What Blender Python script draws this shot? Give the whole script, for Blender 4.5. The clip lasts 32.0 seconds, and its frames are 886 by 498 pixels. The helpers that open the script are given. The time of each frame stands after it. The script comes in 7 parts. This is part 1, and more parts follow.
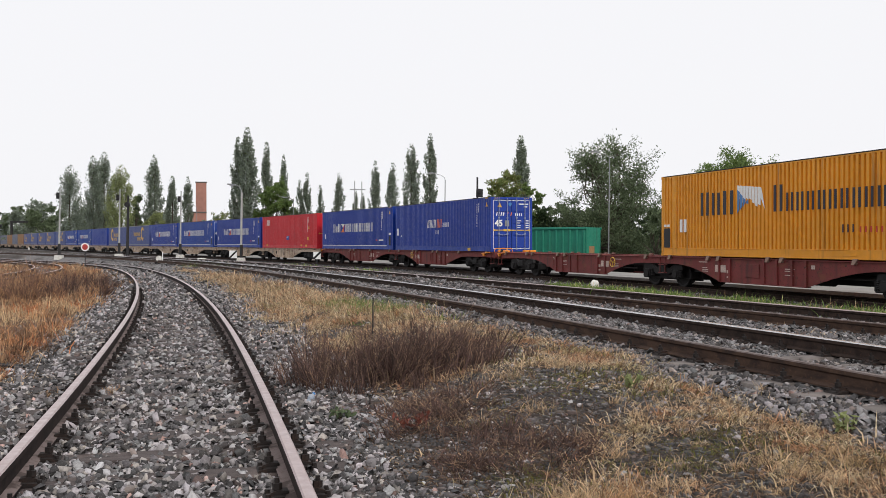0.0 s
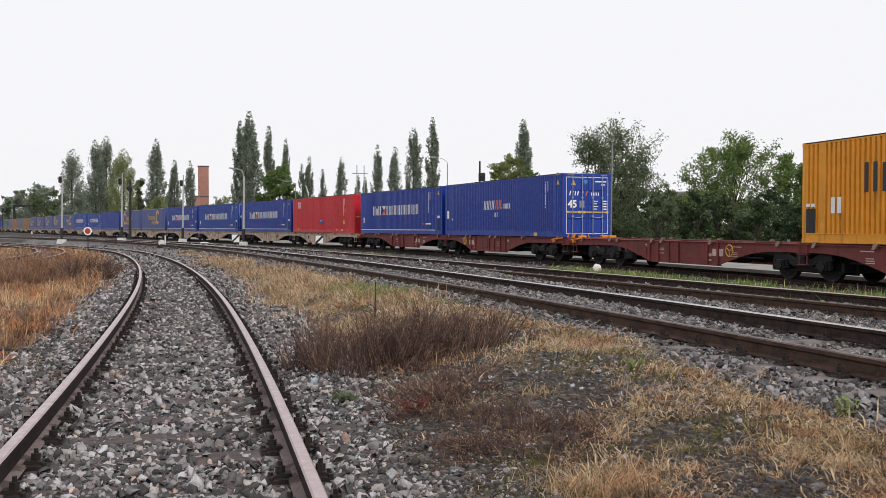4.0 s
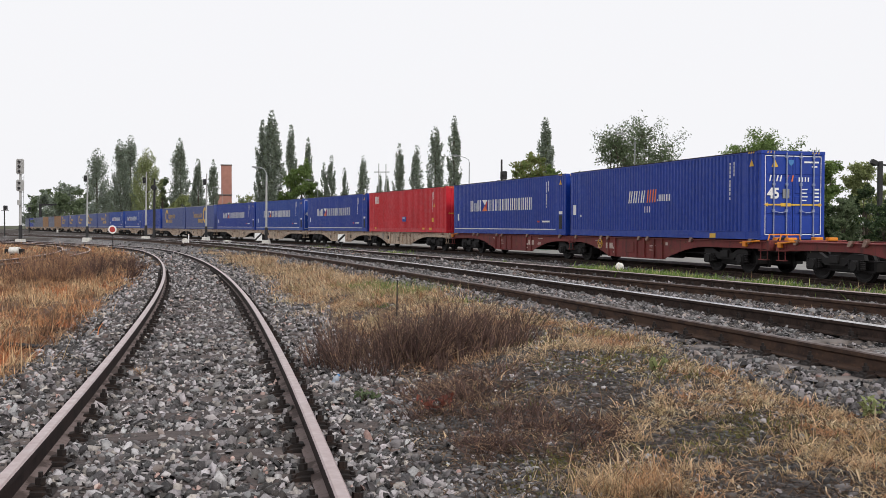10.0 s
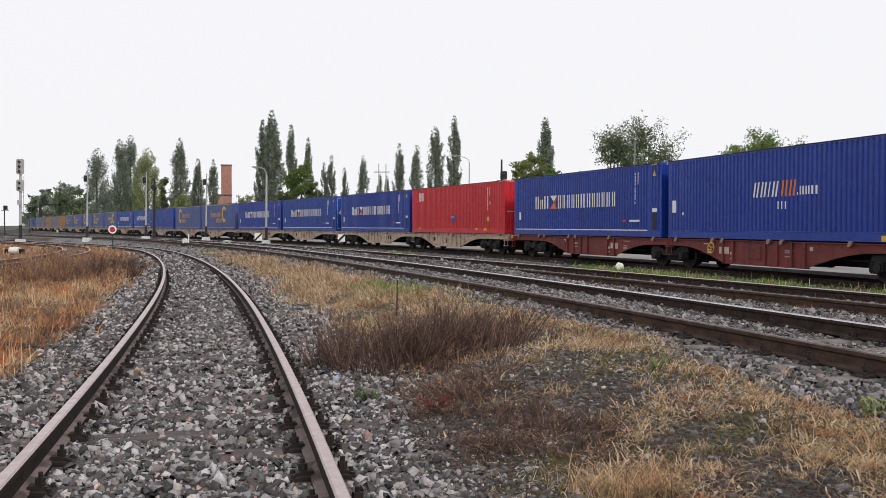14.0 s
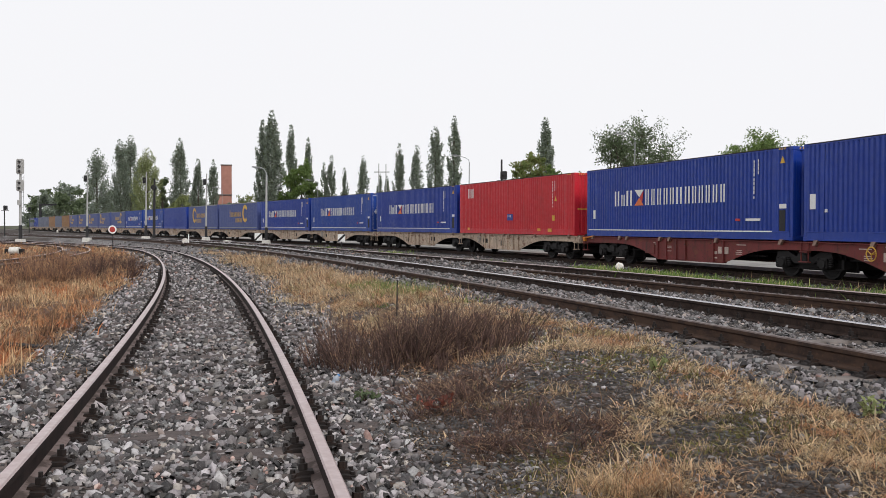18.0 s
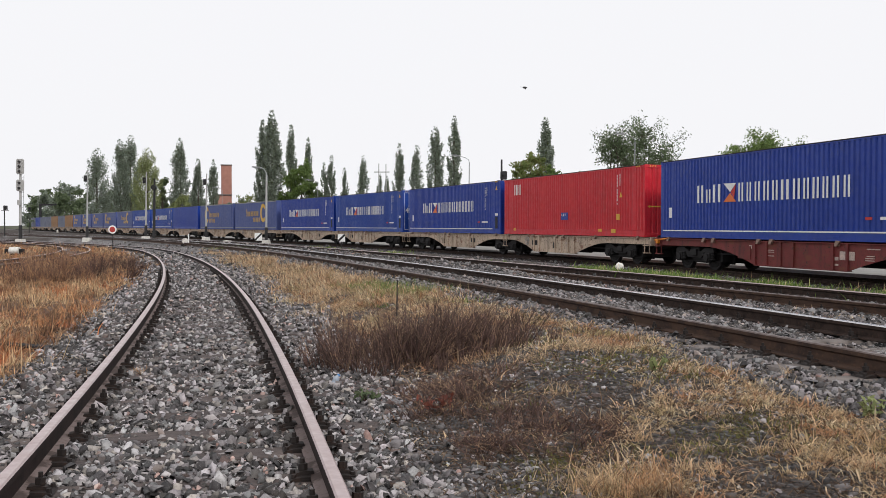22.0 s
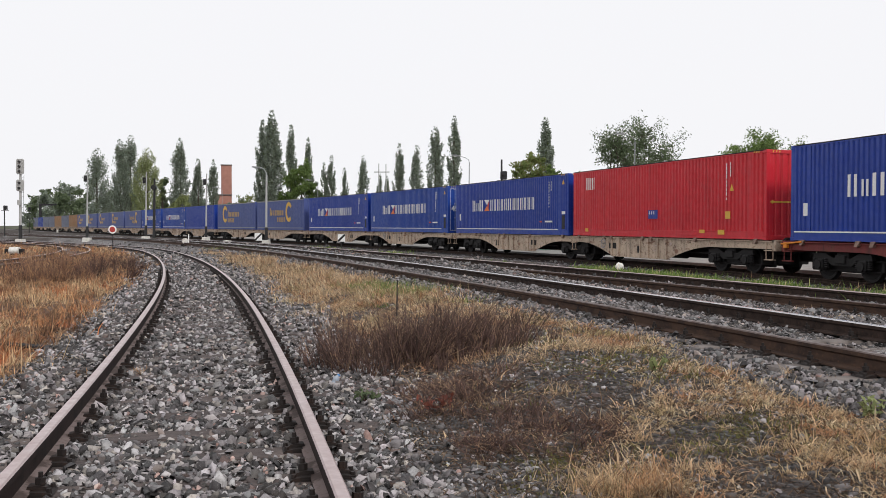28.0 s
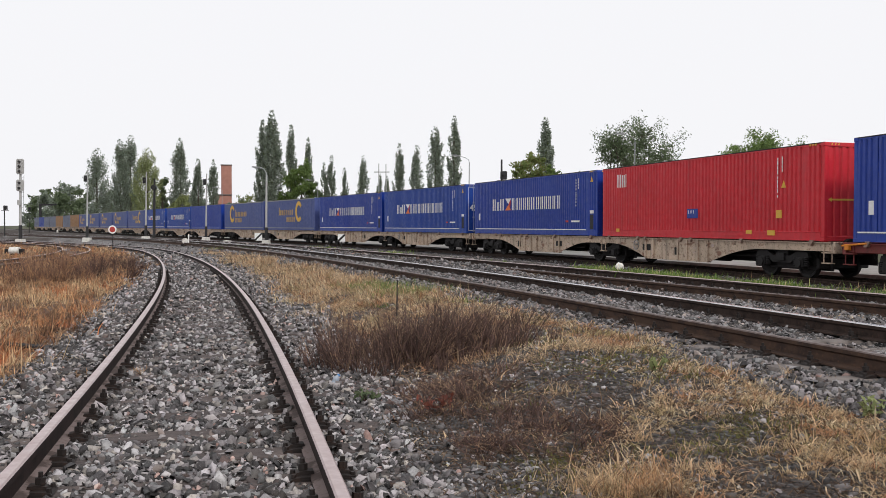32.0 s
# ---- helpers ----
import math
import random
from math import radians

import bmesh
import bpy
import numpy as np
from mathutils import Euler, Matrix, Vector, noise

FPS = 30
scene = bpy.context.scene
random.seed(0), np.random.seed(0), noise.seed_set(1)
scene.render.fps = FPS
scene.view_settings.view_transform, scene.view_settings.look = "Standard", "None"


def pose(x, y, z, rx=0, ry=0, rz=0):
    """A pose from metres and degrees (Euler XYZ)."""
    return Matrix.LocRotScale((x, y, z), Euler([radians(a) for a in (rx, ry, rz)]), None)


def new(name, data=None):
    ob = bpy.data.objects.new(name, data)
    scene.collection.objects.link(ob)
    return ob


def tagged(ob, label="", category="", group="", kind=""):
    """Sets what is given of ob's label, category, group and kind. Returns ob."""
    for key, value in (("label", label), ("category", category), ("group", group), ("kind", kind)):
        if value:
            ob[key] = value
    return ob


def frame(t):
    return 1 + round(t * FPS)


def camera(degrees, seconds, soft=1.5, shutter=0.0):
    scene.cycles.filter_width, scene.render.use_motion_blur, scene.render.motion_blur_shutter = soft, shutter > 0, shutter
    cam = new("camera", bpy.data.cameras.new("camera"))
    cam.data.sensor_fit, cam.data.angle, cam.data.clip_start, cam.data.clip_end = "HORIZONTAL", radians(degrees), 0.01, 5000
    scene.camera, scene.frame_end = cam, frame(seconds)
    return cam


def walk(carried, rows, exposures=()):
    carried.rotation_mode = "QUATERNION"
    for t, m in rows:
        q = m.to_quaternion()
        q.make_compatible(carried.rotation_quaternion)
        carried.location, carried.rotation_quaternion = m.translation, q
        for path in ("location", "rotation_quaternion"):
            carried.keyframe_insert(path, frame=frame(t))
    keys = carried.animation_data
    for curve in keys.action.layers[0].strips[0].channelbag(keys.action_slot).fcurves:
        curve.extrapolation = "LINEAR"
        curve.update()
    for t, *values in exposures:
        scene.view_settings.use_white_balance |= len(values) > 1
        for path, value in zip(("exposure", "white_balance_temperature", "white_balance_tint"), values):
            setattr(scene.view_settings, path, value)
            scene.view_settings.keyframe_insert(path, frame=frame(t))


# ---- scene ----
# ================= camera and its way =================
EYE = (0.0, 0.0, 1.2)
cam = camera(51.45, 32.0, soft=0.5)


def view(t, yaw, pitch):
    return (t, pose(*EYE, 90 + pitch, 0, yaw))


# yaw and pitch in degrees: a hand that settles onto a rest
walk(cam, [
    view(0.0, -1.50, -0.39), view(0.5, -1.81, -0.53), view(1.0, -1.87, -0.69), view(1.5, -1.92, -0.88),
    view(2.0, -1.97, -1.09), view(2.5, -1.71, -1.21), view(3.0, -1.57, -1.32), view(3.5, -1.51, -1.37),
    view(4.5, -1.13, -1.39), view(5.5, -0.63, -1.41), view(6.0, -0.35, -1.42), view(6.5, -0.21, -1.45),
    view(7.0, -0.11, -1.46), view(7.5, -0.05, -1.475), view(8.0, -0.02, -1.479), view(9.0, 0.0, -1.479),
    view(32.0, 0.0, -1.479)])

# ================= overcast daylight =================
world = bpy.data.worlds.new("overcast_sky")
scene.world = world
world.use_nodes = True
wt = world.node_tree
wt.nodes.clear()
w_out = wt.nodes.new("ShaderNodeOutputWorld")
w_bg = wt.nodes.new("ShaderNodeBackground")
w_sky = wt.nodes.new("ShaderNodeTexSky")
w_sky.sky_type = "NISHITA"
w_sky.sun_disc = False
w_sky.sun_elevation = radians(42)
w_sky.sun_rotation = radians(150)
w_sky.dust_density = 6.0
w_mix = wt.nodes.new("ShaderNodeMixRGB")
w_mix.inputs[0].default_value = 0.97
w_mix.inputs[2].default_value = (0.945, 0.944, 0.972, 1)
w_sca = wt.nodes.new("ShaderNodeMixRGB")
w_sca.blend_type = "MULTIPLY"
w_sca.inputs[0].default_value = 1.0
w_sca.inputs[2].default_value = (0.1, 0.1, 0.1, 1)
wt.links.new(w_sky.outputs[0], w_sca.inputs[1])
wt.links.new(w_sca.outputs[0], w_mix.inputs[1])
wt.links.new(w_mix.outputs[0], w_bg.inputs[0])
w_bg.inputs[1].default_value = 1.0
wt.links.new(w_bg.outputs[0], w_out.inputs[0])

sun = new("sun", bpy.data.lights.new("sun", "SUN"))
sun.data.energy = 1.5
sun.data.angle = radians(14)
sun.data.color = (1.0, 0.97, 0.93)
sun.matrix_world = pose(0, 0, 60, 48, 0, 30)
scene.view_settings.exposure = 0.0

# ================= materials =================


def lin(r, g, b):
    """Linear colour from an 8-bit one."""
    out = []
    for c in (r, g, b):
        c /= 255
        out.append(c / 12.92 if c <= 0.04045 else ((c + 0.055) / 1.055) ** 2.4)
    return (*out, 1.0)


class Mat:
    """A small node material with two scales of variation, wear and relief."""

    def __init__(self, name, base, rough=0.7, metal=0.0, spec=0.5):
        self.m = bpy.data.materials.new(name)
        self.m.use_nodes = True
        self.t = self.m.node_tree
        self.b = self.t.nodes["Principled BSDF"]
        self.b.inputs["Base Color"].default_value = base
        self.b.inputs["Roughness"].default_value = rough
        self.b.inputs["Metallic"].default_value = metal
        self.b.inputs["Specular IOR Level"].default_value = spec
        rgb = self.t.nodes.new("ShaderNodeRGB")
        rgb.outputs[0].default_value = base
        self.col = rgb.outputs[0]
        self.co = None

    def n(self, kind):
        return self.t.nodes.new(kind)

    def link(self, a, b):
        self.t.links.new(a, b)

    def coord(self, scale=(1, 1, 1), generated=False):
        c = self.n("ShaderNodeTexCoord")
        mp = self.n("ShaderNodeMapping")
        mp.inputs["Scale"].default_value = scale
        self.link(c.outputs["Object"], mp.inputs[0])
        return mp.outputs[0]

    def noise(self, scale, detail=4.0, stretch=(1, 1, 1), rough=0.6):
        t = self.n("ShaderNodeTexNoise")
        t.inputs["Scale"].default_value = scale
        t.inputs["Detail"].default_value = detail
        t.inputs["Roughness"].default_value = rough
        self.link(self.coord(stretch), t.inputs["Vector"])
        return t.outputs["Fac"]

    def ramp(self, fac, a, b):
        r = self.n("ShaderNodeMapRange")
        r.inputs[1].default_value, r.inputs[2].default_value = a, b
        r.clamp = True
        self.link(fac, r.inputs[0])
        return r.outputs[0]

    def mixto(self, fac, colour, blend="MIX"):
        m = self.n("ShaderNodeMixRGB")
        m.blend_type = blend
        if isinstance(fac, float):
            m.inputs[0].default_value = fac
        else:
            self.link(fac, m.inputs[0])
        self.link(self.col, m.inputs[1])
        if isinstance(colour, tuple):
            m.inputs[2].default_value = colour
        else:
            self.link(colour, m.inputs[2])
        self.col = m.outputs[0]
        return self

    def mul(self, a, b):
        m = self.n("ShaderNodeMath")
        m.operation = "MULTIPLY"
        for k, v in enumerate((a, b)):
            if isinstance(v, float):
                m.inputs[k].default_value = v
            else:
                self.link(v, m.inputs[k])
        return m.outputs[0]

    def attr(self, name):
        a = self.n("ShaderNodeAttribute")
        a.attribute_name = name
        return a.outputs["Fac"]

    def blotch(self, scale, colour, a=0.45, b=0.7, strength=1.0, stretch=(1, 1, 1), detail=4.0):
        f = self.ramp(self.noise(scale, detail, stretch), a, b)
        return self.mixto(self.mul(f, strength), colour)

    def random_value(self, lo, hi, island=False):
        """Each piece a little lighter or darker."""
        if island:
            g = self.n("ShaderNodeNewGeometry").outputs["Random Per Island"]
        else:
            g = self.n("ShaderNodeObjectInfo").outputs["Random"]
        r = self.n("ShaderNodeMapRange")
        r.inputs[3].default_value, r.inputs[4].default_value = lo, hi
        self.link(g, r.inputs[0])
        h = self.n("ShaderNodeHueSaturation")
        self.link(r.outputs[0], h.inputs["Value"])
        self.link(self.col, h.inputs["Color"])
        self.col = h.outputs[0]
        return self

    def island_mix(self, colour, a, b):
        g = self.n("ShaderNodeNewGeometry").outputs["Random Per Island"]
        return self.mixto(self.ramp(g, a, b), colour)

    def bump(self, scale, strength=0.3, dist=0.01, stretch=(1, 1, 1), detail=5.0):
        bm = self.n("ShaderNodeBump")
        bm.inputs["Strength"].default_value = strength
        bm.inputs["Distance"].default_value = dist
        self.link(self.noise(scale, detail, stretch), bm.inputs["Height"])
        self.link(bm.outputs[0], self.b.inputs["Normal"])
        return self

    def roughvar(self, scale, lo, hi):
        r = self.n("ShaderNodeMapRange")
        r.inputs[1].default_value, r.inputs[2].default_value = 0.35, 0.65
        r.inputs[3].default_value, r.inputs[4].default_value = lo, hi
        self.link(self.noise(scale), r.inputs[0])
        self.link(r.outputs[0], self.b.inputs["Roughness"])
        return self

    def leaf(self, amount):
        """Thin leaf: part of the light passes through."""
        tr = self.n("ShaderNodeBsdfTranslucent")
        self.link(self.col, tr.inputs["Color"])
        mx = self.n("ShaderNodeMixShader")
        mx.inputs[0].default_value = amount
        self.link(self.b.outputs[0], mx.inputs[1])
        self.link(tr.outputs[0], mx.inputs[2])
        self.link(mx.outputs[0], self.t.nodes["Material Output"].inputs["Surface"])
        return self

    def done(self):
        self.link(self.col, self.b.inputs["Base Color"])
        return self.m


def paint(name, rgb, rough=0.45, dirt=0.35, streak=True):
    """Weathered paint on steel: faded patches, rain streaks, scuffs."""
    base = lin(*rgb)
    m = Mat(name, base, rough)
    m.blotch(0.6, tuple(c * 0.72 for c in base[:3]) + (1,), 0.4, 0.75, 0.6)
    m.blotch(3.5, tuple(min(1, c * 1.18 + 0.008) for c in base[:3]) + (1,), 0.5, 0.75, 0.5)
    if streak:
        m.blotch(2.4, lin(58, 50, 46), 0.56, 0.8, dirt, (1.4, 1.4, 0.12), 6)
    m.blotch(16, lin(70, 46, 36), 0.68, 0.78, dirt)
    m.roughvar(5, rough - 0.1, rough + 0.18)
    m.bump(22, 0.12, 0.004)
    return m.done()


def simple(name, rgb, rough=0.6, metal=0.0, grain=30, var=0.25):
    base = lin(*rgb)
    m = Mat(name, base, rough, metal)
    m.blotch(grain, tuple(c * (1 - var) for c in base[:3]) + (1,), 0.4, 0.65)
    m.blotch(grain * 0.12, tuple(min(1, c * (1 + var)) for c in base[:3]) + (1,), 0.5, 0.75, 0.6)
    m.bump(grain * 2, 0.15, 0.003)
    return m.done()


M_BLUE = paint("blue_container_paint", (13, 56, 152), 0.42, 0.2)
M_BLUE2 = paint("mid_blue_container_paint", (24, 68, 156), 0.45, 0.25)
M_RED = paint("red_container_paint", (204, 34, 47), 0.45)
M_YEL = paint("orange_yellow_container_paint", (228, 152, 30), 0.5, 0.75)
M_CURT = paint("blue_curtain_tarpaulin", (74, 88, 144), 0.6, 0.2)
# Grey and orange of the far containers are dulled to carry distance haze.
M_GREY = paint("grey_blue_container_paint", (112, 118, 136), 0.55)
M_RUSTC = paint("dulled_orange_container_paint", (158, 120, 84), 0.6, 0.6)


def wagon_paint(name, rgb, grime):
    """Old wagon paint: soot, rust runs, scraped patches and brake dust."""
    base = lin(*rgb)
    m = Mat(name, base, 0.7)
    m.blotch(0.9, tuple(c * 0.6 for c in base[:3]) + (1,), 0.4, 0.7, 0.8)
    m.blotch(3.0, lin(44, 38, 36), 0.5, 0.72, grime, (1.6, 1.6, 0.25), 6)
    m.blotch(7.0, lin(96, 56, 40), 0.55, 0.68, 0.7)
    m.blotch(24.0, lin(36, 30, 28), 0.58, 0.7, 0.8)
    m.blotch(2.2, lin(112, 62, 42), 0.6, 0.68, 0.75, (1, 1, 2))
    m.blotch(1.2, lin(30, 26, 25), 0.6, 0.72, 0.7, (1.5, 1.5, 0.3), 6)
    m.blotch(5.0, lin(52, 34, 28), 0.655, 0.68, 0.9)
    m.bump(30, 0.25, 0.004)
    return m.done()


M_WRED = wagon_paint("red_brown_wagon_paint", (124, 50, 48), 0.55)
M_WBEI = wagon_paint("beige_grey_wagon_paint", (204, 182, 160), 0.4)
M_BRACK = simple("worn_bracket_paint", (158, 132, 118), 0.7, 0.1, 14, 0.35)
M_FADED = simple("faded_white_stencil", (196, 176, 166), 0.75, 0, 30, 0.4)
M_DARK = simple("grimy_black_running_gear", (24, 21, 21), 0.75, 0.1, 18)
M_STEEL = simple("galvanised_steel", (150, 152, 152), 0.45, 0.6, 30, 0.15)
M_ROD = simple("painted_lock_rod", (150, 160, 190), 0.4, 0.3)
M_WHITE = simple("white_marking_paint", (238, 238, 236), 0.55, 0, 25, 0.08)
M_ORNG = simple("orange_marking_paint", (226, 120, 60), 0.55, 0, 25, 0.1)
M_YMARK = simple("yellow_marking_paint", (222, 178, 66), 0.5, 0, 25, 0.12)
M_NAVY = simple("navy_marking_paint", (34, 36, 52), 0.55, 0, 25, 0.1)
M_SKYB = simple("pale_blue_marking", (70, 130, 190), 0.5, 0, 25, 0.1)
M_SIGR = simple("red_marking_paint", (196, 52, 48), 0.5, 0, 25, 0.1)
M_POLEBK = simple("black_panel_paint", (30, 30, 34), 0.6, 0, 25, 0.15)
M_CLIP = paint("orange_clamp_paint", (232, 140, 36), 0.5, 0.4)
M_TREAD = simple("worn_wheel_tread", (120, 116, 112), 0.35, 0.8, 20)
M_RAILDARK = Mat("oily_dark_rail_side", lin(46, 35, 33), 0.85, 0.0, 0.2).blotch(9, lin(30, 24, 22), 0.4, 0.65, 0.8).bump(40, 0.3, 0.003).done()
M_RAILSIDE = Mat("rusty_rail_side", lin(62, 50, 45), 0.85, 0.0, 0.2).blotch(9, lin(32, 26, 24), 0.4, 0.65, 0.8).blotch(30, lin(88, 62, 50), 0.56, 0.72, 0.5).bump(40, 0.3, 0.003).done()
M_RAILRUST = Mat("brown_rusted_rail_side", lin(78, 60, 50), 0.85, 0.0, 0.25).blotch(5, lin(52, 41, 37), 0.42, 0.62, 0.9, (1, 1, 3)).blotch(34, lin(104, 76, 60), 0.55, 0.72, 0.6).bump(40, 0.3, 0.003).done()
M_RAILFOOT = Mat("dusty_rail_foot", lin(118, 104, 101), 0.85, 0.0, 0.3).blotch(6, lin(66, 54, 50), 0.47, 0.56, 0.9).blotch(30, lin(96, 82, 78), 0.5, 0.7, 0.7).bump(40, 0.3, 0.004).done()
M_CLIPIRON = Mat("oily_rusted_fastening", lin(30, 23, 21), 0.7, 0.0, 0.4).blotch(14, lin(62, 44, 36), 0.52, 0.7, 0.7).bump(40, 0.4, 0.004).done()
M_RAILDULL = Mat("unused_rail_head", lin(98, 84, 80), 0.55, 0.3).blotch(6, lin(70, 54, 48), 0.42, 0.66, 0.9).roughvar(12, 0.42, 0.65).done()
M_RAILTOP = Mat("worn_rail_head", lin(180, 162, 161), 0.4, 0.45).blotch(3, lin(160, 142, 140), 0.4, 0.7, 0.3).blotch(40, lin(128, 108, 104), 0.55, 0.75, 0.25).roughvar(12, 0.28, 0.5).done()
M_RAILBRIGHT = Mat("polished_rail_head", lin(206, 204, 204), 0.25, 0.8).blotch(5, lin(150, 146, 146), 0.45, 0.75, 0.6).done()
M_SLEEPER = Mat("weathered_timber_sleeper", lin(80, 70, 68), 0.85).blotch(6, lin(46, 38, 36), 0.4, 0.65, 0.9, (0.3, 8, 4)).blotch(2.5, lin(118, 104, 98), 0.52, 0.75, 0.7).random_value(0.75, 1.2).bump(18, 0.5, 0.01, (0.3, 6, 4)).done()
M_CONC = Mat("concrete_sleeper", lin(114, 106, 102), 0.85).blotch(5, lin(80, 72, 68), 0.42, 0.66).random_value(0.8, 1.12).bump(30, 0.4, 0.006).done()


def stone_material(name, low, high, warm):
    """Broken rock: each stone has its own grey and a slight hue of its own, some are pink or rusty."""
    m = Mat(name, lin(110, 104, 104), 0.6, 0.0, 0.45)
    rnd = m.n("ShaderNodeNewGeometry").outputs["Random Per Island"]
    wn = m.n("ShaderNodeTexWhiteNoise")
    wn.noise_dimensions = "1D"
    m.link(m.mul(rnd, 917.0), wn.inputs["W"])
    hue = m.n("ShaderNodeValToRGB")
    el = hue.color_ramp.elements
    el[0].position, el[0].color = 0.0, (1.06, 0.95, 0.99, 1)
    el[1].position, el[1].color = 1.0, (1.3, 0.78, 0.66, 1)
    for pos, col in ((0.3, (1.06, 0.97, 0.97, 1)), (0.5, (0.97, 0.97, 0.97, 1)), (0.68, (1.05, 0.96, 1.01, 1)), (0.82, warm), (0.945, (1.08, 0.96, 0.86, 1)), (0.975, (1.25, 0.85, 0.76, 1))):
        e = el.new(pos)
        e.color = col
    m.link(wn.outputs["Value"], hue.inputs[0])
    curve = m.n("ShaderNodeMath")
    curve.operation = "POWER"
    curve.inputs[1].default_value = 2.2
    m.link(rnd, curve.inputs[0])
    val = m.n("ShaderNodeMapRange")
    val.inputs[3].default_value, val.inputs[4].default_value = low, high
    m.link(curve.outputs[0], val.inputs[0])
    m.col = hue.outputs[0]
    m.mixto(1.0, val.outputs[0], "MULTIPLY")
    m.blotch(60, lin(64, 56, 54), 0.5, 0.66, 0.35)
    m.blotch(150, lin(190, 184, 182), 0.58, 0.7, 0.25)
    m.blotch(0.9, lin(78, 60, 52), 0.52, 0.72, 0.3)
    m.bump(75, 0.7, 0.008)
    return m.done()


M_STONE = stone_material("broken_ballast_stone", 0.026, 0.54, (1.07, 0.97, 0.9, 1))
M_STONE2 = stone_material("brake_dusted_ballast_stone", 0.026, 0.35, (1.14, 0.93, 0.84, 1))
# ================= mesh tools =================


class B:
    """Collects vertices and faces of one mesh."""

    def __init__(self):
        self.v, self.f, self.mi = [], [], []

    def add(self, vs, fs, mi=0):
        o = len(self.v)
        self.v.extend(vs)
        self.f.extend([tuple(i + o for i in f) for f in fs])
        self.mi.extend([mi] * len(fs))
        return self

    def box(self, x0, x1, y0, y1, z0, z1, mi=0):
        vs = [(x0, y0, z0), (x1, y0, z0), (x1, y1, z0), (x0, y1, z0), (x0, y0, z1), (x1, y0, z1), (x1, y1, z1), (x0, y1, z1)]
        return self.add(vs, [(0, 3, 2, 1), (4, 5, 6, 7), (0, 1, 5, 4), (1, 2, 6, 5), (2, 3, 7, 6), (3, 0, 4, 7)], mi)

    def cbox(self, x0, x1, y0, y1, z0, z1, c=0.01, mi=0):
        """A box with chamfered edges."""
        vs = []
        for x, sx in ((x0, 1), (x1, -1)):
            for y, sy in ((y0, 1), (y1, -1)):
                for z, sz in ((z0, 1), (z1, -1)):
                    vs += [(x, y + sy * c, z + sz * c), (x + sx * c, y, z + sz * c), (x + sx * c, y + sy * c, z)]
        i = lambda a, b, d, k: ((a * 2 + b) * 2 + d) * 3 + k
        fs = []
        for a in (0, 1):
            q = [i(a, 0, 0, 0), i(a, 1, 0, 0), i(a, 1, 1, 0), i(a, 0, 1, 0)]
            fs.append(tuple(q if a else q[::-1]))
            q = [i(0, a, 0, 1), i(1, a, 0, 1), i(1, a, 1, 1), i(0, a, 1, 1)]
            fs.append(tuple(q[::-1] if a else q))
            q = [i(0, 0, a, 2), i(1, 0, a, 2), i(1, 1, a, 2), i(0, 1, a, 2)]
            fs.append(tuple(q if a else q[::-1]))
        for b in (0, 1):
            for d in (0, 1):
                fs.append((i(0, b, d, 1), i(1, b, d, 1), i(1, b, d, 2), i(0, b, d, 2)))
                fs.append((i(b, 0, d, 0), i(b, 1, d, 0), i(b, 1, d, 2), i(b, 0, d, 2)))
                fs.append((i(b, d, 0, 0), i(b, d, 1, 0), i(b, d, 1, 1), i(b, d, 0, 1)))
        for a in (0, 1):
            for b in (0, 1):
                for d in (0, 1):
                    fs.append((i(a, b, d, 0), i(a, b, d, 1), i(a, b, d, 2)))
        return self.add(vs, fs, mi)

    def tube(self, p, q, r, r2=None, n=8, mi=0, caps=True):
        """A round bar from p to q."""
        p, q = Vector(p), Vector(q)
        r2 = r if r2 is None else r2
        d = (q - p).normalized()
        u = d.orthogonal().normalized()
        w = d.cross(u)
        vs = []
        for c, rr in ((p, r), (q, r2)):
            for k in range(n):
                a = 2 * math.pi * k / n
                vs.append(tuple(c + (u * math.cos(a) + w * math.sin(a)) * rr))
        fs = [(k, (k + 1) % n, n + (k + 1) % n, n + k) for k in range(n)]
        if caps:
            fs += [tuple(range(n - 1, -1, -1)), tuple(range(n, 2 * n))]
        return self.add(vs, fs, mi)

    def bar(self, pts, r, n=6, mi=0):
        for a, b in zip(pts[:-1], pts[1:]):
            self.tube(a, b, r, n=n, mi=mi)
        return self

    def prism(self, poly, axis, a, b, mi=0):
        """A polygon (2D) pushed along axis 'x', 'y' or 'z' from a to b."""
        def put(p, h):
            return {"x": (h, p[0], p[1]), "y": (p[0], h, p[1]), "z": (p[0], p[1], h)}[axis]
        n = len(poly)
        vs = [put(p, a) for p in poly] + [put(p, b) for p in poly]
        fs = [tuple(range(n - 1, -1, -1)), tuple(range(n, 2 * n))]
        fs += [(k, (k + 1) % n, n + (k + 1) % n, n + k) for k in range(n)]
        return self.add(vs, fs, mi)

    def ring(self, c, r, t, axis="y", n=20, mi=0):
        """A hoop of bar thickness t."""
        pts = []
        for k in range(n + 1):
            a = 2 * math.pi * k / n
            d = {"y": (math.cos(a) * r, 0, math.sin(a) * r), "x": (0, math.cos(a) * r, math.sin(a) * r)}[axis]
            pts.append((c[0] + d[0], c[1] + d[1], c[2] + d[2]))
        return self.bar(pts, t, 5, mi)

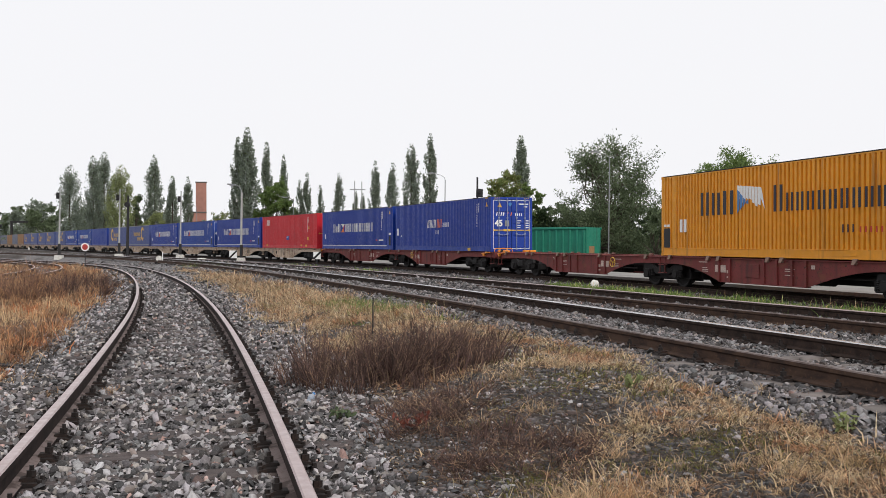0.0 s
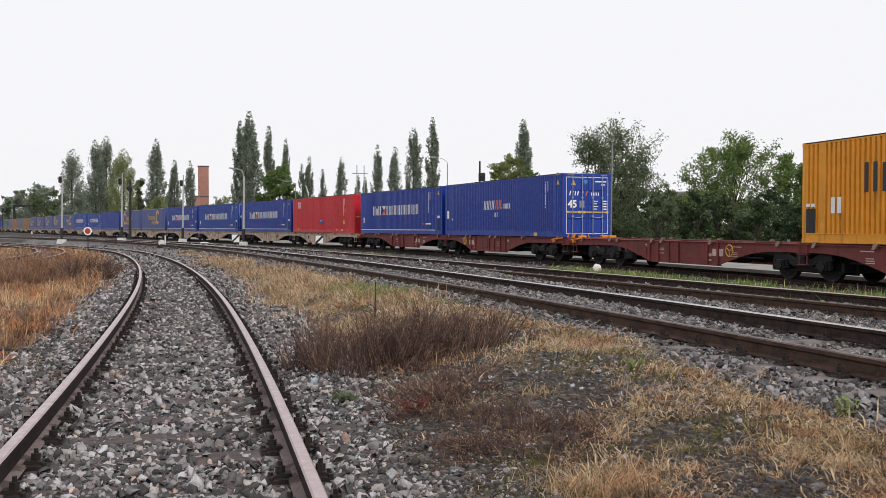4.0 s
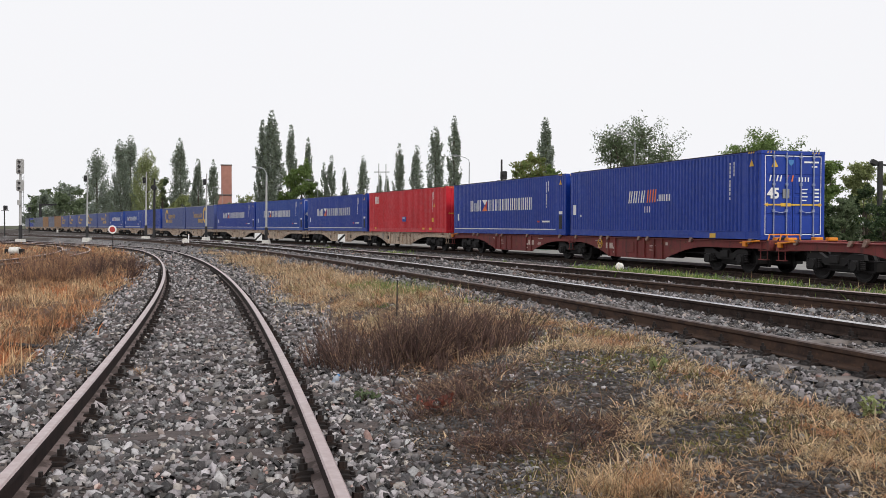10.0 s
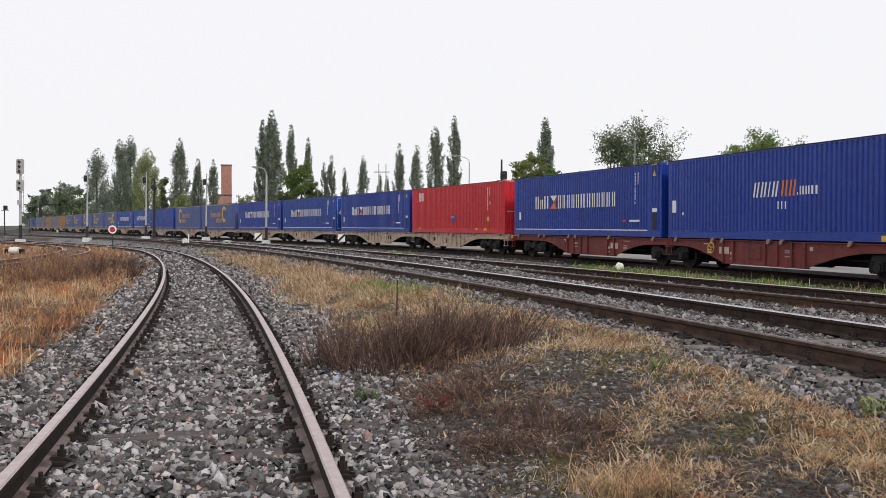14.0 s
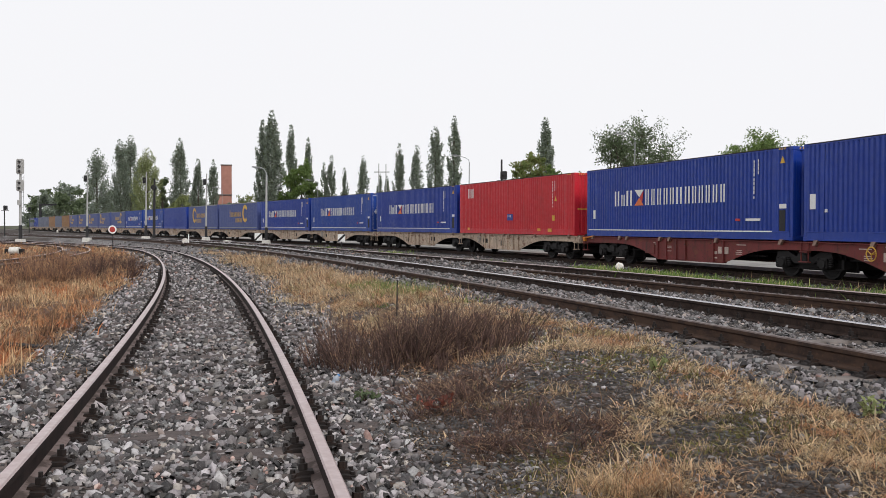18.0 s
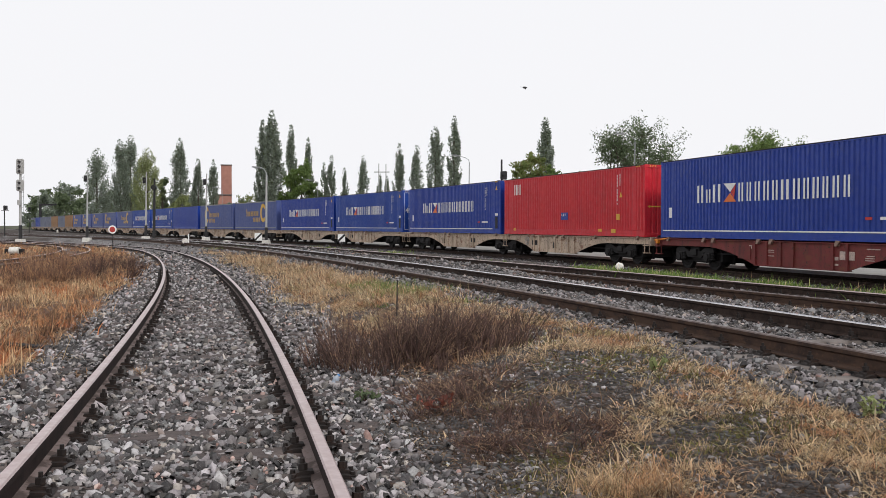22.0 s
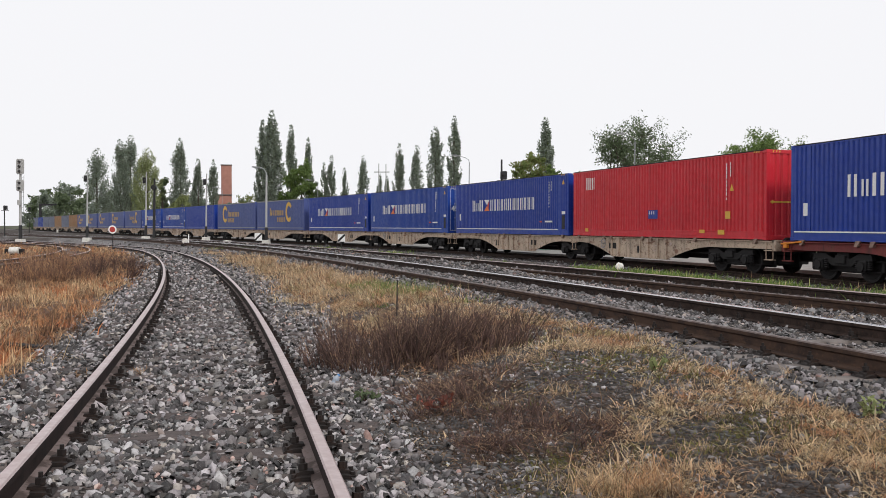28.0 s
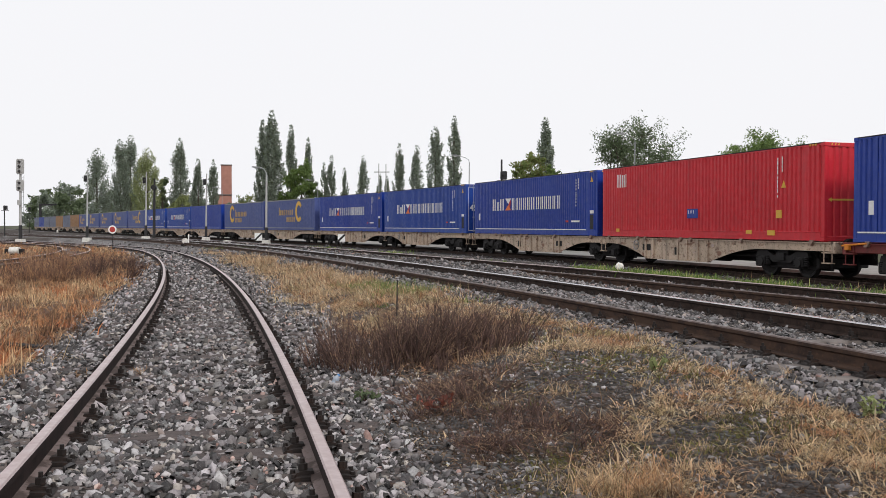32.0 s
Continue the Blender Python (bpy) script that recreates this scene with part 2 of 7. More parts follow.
    def mesh(self, name, *mats):
        me = bpy.data.meshes.new(name)
        me.from_pydata(self.v, [], self.f)
        for m in mats:
            me.materials.append(m)
        if len(mats) > 1:
            me.polygons.foreach_set("material_index", self.mi)
        bm = bmesh.new()
        bm.from_mesh(me)
        bmesh.ops.recalc_face_normals(bm, faces=bm.faces)
        bm.to_mesh(me)
        bm.free()
        return me


def part(name, b, material, parent, label=""):
    """One mesh under a thing or under a part."""
    mats = material if isinstance(material, (list, tuple)) else [material]
    me = b if isinstance(b, bpy.types.Mesh) else b.mesh(name, *mats)
    ob = new(name, me)
    if parent is not None:
        ob.parent = parent
    return tagged(ob, label)


def thing(name, m, label, category, group="", kind=""):
    ob = new(name)
    ob.matrix_basis = m
    return tagged(ob, label, category, group, kind)


def single(name, b, material, m, label, category, group="", kind=""):
    ob = part(name, b, material, None)
    ob.matrix_basis = m
    return tagged(ob, label, category, group, kind)


def raw_mesh(name, verts, tris, mat, nside=3):
    """A big mesh from arrays of vertices and of faces with nside corners."""
    verts = np.asarray(verts, dtype=np.float32)
    tris = np.asarray(tris, dtype=np.int32)
    me = bpy.data.meshes.new(name)
    me.vertices.add(len(verts))
    me.vertices.foreach_set("co", verts.ravel())
    me.loops.add(tris.size)
    me.loops.foreach_set("vertex_index", tris.ravel())
    me.polygons.add(len(tris))
    me.polygons.foreach_set("loop_start", np.arange(0, tris.size, nside, dtype=np.int32))
    me.polygons.foreach_set("loop_total", np.full(len(tris), nside, dtype=np.int32))
    me.update(calc_edges=True)
    if mat is not None:
        me.materials.append(mat)
    return me


def text_mesh(name, body, size, mat, depth=0.004, bold=0.0):
    """Lettering in the built-in font, lying in x-z, centred on x, base at z = 0."""
    cu = bpy.data.curves.new(name, "FONT")
    cu.body, cu.size, cu.align_x, cu.extrude, cu.resolution_u = body, size, "CENTER", depth, 3
    cu.offset = bold
    ob = bpy.data.objects.new(name, cu)
    scene.collection.objects.link(ob)
    dg = bpy.context.evaluated_depsgraph_get()
    me = bpy.data.meshes.new_from_object(ob.evaluated_get(dg))
    bpy.data.objects.remove(ob)
    me.transform(Matrix.Rotation(radians(90), 4, "X"))
    me.materials.clear()
    me.materials.append(mat)
    me.name = name
    return me


# ================= lines of the tracks =================


class Line:
    """A smooth line on the plan through a few points, measured along its length."""

    def __init__(self, pts, zs, step=0.25):
        p = np.array(pts, float)
        p = np.vstack([2 * p[0] - p[1], p, 2 * p[-1] - p[-2]])
        out = []
        for i in range(1, len(p) - 2):
            n = max(2, int(np.linalg.norm(p[i + 1] - p[i]) / step))
            t = np.linspace(0, 1, n, endpoint=False)[:, None]
            a, b, c, d = p[i - 1], p[i], p[i + 1], p[i + 2]
            out.append(0.5 * (2 * b + (c - a) * t + (2 * a - 5 * b + 4 * c - d) * t ** 2 + (3 * b - a - 3 * c + d) * t ** 3))
        out.append(p[-2][None])
        self.p = np.vstack(out)
        seg = np.linalg.norm(np.diff(self.p, axis=0), axis=1)
        self.s = np.concatenate([[0], np.cumsum(seg)])
        self.zs = zs

    def at(self, s):
        x, y = np.interp(s, self.s, self.p[:, 0]), np.interp(s, self.s, self.p[:, 1])
        return np.stack([x, y], -1)

    def z(self, s):
        return np.interp(s, [a for a, b in self.zs], [b for a, b in self.zs])

    def way(self, s, e=0.5):
        s = np.clip(s, e, self.s[-1] - e)
        d = self.at(np.asarray(s) + e) - self.at(np.asarray(s) - e)
        return d / np.linalg.norm(d, axis=-1, keepdims=True)


NEAR = Line([(2.9, -14.5), (0.08, -1.75), (-2.16, 7.99), (-4.68, 17.67), (-7.49, 27.27), (-10.56, 36.78), (-13.91, 46.2), (-17.7, 55.6), (-22.2, 64.6), (-28.0, 74.0), (-35.0, 84.0), (-60, 117), (-110, 180)],
            [(0, 0.09), (13, 0.055), (20, 0.03), (28, 0.0), (60, -0.2), (110, -0.45), (300, -0.5)])
SECOND = Line([(11.0, -16.5), (8.3, -6.5), (5.26, 3.27), (2.27, 12.81), (-0.99, 22.26), (-4.54, 31.61), (-8.36, 40.85), (-12.43, 49.99), (-16.9, 59.0), (-21.6, 67.8), (-27.0, 77.0), (-33, 86.5), (-60, 127), (-105, 196)],
              [(0, 0.22), (60, 0.22), (120, 0.1), (250, -0.4)])
THIRD = Line([(17.5, -17.0), (11.8, -0.8), (8.1, 8.56), (4.41, 17.85), (0.59, 27.1), (-3.35, 36.29), (-7.39, 45.44), (-11.51, 54.55), (-15.8, 63.6), (-20.5, 72.6), (-25.6, 81.6), (-36.5, 99.5), (-62, 140), (-105, 211)],
             [(0, 0.15), (60, 0.15), (120, 0.0), (250, -0.4)])
LEFTT = Line([(-14.5, 10.0), (-16.6, 25.0), (-17.0, 35.0), (-18.7, 44.9), (-21.7, 54.4), (-25.9, 63.5), (-31.5, 72.2), (-38, 80.5), (-60, 108), (-100, 158)],
             [(0, -0.2), (300, -0.4)])
TRAIN = Line([(21.13, -17.55), (18.07, 2.21), (13.71, 21.72), (7.83, 40.83), (0.44, 59.41), (-8.24, 77.43), (-17.82, 94.98), (-27.74, 112.35), (-37.4, 129.9), (-57.0, 165.0), (-86, 217), (-135, 305), (-207, 435)],
             [(0, -0.4), (600, -0.4)])
S_ZERO = float(np.interp(40.83, TRAIN.p[:, 1], TRAIN.s))
ALL_LINES = [NEAR, SECOND, THIRD, LEFTT, TRAIN]
# ================= ground =================


def near_line(line, xy, pick=4):
    """Distance from points to a line, its length there, and the side (+1: right of the way out)."""
    q, s = line.p[::pick], line.s[::pick]
    dist = np.empty(len(xy))
    ss = np.empty(len(xy))
    side = np.empty(len(xy))
    for i in range(0, len(xy), 4000):
        c = xy[i:i + 4000]
        d2 = (c[:, None, 0] - q[None, :, 0]) ** 2 + (c[:, None, 1] - q[None, :, 1]) ** 2
        k = d2.argmin(1)
        k0 = np.clip(k, 1, len(q) - 2)
        t = q[k0 + 1] - q[k0 - 1]
        t /= np.linalg.norm(t, axis=1, keepdims=True)
        r = c - q[k0]
        lat = r[:, 0] * t[:, 1] - r[:, 1] * t[:, 0]
        along = (r * t).sum(1)
        dist[i:i + 4000] = np.where((k > 0) & (k < len(q) - 1), np.abs(lat), np.sqrt(d2[np.arange(len(c)), k]))
        ss[i:i + 4000] = s[k0] + along
        side[i:i + 4000] = np.sign(lat)
    return dist, ss, side


def soft_noise(x, y, scale, seed):
    """Cheap smooth noise from a few waves."""
    rng = np.random.RandomState(seed)
    out = 0
    for k in range(7):
        a, f, ph = rng.uniform(0, 6.28), rng.uniform(0.5, 2.2), rng.uniform(0, 6.28)
        out = out + np.sin((x * math.cos(a) + y * math.sin(a)) * f / scale + ph)
    return out / 4.0


def ground_info(xy):
    """Height of the ground, and how much of it is gravel, green or dry grass."""
    xy = np.asarray(xy, float)
    x, y = xy[:, 0], xy[:, 1]
    num = den = 0
    ds = []
    for ln in ALL_LINES:
        d, s, side = near_line(ln, xy)
        z = ln.z(s) - (0.184 if ln is NEAR else 0.191 - 0.055 * np.clip((y - 9) / 4, 0, 1) if ln is SECOND else 0.178 if ln is THIRD else 0.21)
        w = 1 / (d * d + 0.4) ** 1.6
        num, den = num + w * z, den + w
        ds.append((d, side))
    far = 1 / (30.0 ** 2) ** 1.6
    zz = (num + far * -0.6) / (den + far)
    wob = soft_noise(x, y, 0.7, 3) * 0.35
    beds = (1.72, 1.75, 1.6, 0.3, 1.9)
    gravel = np.zeros(len(x))
    for (d, side), b in zip(ds, beds):
        if b == 1.75:
            b = b - 0.45 * np.clip((y - 8) / 6, 0, 1) * (side < 0)
        gravel = np.maximum(gravel, np.clip((b + wob - d) / 0.35 + 0.5, 0, 1))
    # between the second and the third track, stone all the way
    between = (ds[1][1] > 0) & (ds[2][1] < 0)
    gravel = np.where(between & (y < 60), np.maximum(gravel, 0.8), gravel)
    # ballast heaped up between them further along
    heap = between * np.exp(-((ds[2][0] - 1.3) / 0.32) ** 2) * 0.195 * np.clip((y - 18) / 5, 0, 1) * np.clip((70 - y) / 10, 0, 1)
    green = ((ds[2][1] > 0) & (ds[4][1] < 0)) * np.clip(1.5 - np.abs(ds[2][0] - 2.15) / 0.75, 0, 1) * np.clip((x / np.maximum(y, 1.0) - 0.13) / 0.06, 0.04, 1)
    green = np.maximum(green, np.clip(1.1 - np.abs(ds[1][0] - 2.2) / 0.8, 0, 1) * 0.07 * np.clip(0.9 - np.hypot(x + 1.4, y - 15.5) / 3.2, 0, 1) * (ds[1][1] < 0))
    green = np.maximum(green, (ds[4][1] > 0) * 0.35 * (ds[4][0] > 9))
    zz = zz + soft_noise(x, y, 0.25, 5) * 0.012 + soft_noise(x, y, 1.3, 6) * 0.03 * (1 - gravel)
    mound = np.exp(-((x - 0.9) ** 2 / 1.0 + (y - 7.8) ** 2 / 3.0)) * 0.16 * (1 - gravel)
    return zz + mound + heap, gravel, green, ds


def build_ground():
    ang = np.radians(np.concatenate([np.arange(-180, -38, 6.0), np.arange(-38, 38, 0.35), np.arange(38, 180, 6.0)]))
    rad = [0.0, 0.02]
    while rad[-1] < 3000:
        rad.append(rad[-1] * (2.0 if rad[-1] < 1.0 else 1.028 if rad[-1] < 120 else 1.12))
    rad = np.array(rad)
    na, nr = len(ang), len(rad)
    A, R = np.meshgrid(ang, rad)
    xy = np.stack([(np.sin(A) * R).ravel(), (np.cos(A) * R).ravel()], -1)
    z, gravel, green, ds = ground_info(xy)
    verts = np.column_stack([xy, z])
    i, j = np.meshgrid(np.arange(nr - 1), np.arange(na), indexing="ij")
    j2 = (j + 1) % na
    quads = np.stack([i * na + j, (i + 1) * na + j, (i + 1) * na + j2, i * na + j2], -1).reshape(-1, 4)
    me = raw_mesh("ground", verts, quads[:, ::-1], M_GROUND, 4)
    for nm, arr in (("gravel", gravel), ("green", green), ("gap_shade", np.clip((12.5 - np.hypot(xy[:, 0], xy[:, 1])) / 4, 0, 1)), ("rust", (ds[0][1] < 0) * np.clip((120 - np.hypot(xy[:, 0], xy[:, 1])) / 40, 0, 1))):
        at = me.attributes.new(nm, "FLOAT", "POINT")
        at.data.foreach_set("value", arr.astype(np.float32))
    me.polygons.foreach_set("use_smooth", np.ones(len(quads), bool))
    ob = new("ground", me)
    tagged(ob, "yard ground of grey ballast stone, dry straw grass and dark soil", "ground", kind="structure")
    return ob


def ground_material():
    m = Mat("yard_ground", lin(48, 40, 37), 0.9)
    m.blotch(1.3, lin(36, 30, 28), 0.4, 0.65)
    m.blotch(9, lin(88, 70, 54), 0.54, 0.72, 0.5)
    m.blotch(40, lin(46, 40, 36), 0.5, 0.62, 0.7)
    m.blotch(1.1, lin(70, 66, 36), 0.54, 0.66, 0.7)
    m.mixto(m.mul(m.attr("rust"), 0.75), lin(116, 84, 62))
    m.blotch(3.0, lin(66, 50, 40), 0.5, 0.66, 0.6)
    m.mixto(m.attr("green"), lin(78, 92, 44))
    soil = m.col
    # stone bed
    v = m.n("ShaderNodeTexVoronoi")
    v.inputs["Scale"].default_value = 19
    m.link(m.coord(), v.inputs["Vector"])
    hv = m.n("ShaderNodeSeparateColor")
    m.link(v.outputs["Color"], hv.inputs[0])
    rmp = m.n("ShaderNodeMapRange")
    rmp.inputs[3].default_value, rmp.inputs[4].default_value = 0.012, 0.3
    m.link(hv.outputs[0], rmp.inputs[0])
    comb = m.n("ShaderNodeCombineColor")
    for k in range(3):
        mm = m.n("ShaderNodeMath")
        mm.operation = "MULTIPLY"
        mm.inputs[1].default_value = (1.02, 0.97, 0.97)[k]
        m.link(rmp.outputs[0], mm.inputs[0])
        m.link(mm.outputs[0], comb.inputs[k])
    m.col = comb.outputs[0]
    m.blotch(0.8, lin(70, 56, 48), 0.5, 0.75, 0.6)
    # Bed near the eye painted near-black: the shade in the gaps between stones.
    m.mixto(m.mul(m.attr("gap_shade"), 0.85), lin(22, 18, 17))
    stone = m.col
    m.col = soil
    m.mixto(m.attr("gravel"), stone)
    bm = m.n("ShaderNodeBump")
    bm.inputs["Strength"].default_value = 0.9
    bm.inputs["Distance"].default_value = 0.03
    inv = m.n("ShaderNodeMath")
    inv.operation = "SUBTRACT"
    inv.inputs[0].default_value = 1.0
    m.link(v.outputs["Distance"], inv.inputs[1])
    m.link(inv.outputs[0], bm.inputs["Height"])
    m.link(bm.outputs[0], m.b.inputs["Normal"])
    return m.done()


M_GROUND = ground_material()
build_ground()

# ================= tracks =================
RAIL = [(-0.07, 0), (0.07, 0), (0.07, 0.012), (0.016, 0.03), (0.011, 0.1), (0.034, 0.118), (0.034, 0.148), (0.026, 0.158), (-0.026, 0.158), (-0.034, 0.148), (-0.034, 0.118), (-0.011, 0.1), (-0.016, 0.03), (-0.07, 0.012)]


def sweep_rail(line, off, s0, s1, bright):
    s = [s0]
    while s[-1] < s1:
        s.append(s[-1] + (0.6 if s[-1] < 70 else 2.5))
    s = np.array(s)
    p, w = line.at(s), line.way(s)
    right = np.stack([w[:, 1], -w[:, 0]], -1)
    c = p + right * off
    z = line.z(s) - 0.158
    n = len(RAIL)
    verts = np.concatenate([np.column_stack([c + right * a, z + b])[:, None, :] for a, b in RAIL], 1).reshape(-1, 3)
    b = B()
    b.v = [tuple(v) for v in verts.tolist()]
    for i in range(len(s) - 1):
        for k in range(n):
            k2 = (k + 1) % n
            b.f.append((i * n + k, i * n + k2, (i + 1) * n + k2, (i + 1) * n + k))
            b.mi.append(1 if k in (6, 7, 8) else 2 if k == (12 if off > 0 else 2) else 0)
    return b


SLEEPERS = {}


def build_track(name, line, label, s0, s1, sleep, head, conc, spacing=0.62, drop=0.012, side=(None, None), foot=None):
    tr = thing(name, pose(0, 0, 0), label, "railway track", kind="structure")
    for off, hd, sd in zip((-0.7525, 0.7525), head, side):
        part("rail", sweep_rail(line, off, s0, s1, head), [sd or M_RAILSIDE, hd, foot or sd or M_RAILSIDE], tr)
    me = (B().cbox(-1.28, 1.28, -0.125, 0.125, -0.16, 0.0, 0.015) if not conc else B().cbox(-1.25, 1.25, -0.13, 0.13, -0.18, 0.0, 0.03)).mesh("sleeper", M_CONC if conc else M_SLEEPER)
    cb = B()
    for sx in (-0.7525, 0.7525):
        for dy in (-1, 1):
            cb.prism([(sx + dy * 0.06, 0.0), (sx + dy * 0.175, 0.0), (sx + dy * 0.165, 0.014), (sx + dy * 0.115, 0.022), (sx + dy * 0.06, 0.022)], "y", -0.075, 0.075)
            cb.prism([(sx + dy * 0.045, 0.028), (sx + dy * 0.1, 0.02), (sx + dy * 0.145, 0.016), (sx + dy * 0.14, 0.034), (sx + dy * 0.1, 0.046), (sx + dy * 0.05, 0.042)], "y", -0.032, 0.032)
            cb.tube((sx + dy * 0.105, 0.0, 0.02), (sx + dy * 0.107, 0.004, 0.105), 0.013, n=6)
            cb.tube((sx + dy * 0.105, 0.0, 0.044), (sx + dy * 0.106, 0.002, 0.078), 0.027, n=6)
            for yy in (-0.05, 0.05):
                cb.tube((sx + dy * 0.155, yy, 0.01), (sx + dy * 0.155, yy, 0.034), 0.016, 0.013, n=6)
    clip = cb.mesh("fastening", M_CLIPIRON)
    s = sleep[0]
    SLEEPERS[name] = []
    rng = random.Random(name)
    while s < sleep[1]:
        p, w = line.at(s), line.way(s)
        rz = math.degrees(math.atan2(w[1], w[0])) - 90
        z = float(line.z(s)) - 0.158 - drop
        SLEEPERS[name].append(s)
        sl = part("sleeper", me, None, tr)
        sl.matrix_basis = pose(p[0], p[1], z - rng.uniform(0, 0.012), 0, 0, rz + rng.uniform(-1, 1))
        if math.hypot(p[0], p[1]) < 30:
            fa = part("fastening", clip, None, sl)
            fa.matrix_basis = pose(0, 0, 0.003)
        s += spacing + rng.uniform(-0.02, 0.02)
    return tr


build_track("track_near", NEAR, "curved siding with worn grey rails on weathered sleepers in ballast", 1, 280, (6.0, 55.0), (M_RAILTOP, M_RAILTOP), False, drop=0.004, side=(M_RAILDARK, M_RAILDARK), foot=M_RAILFOOT)
build_track("track_second", SECOND, "dark railed track with one bright polished head on concrete sleepers", 1, 240, (8.0, 66.0), (M_RAILDULL, M_RAILBRIGHT), True, drop=0.006, side=(M_RAILRUST, None))
build_track("track_third", THIRD, "rusty railed track half sunk in stones and weeds", 1, 250, (12.0, 44.0), (M_RAILDULL, M_RAILTOP), False, side=(M_RAILRUST, None))
build_track("track_left", LEFTT, "rusty siding curving away through dry grass", 2, 190, (30.0, 34.0), (M_RAILTOP, M_RAILTOP), False, side=(M_RAILRUST, M_RAILRUST))
build_track("track_train", TRAIN, "rusty track under the container train beside weeds", 2, 540, (38.0, 75.0), (M_RAILSIDE, M_RAILSIDE), False)
# ================= container train =================
CL, CW, CH = 13.716, 2.5, 2.896
GAP_IN, GAP_OUT = 0.568, 1.269


def corrugated(x0, x1, z0, z1, y, depth, period, out):
    """A pressed wall in the x-z plane; out is the sign of its outer side on y."""
    b = B()
    xs = []
    n = max(1, round((x1 - x0) / period))
    p = (x1 - x0) / n
    for k in range(n):
        a = x0 + k * p
        xs += [(a, 1), (a + p * 0.46, 1), (a + p * 0.60, 0), (a + p * 0.86, 0)]
    xs.append((x1, 1))
    if depth > 0.055:
        xs = []
        for k in range(n):
            a = x0 + k * p
            xs += [(a, 1), (a + p * 0.56, 1), (a + p * 0.64, 0), (a + p * 0.92, 0)]
        xs.append((x1, 1))
    vs, fs = [], []
    for x, h in xs:
        yy = y - out * depth * (1 - h)
        vs += [(x, yy, z0), (x, yy, z1)]
    for k in range(len(xs) - 1):
        fs.append((2 * k, 2 * k + 2, 2 * k + 3, 2 * k + 1))
    o = len(vs)
    inner = y - out * (depth + 0.02)
    vs += [(x0, inner, z0), (x1, inner, z0), (x1, inner, z1), (x0, inner, z1)]
    fs.append((o, o + 3, o + 2, o + 1))
    return b.add(vs, fs)


def corrugated_end(y0, y1, z0, z1, x, depth, period, out):
    b = corrugated(y0, y1, z0, z1, x, depth, period, out)
    b.v = [(v[1], v[0], v[2]) for v in b.v]
    return b


M_LIP = simple("sooty_roof_edge", (46, 42, 42), 0.85, 0, 12, 0.35)
_shared = {}


def shared(key, make):
    if key not in _shared:
        _shared[key] = make()
    return _shared[key]


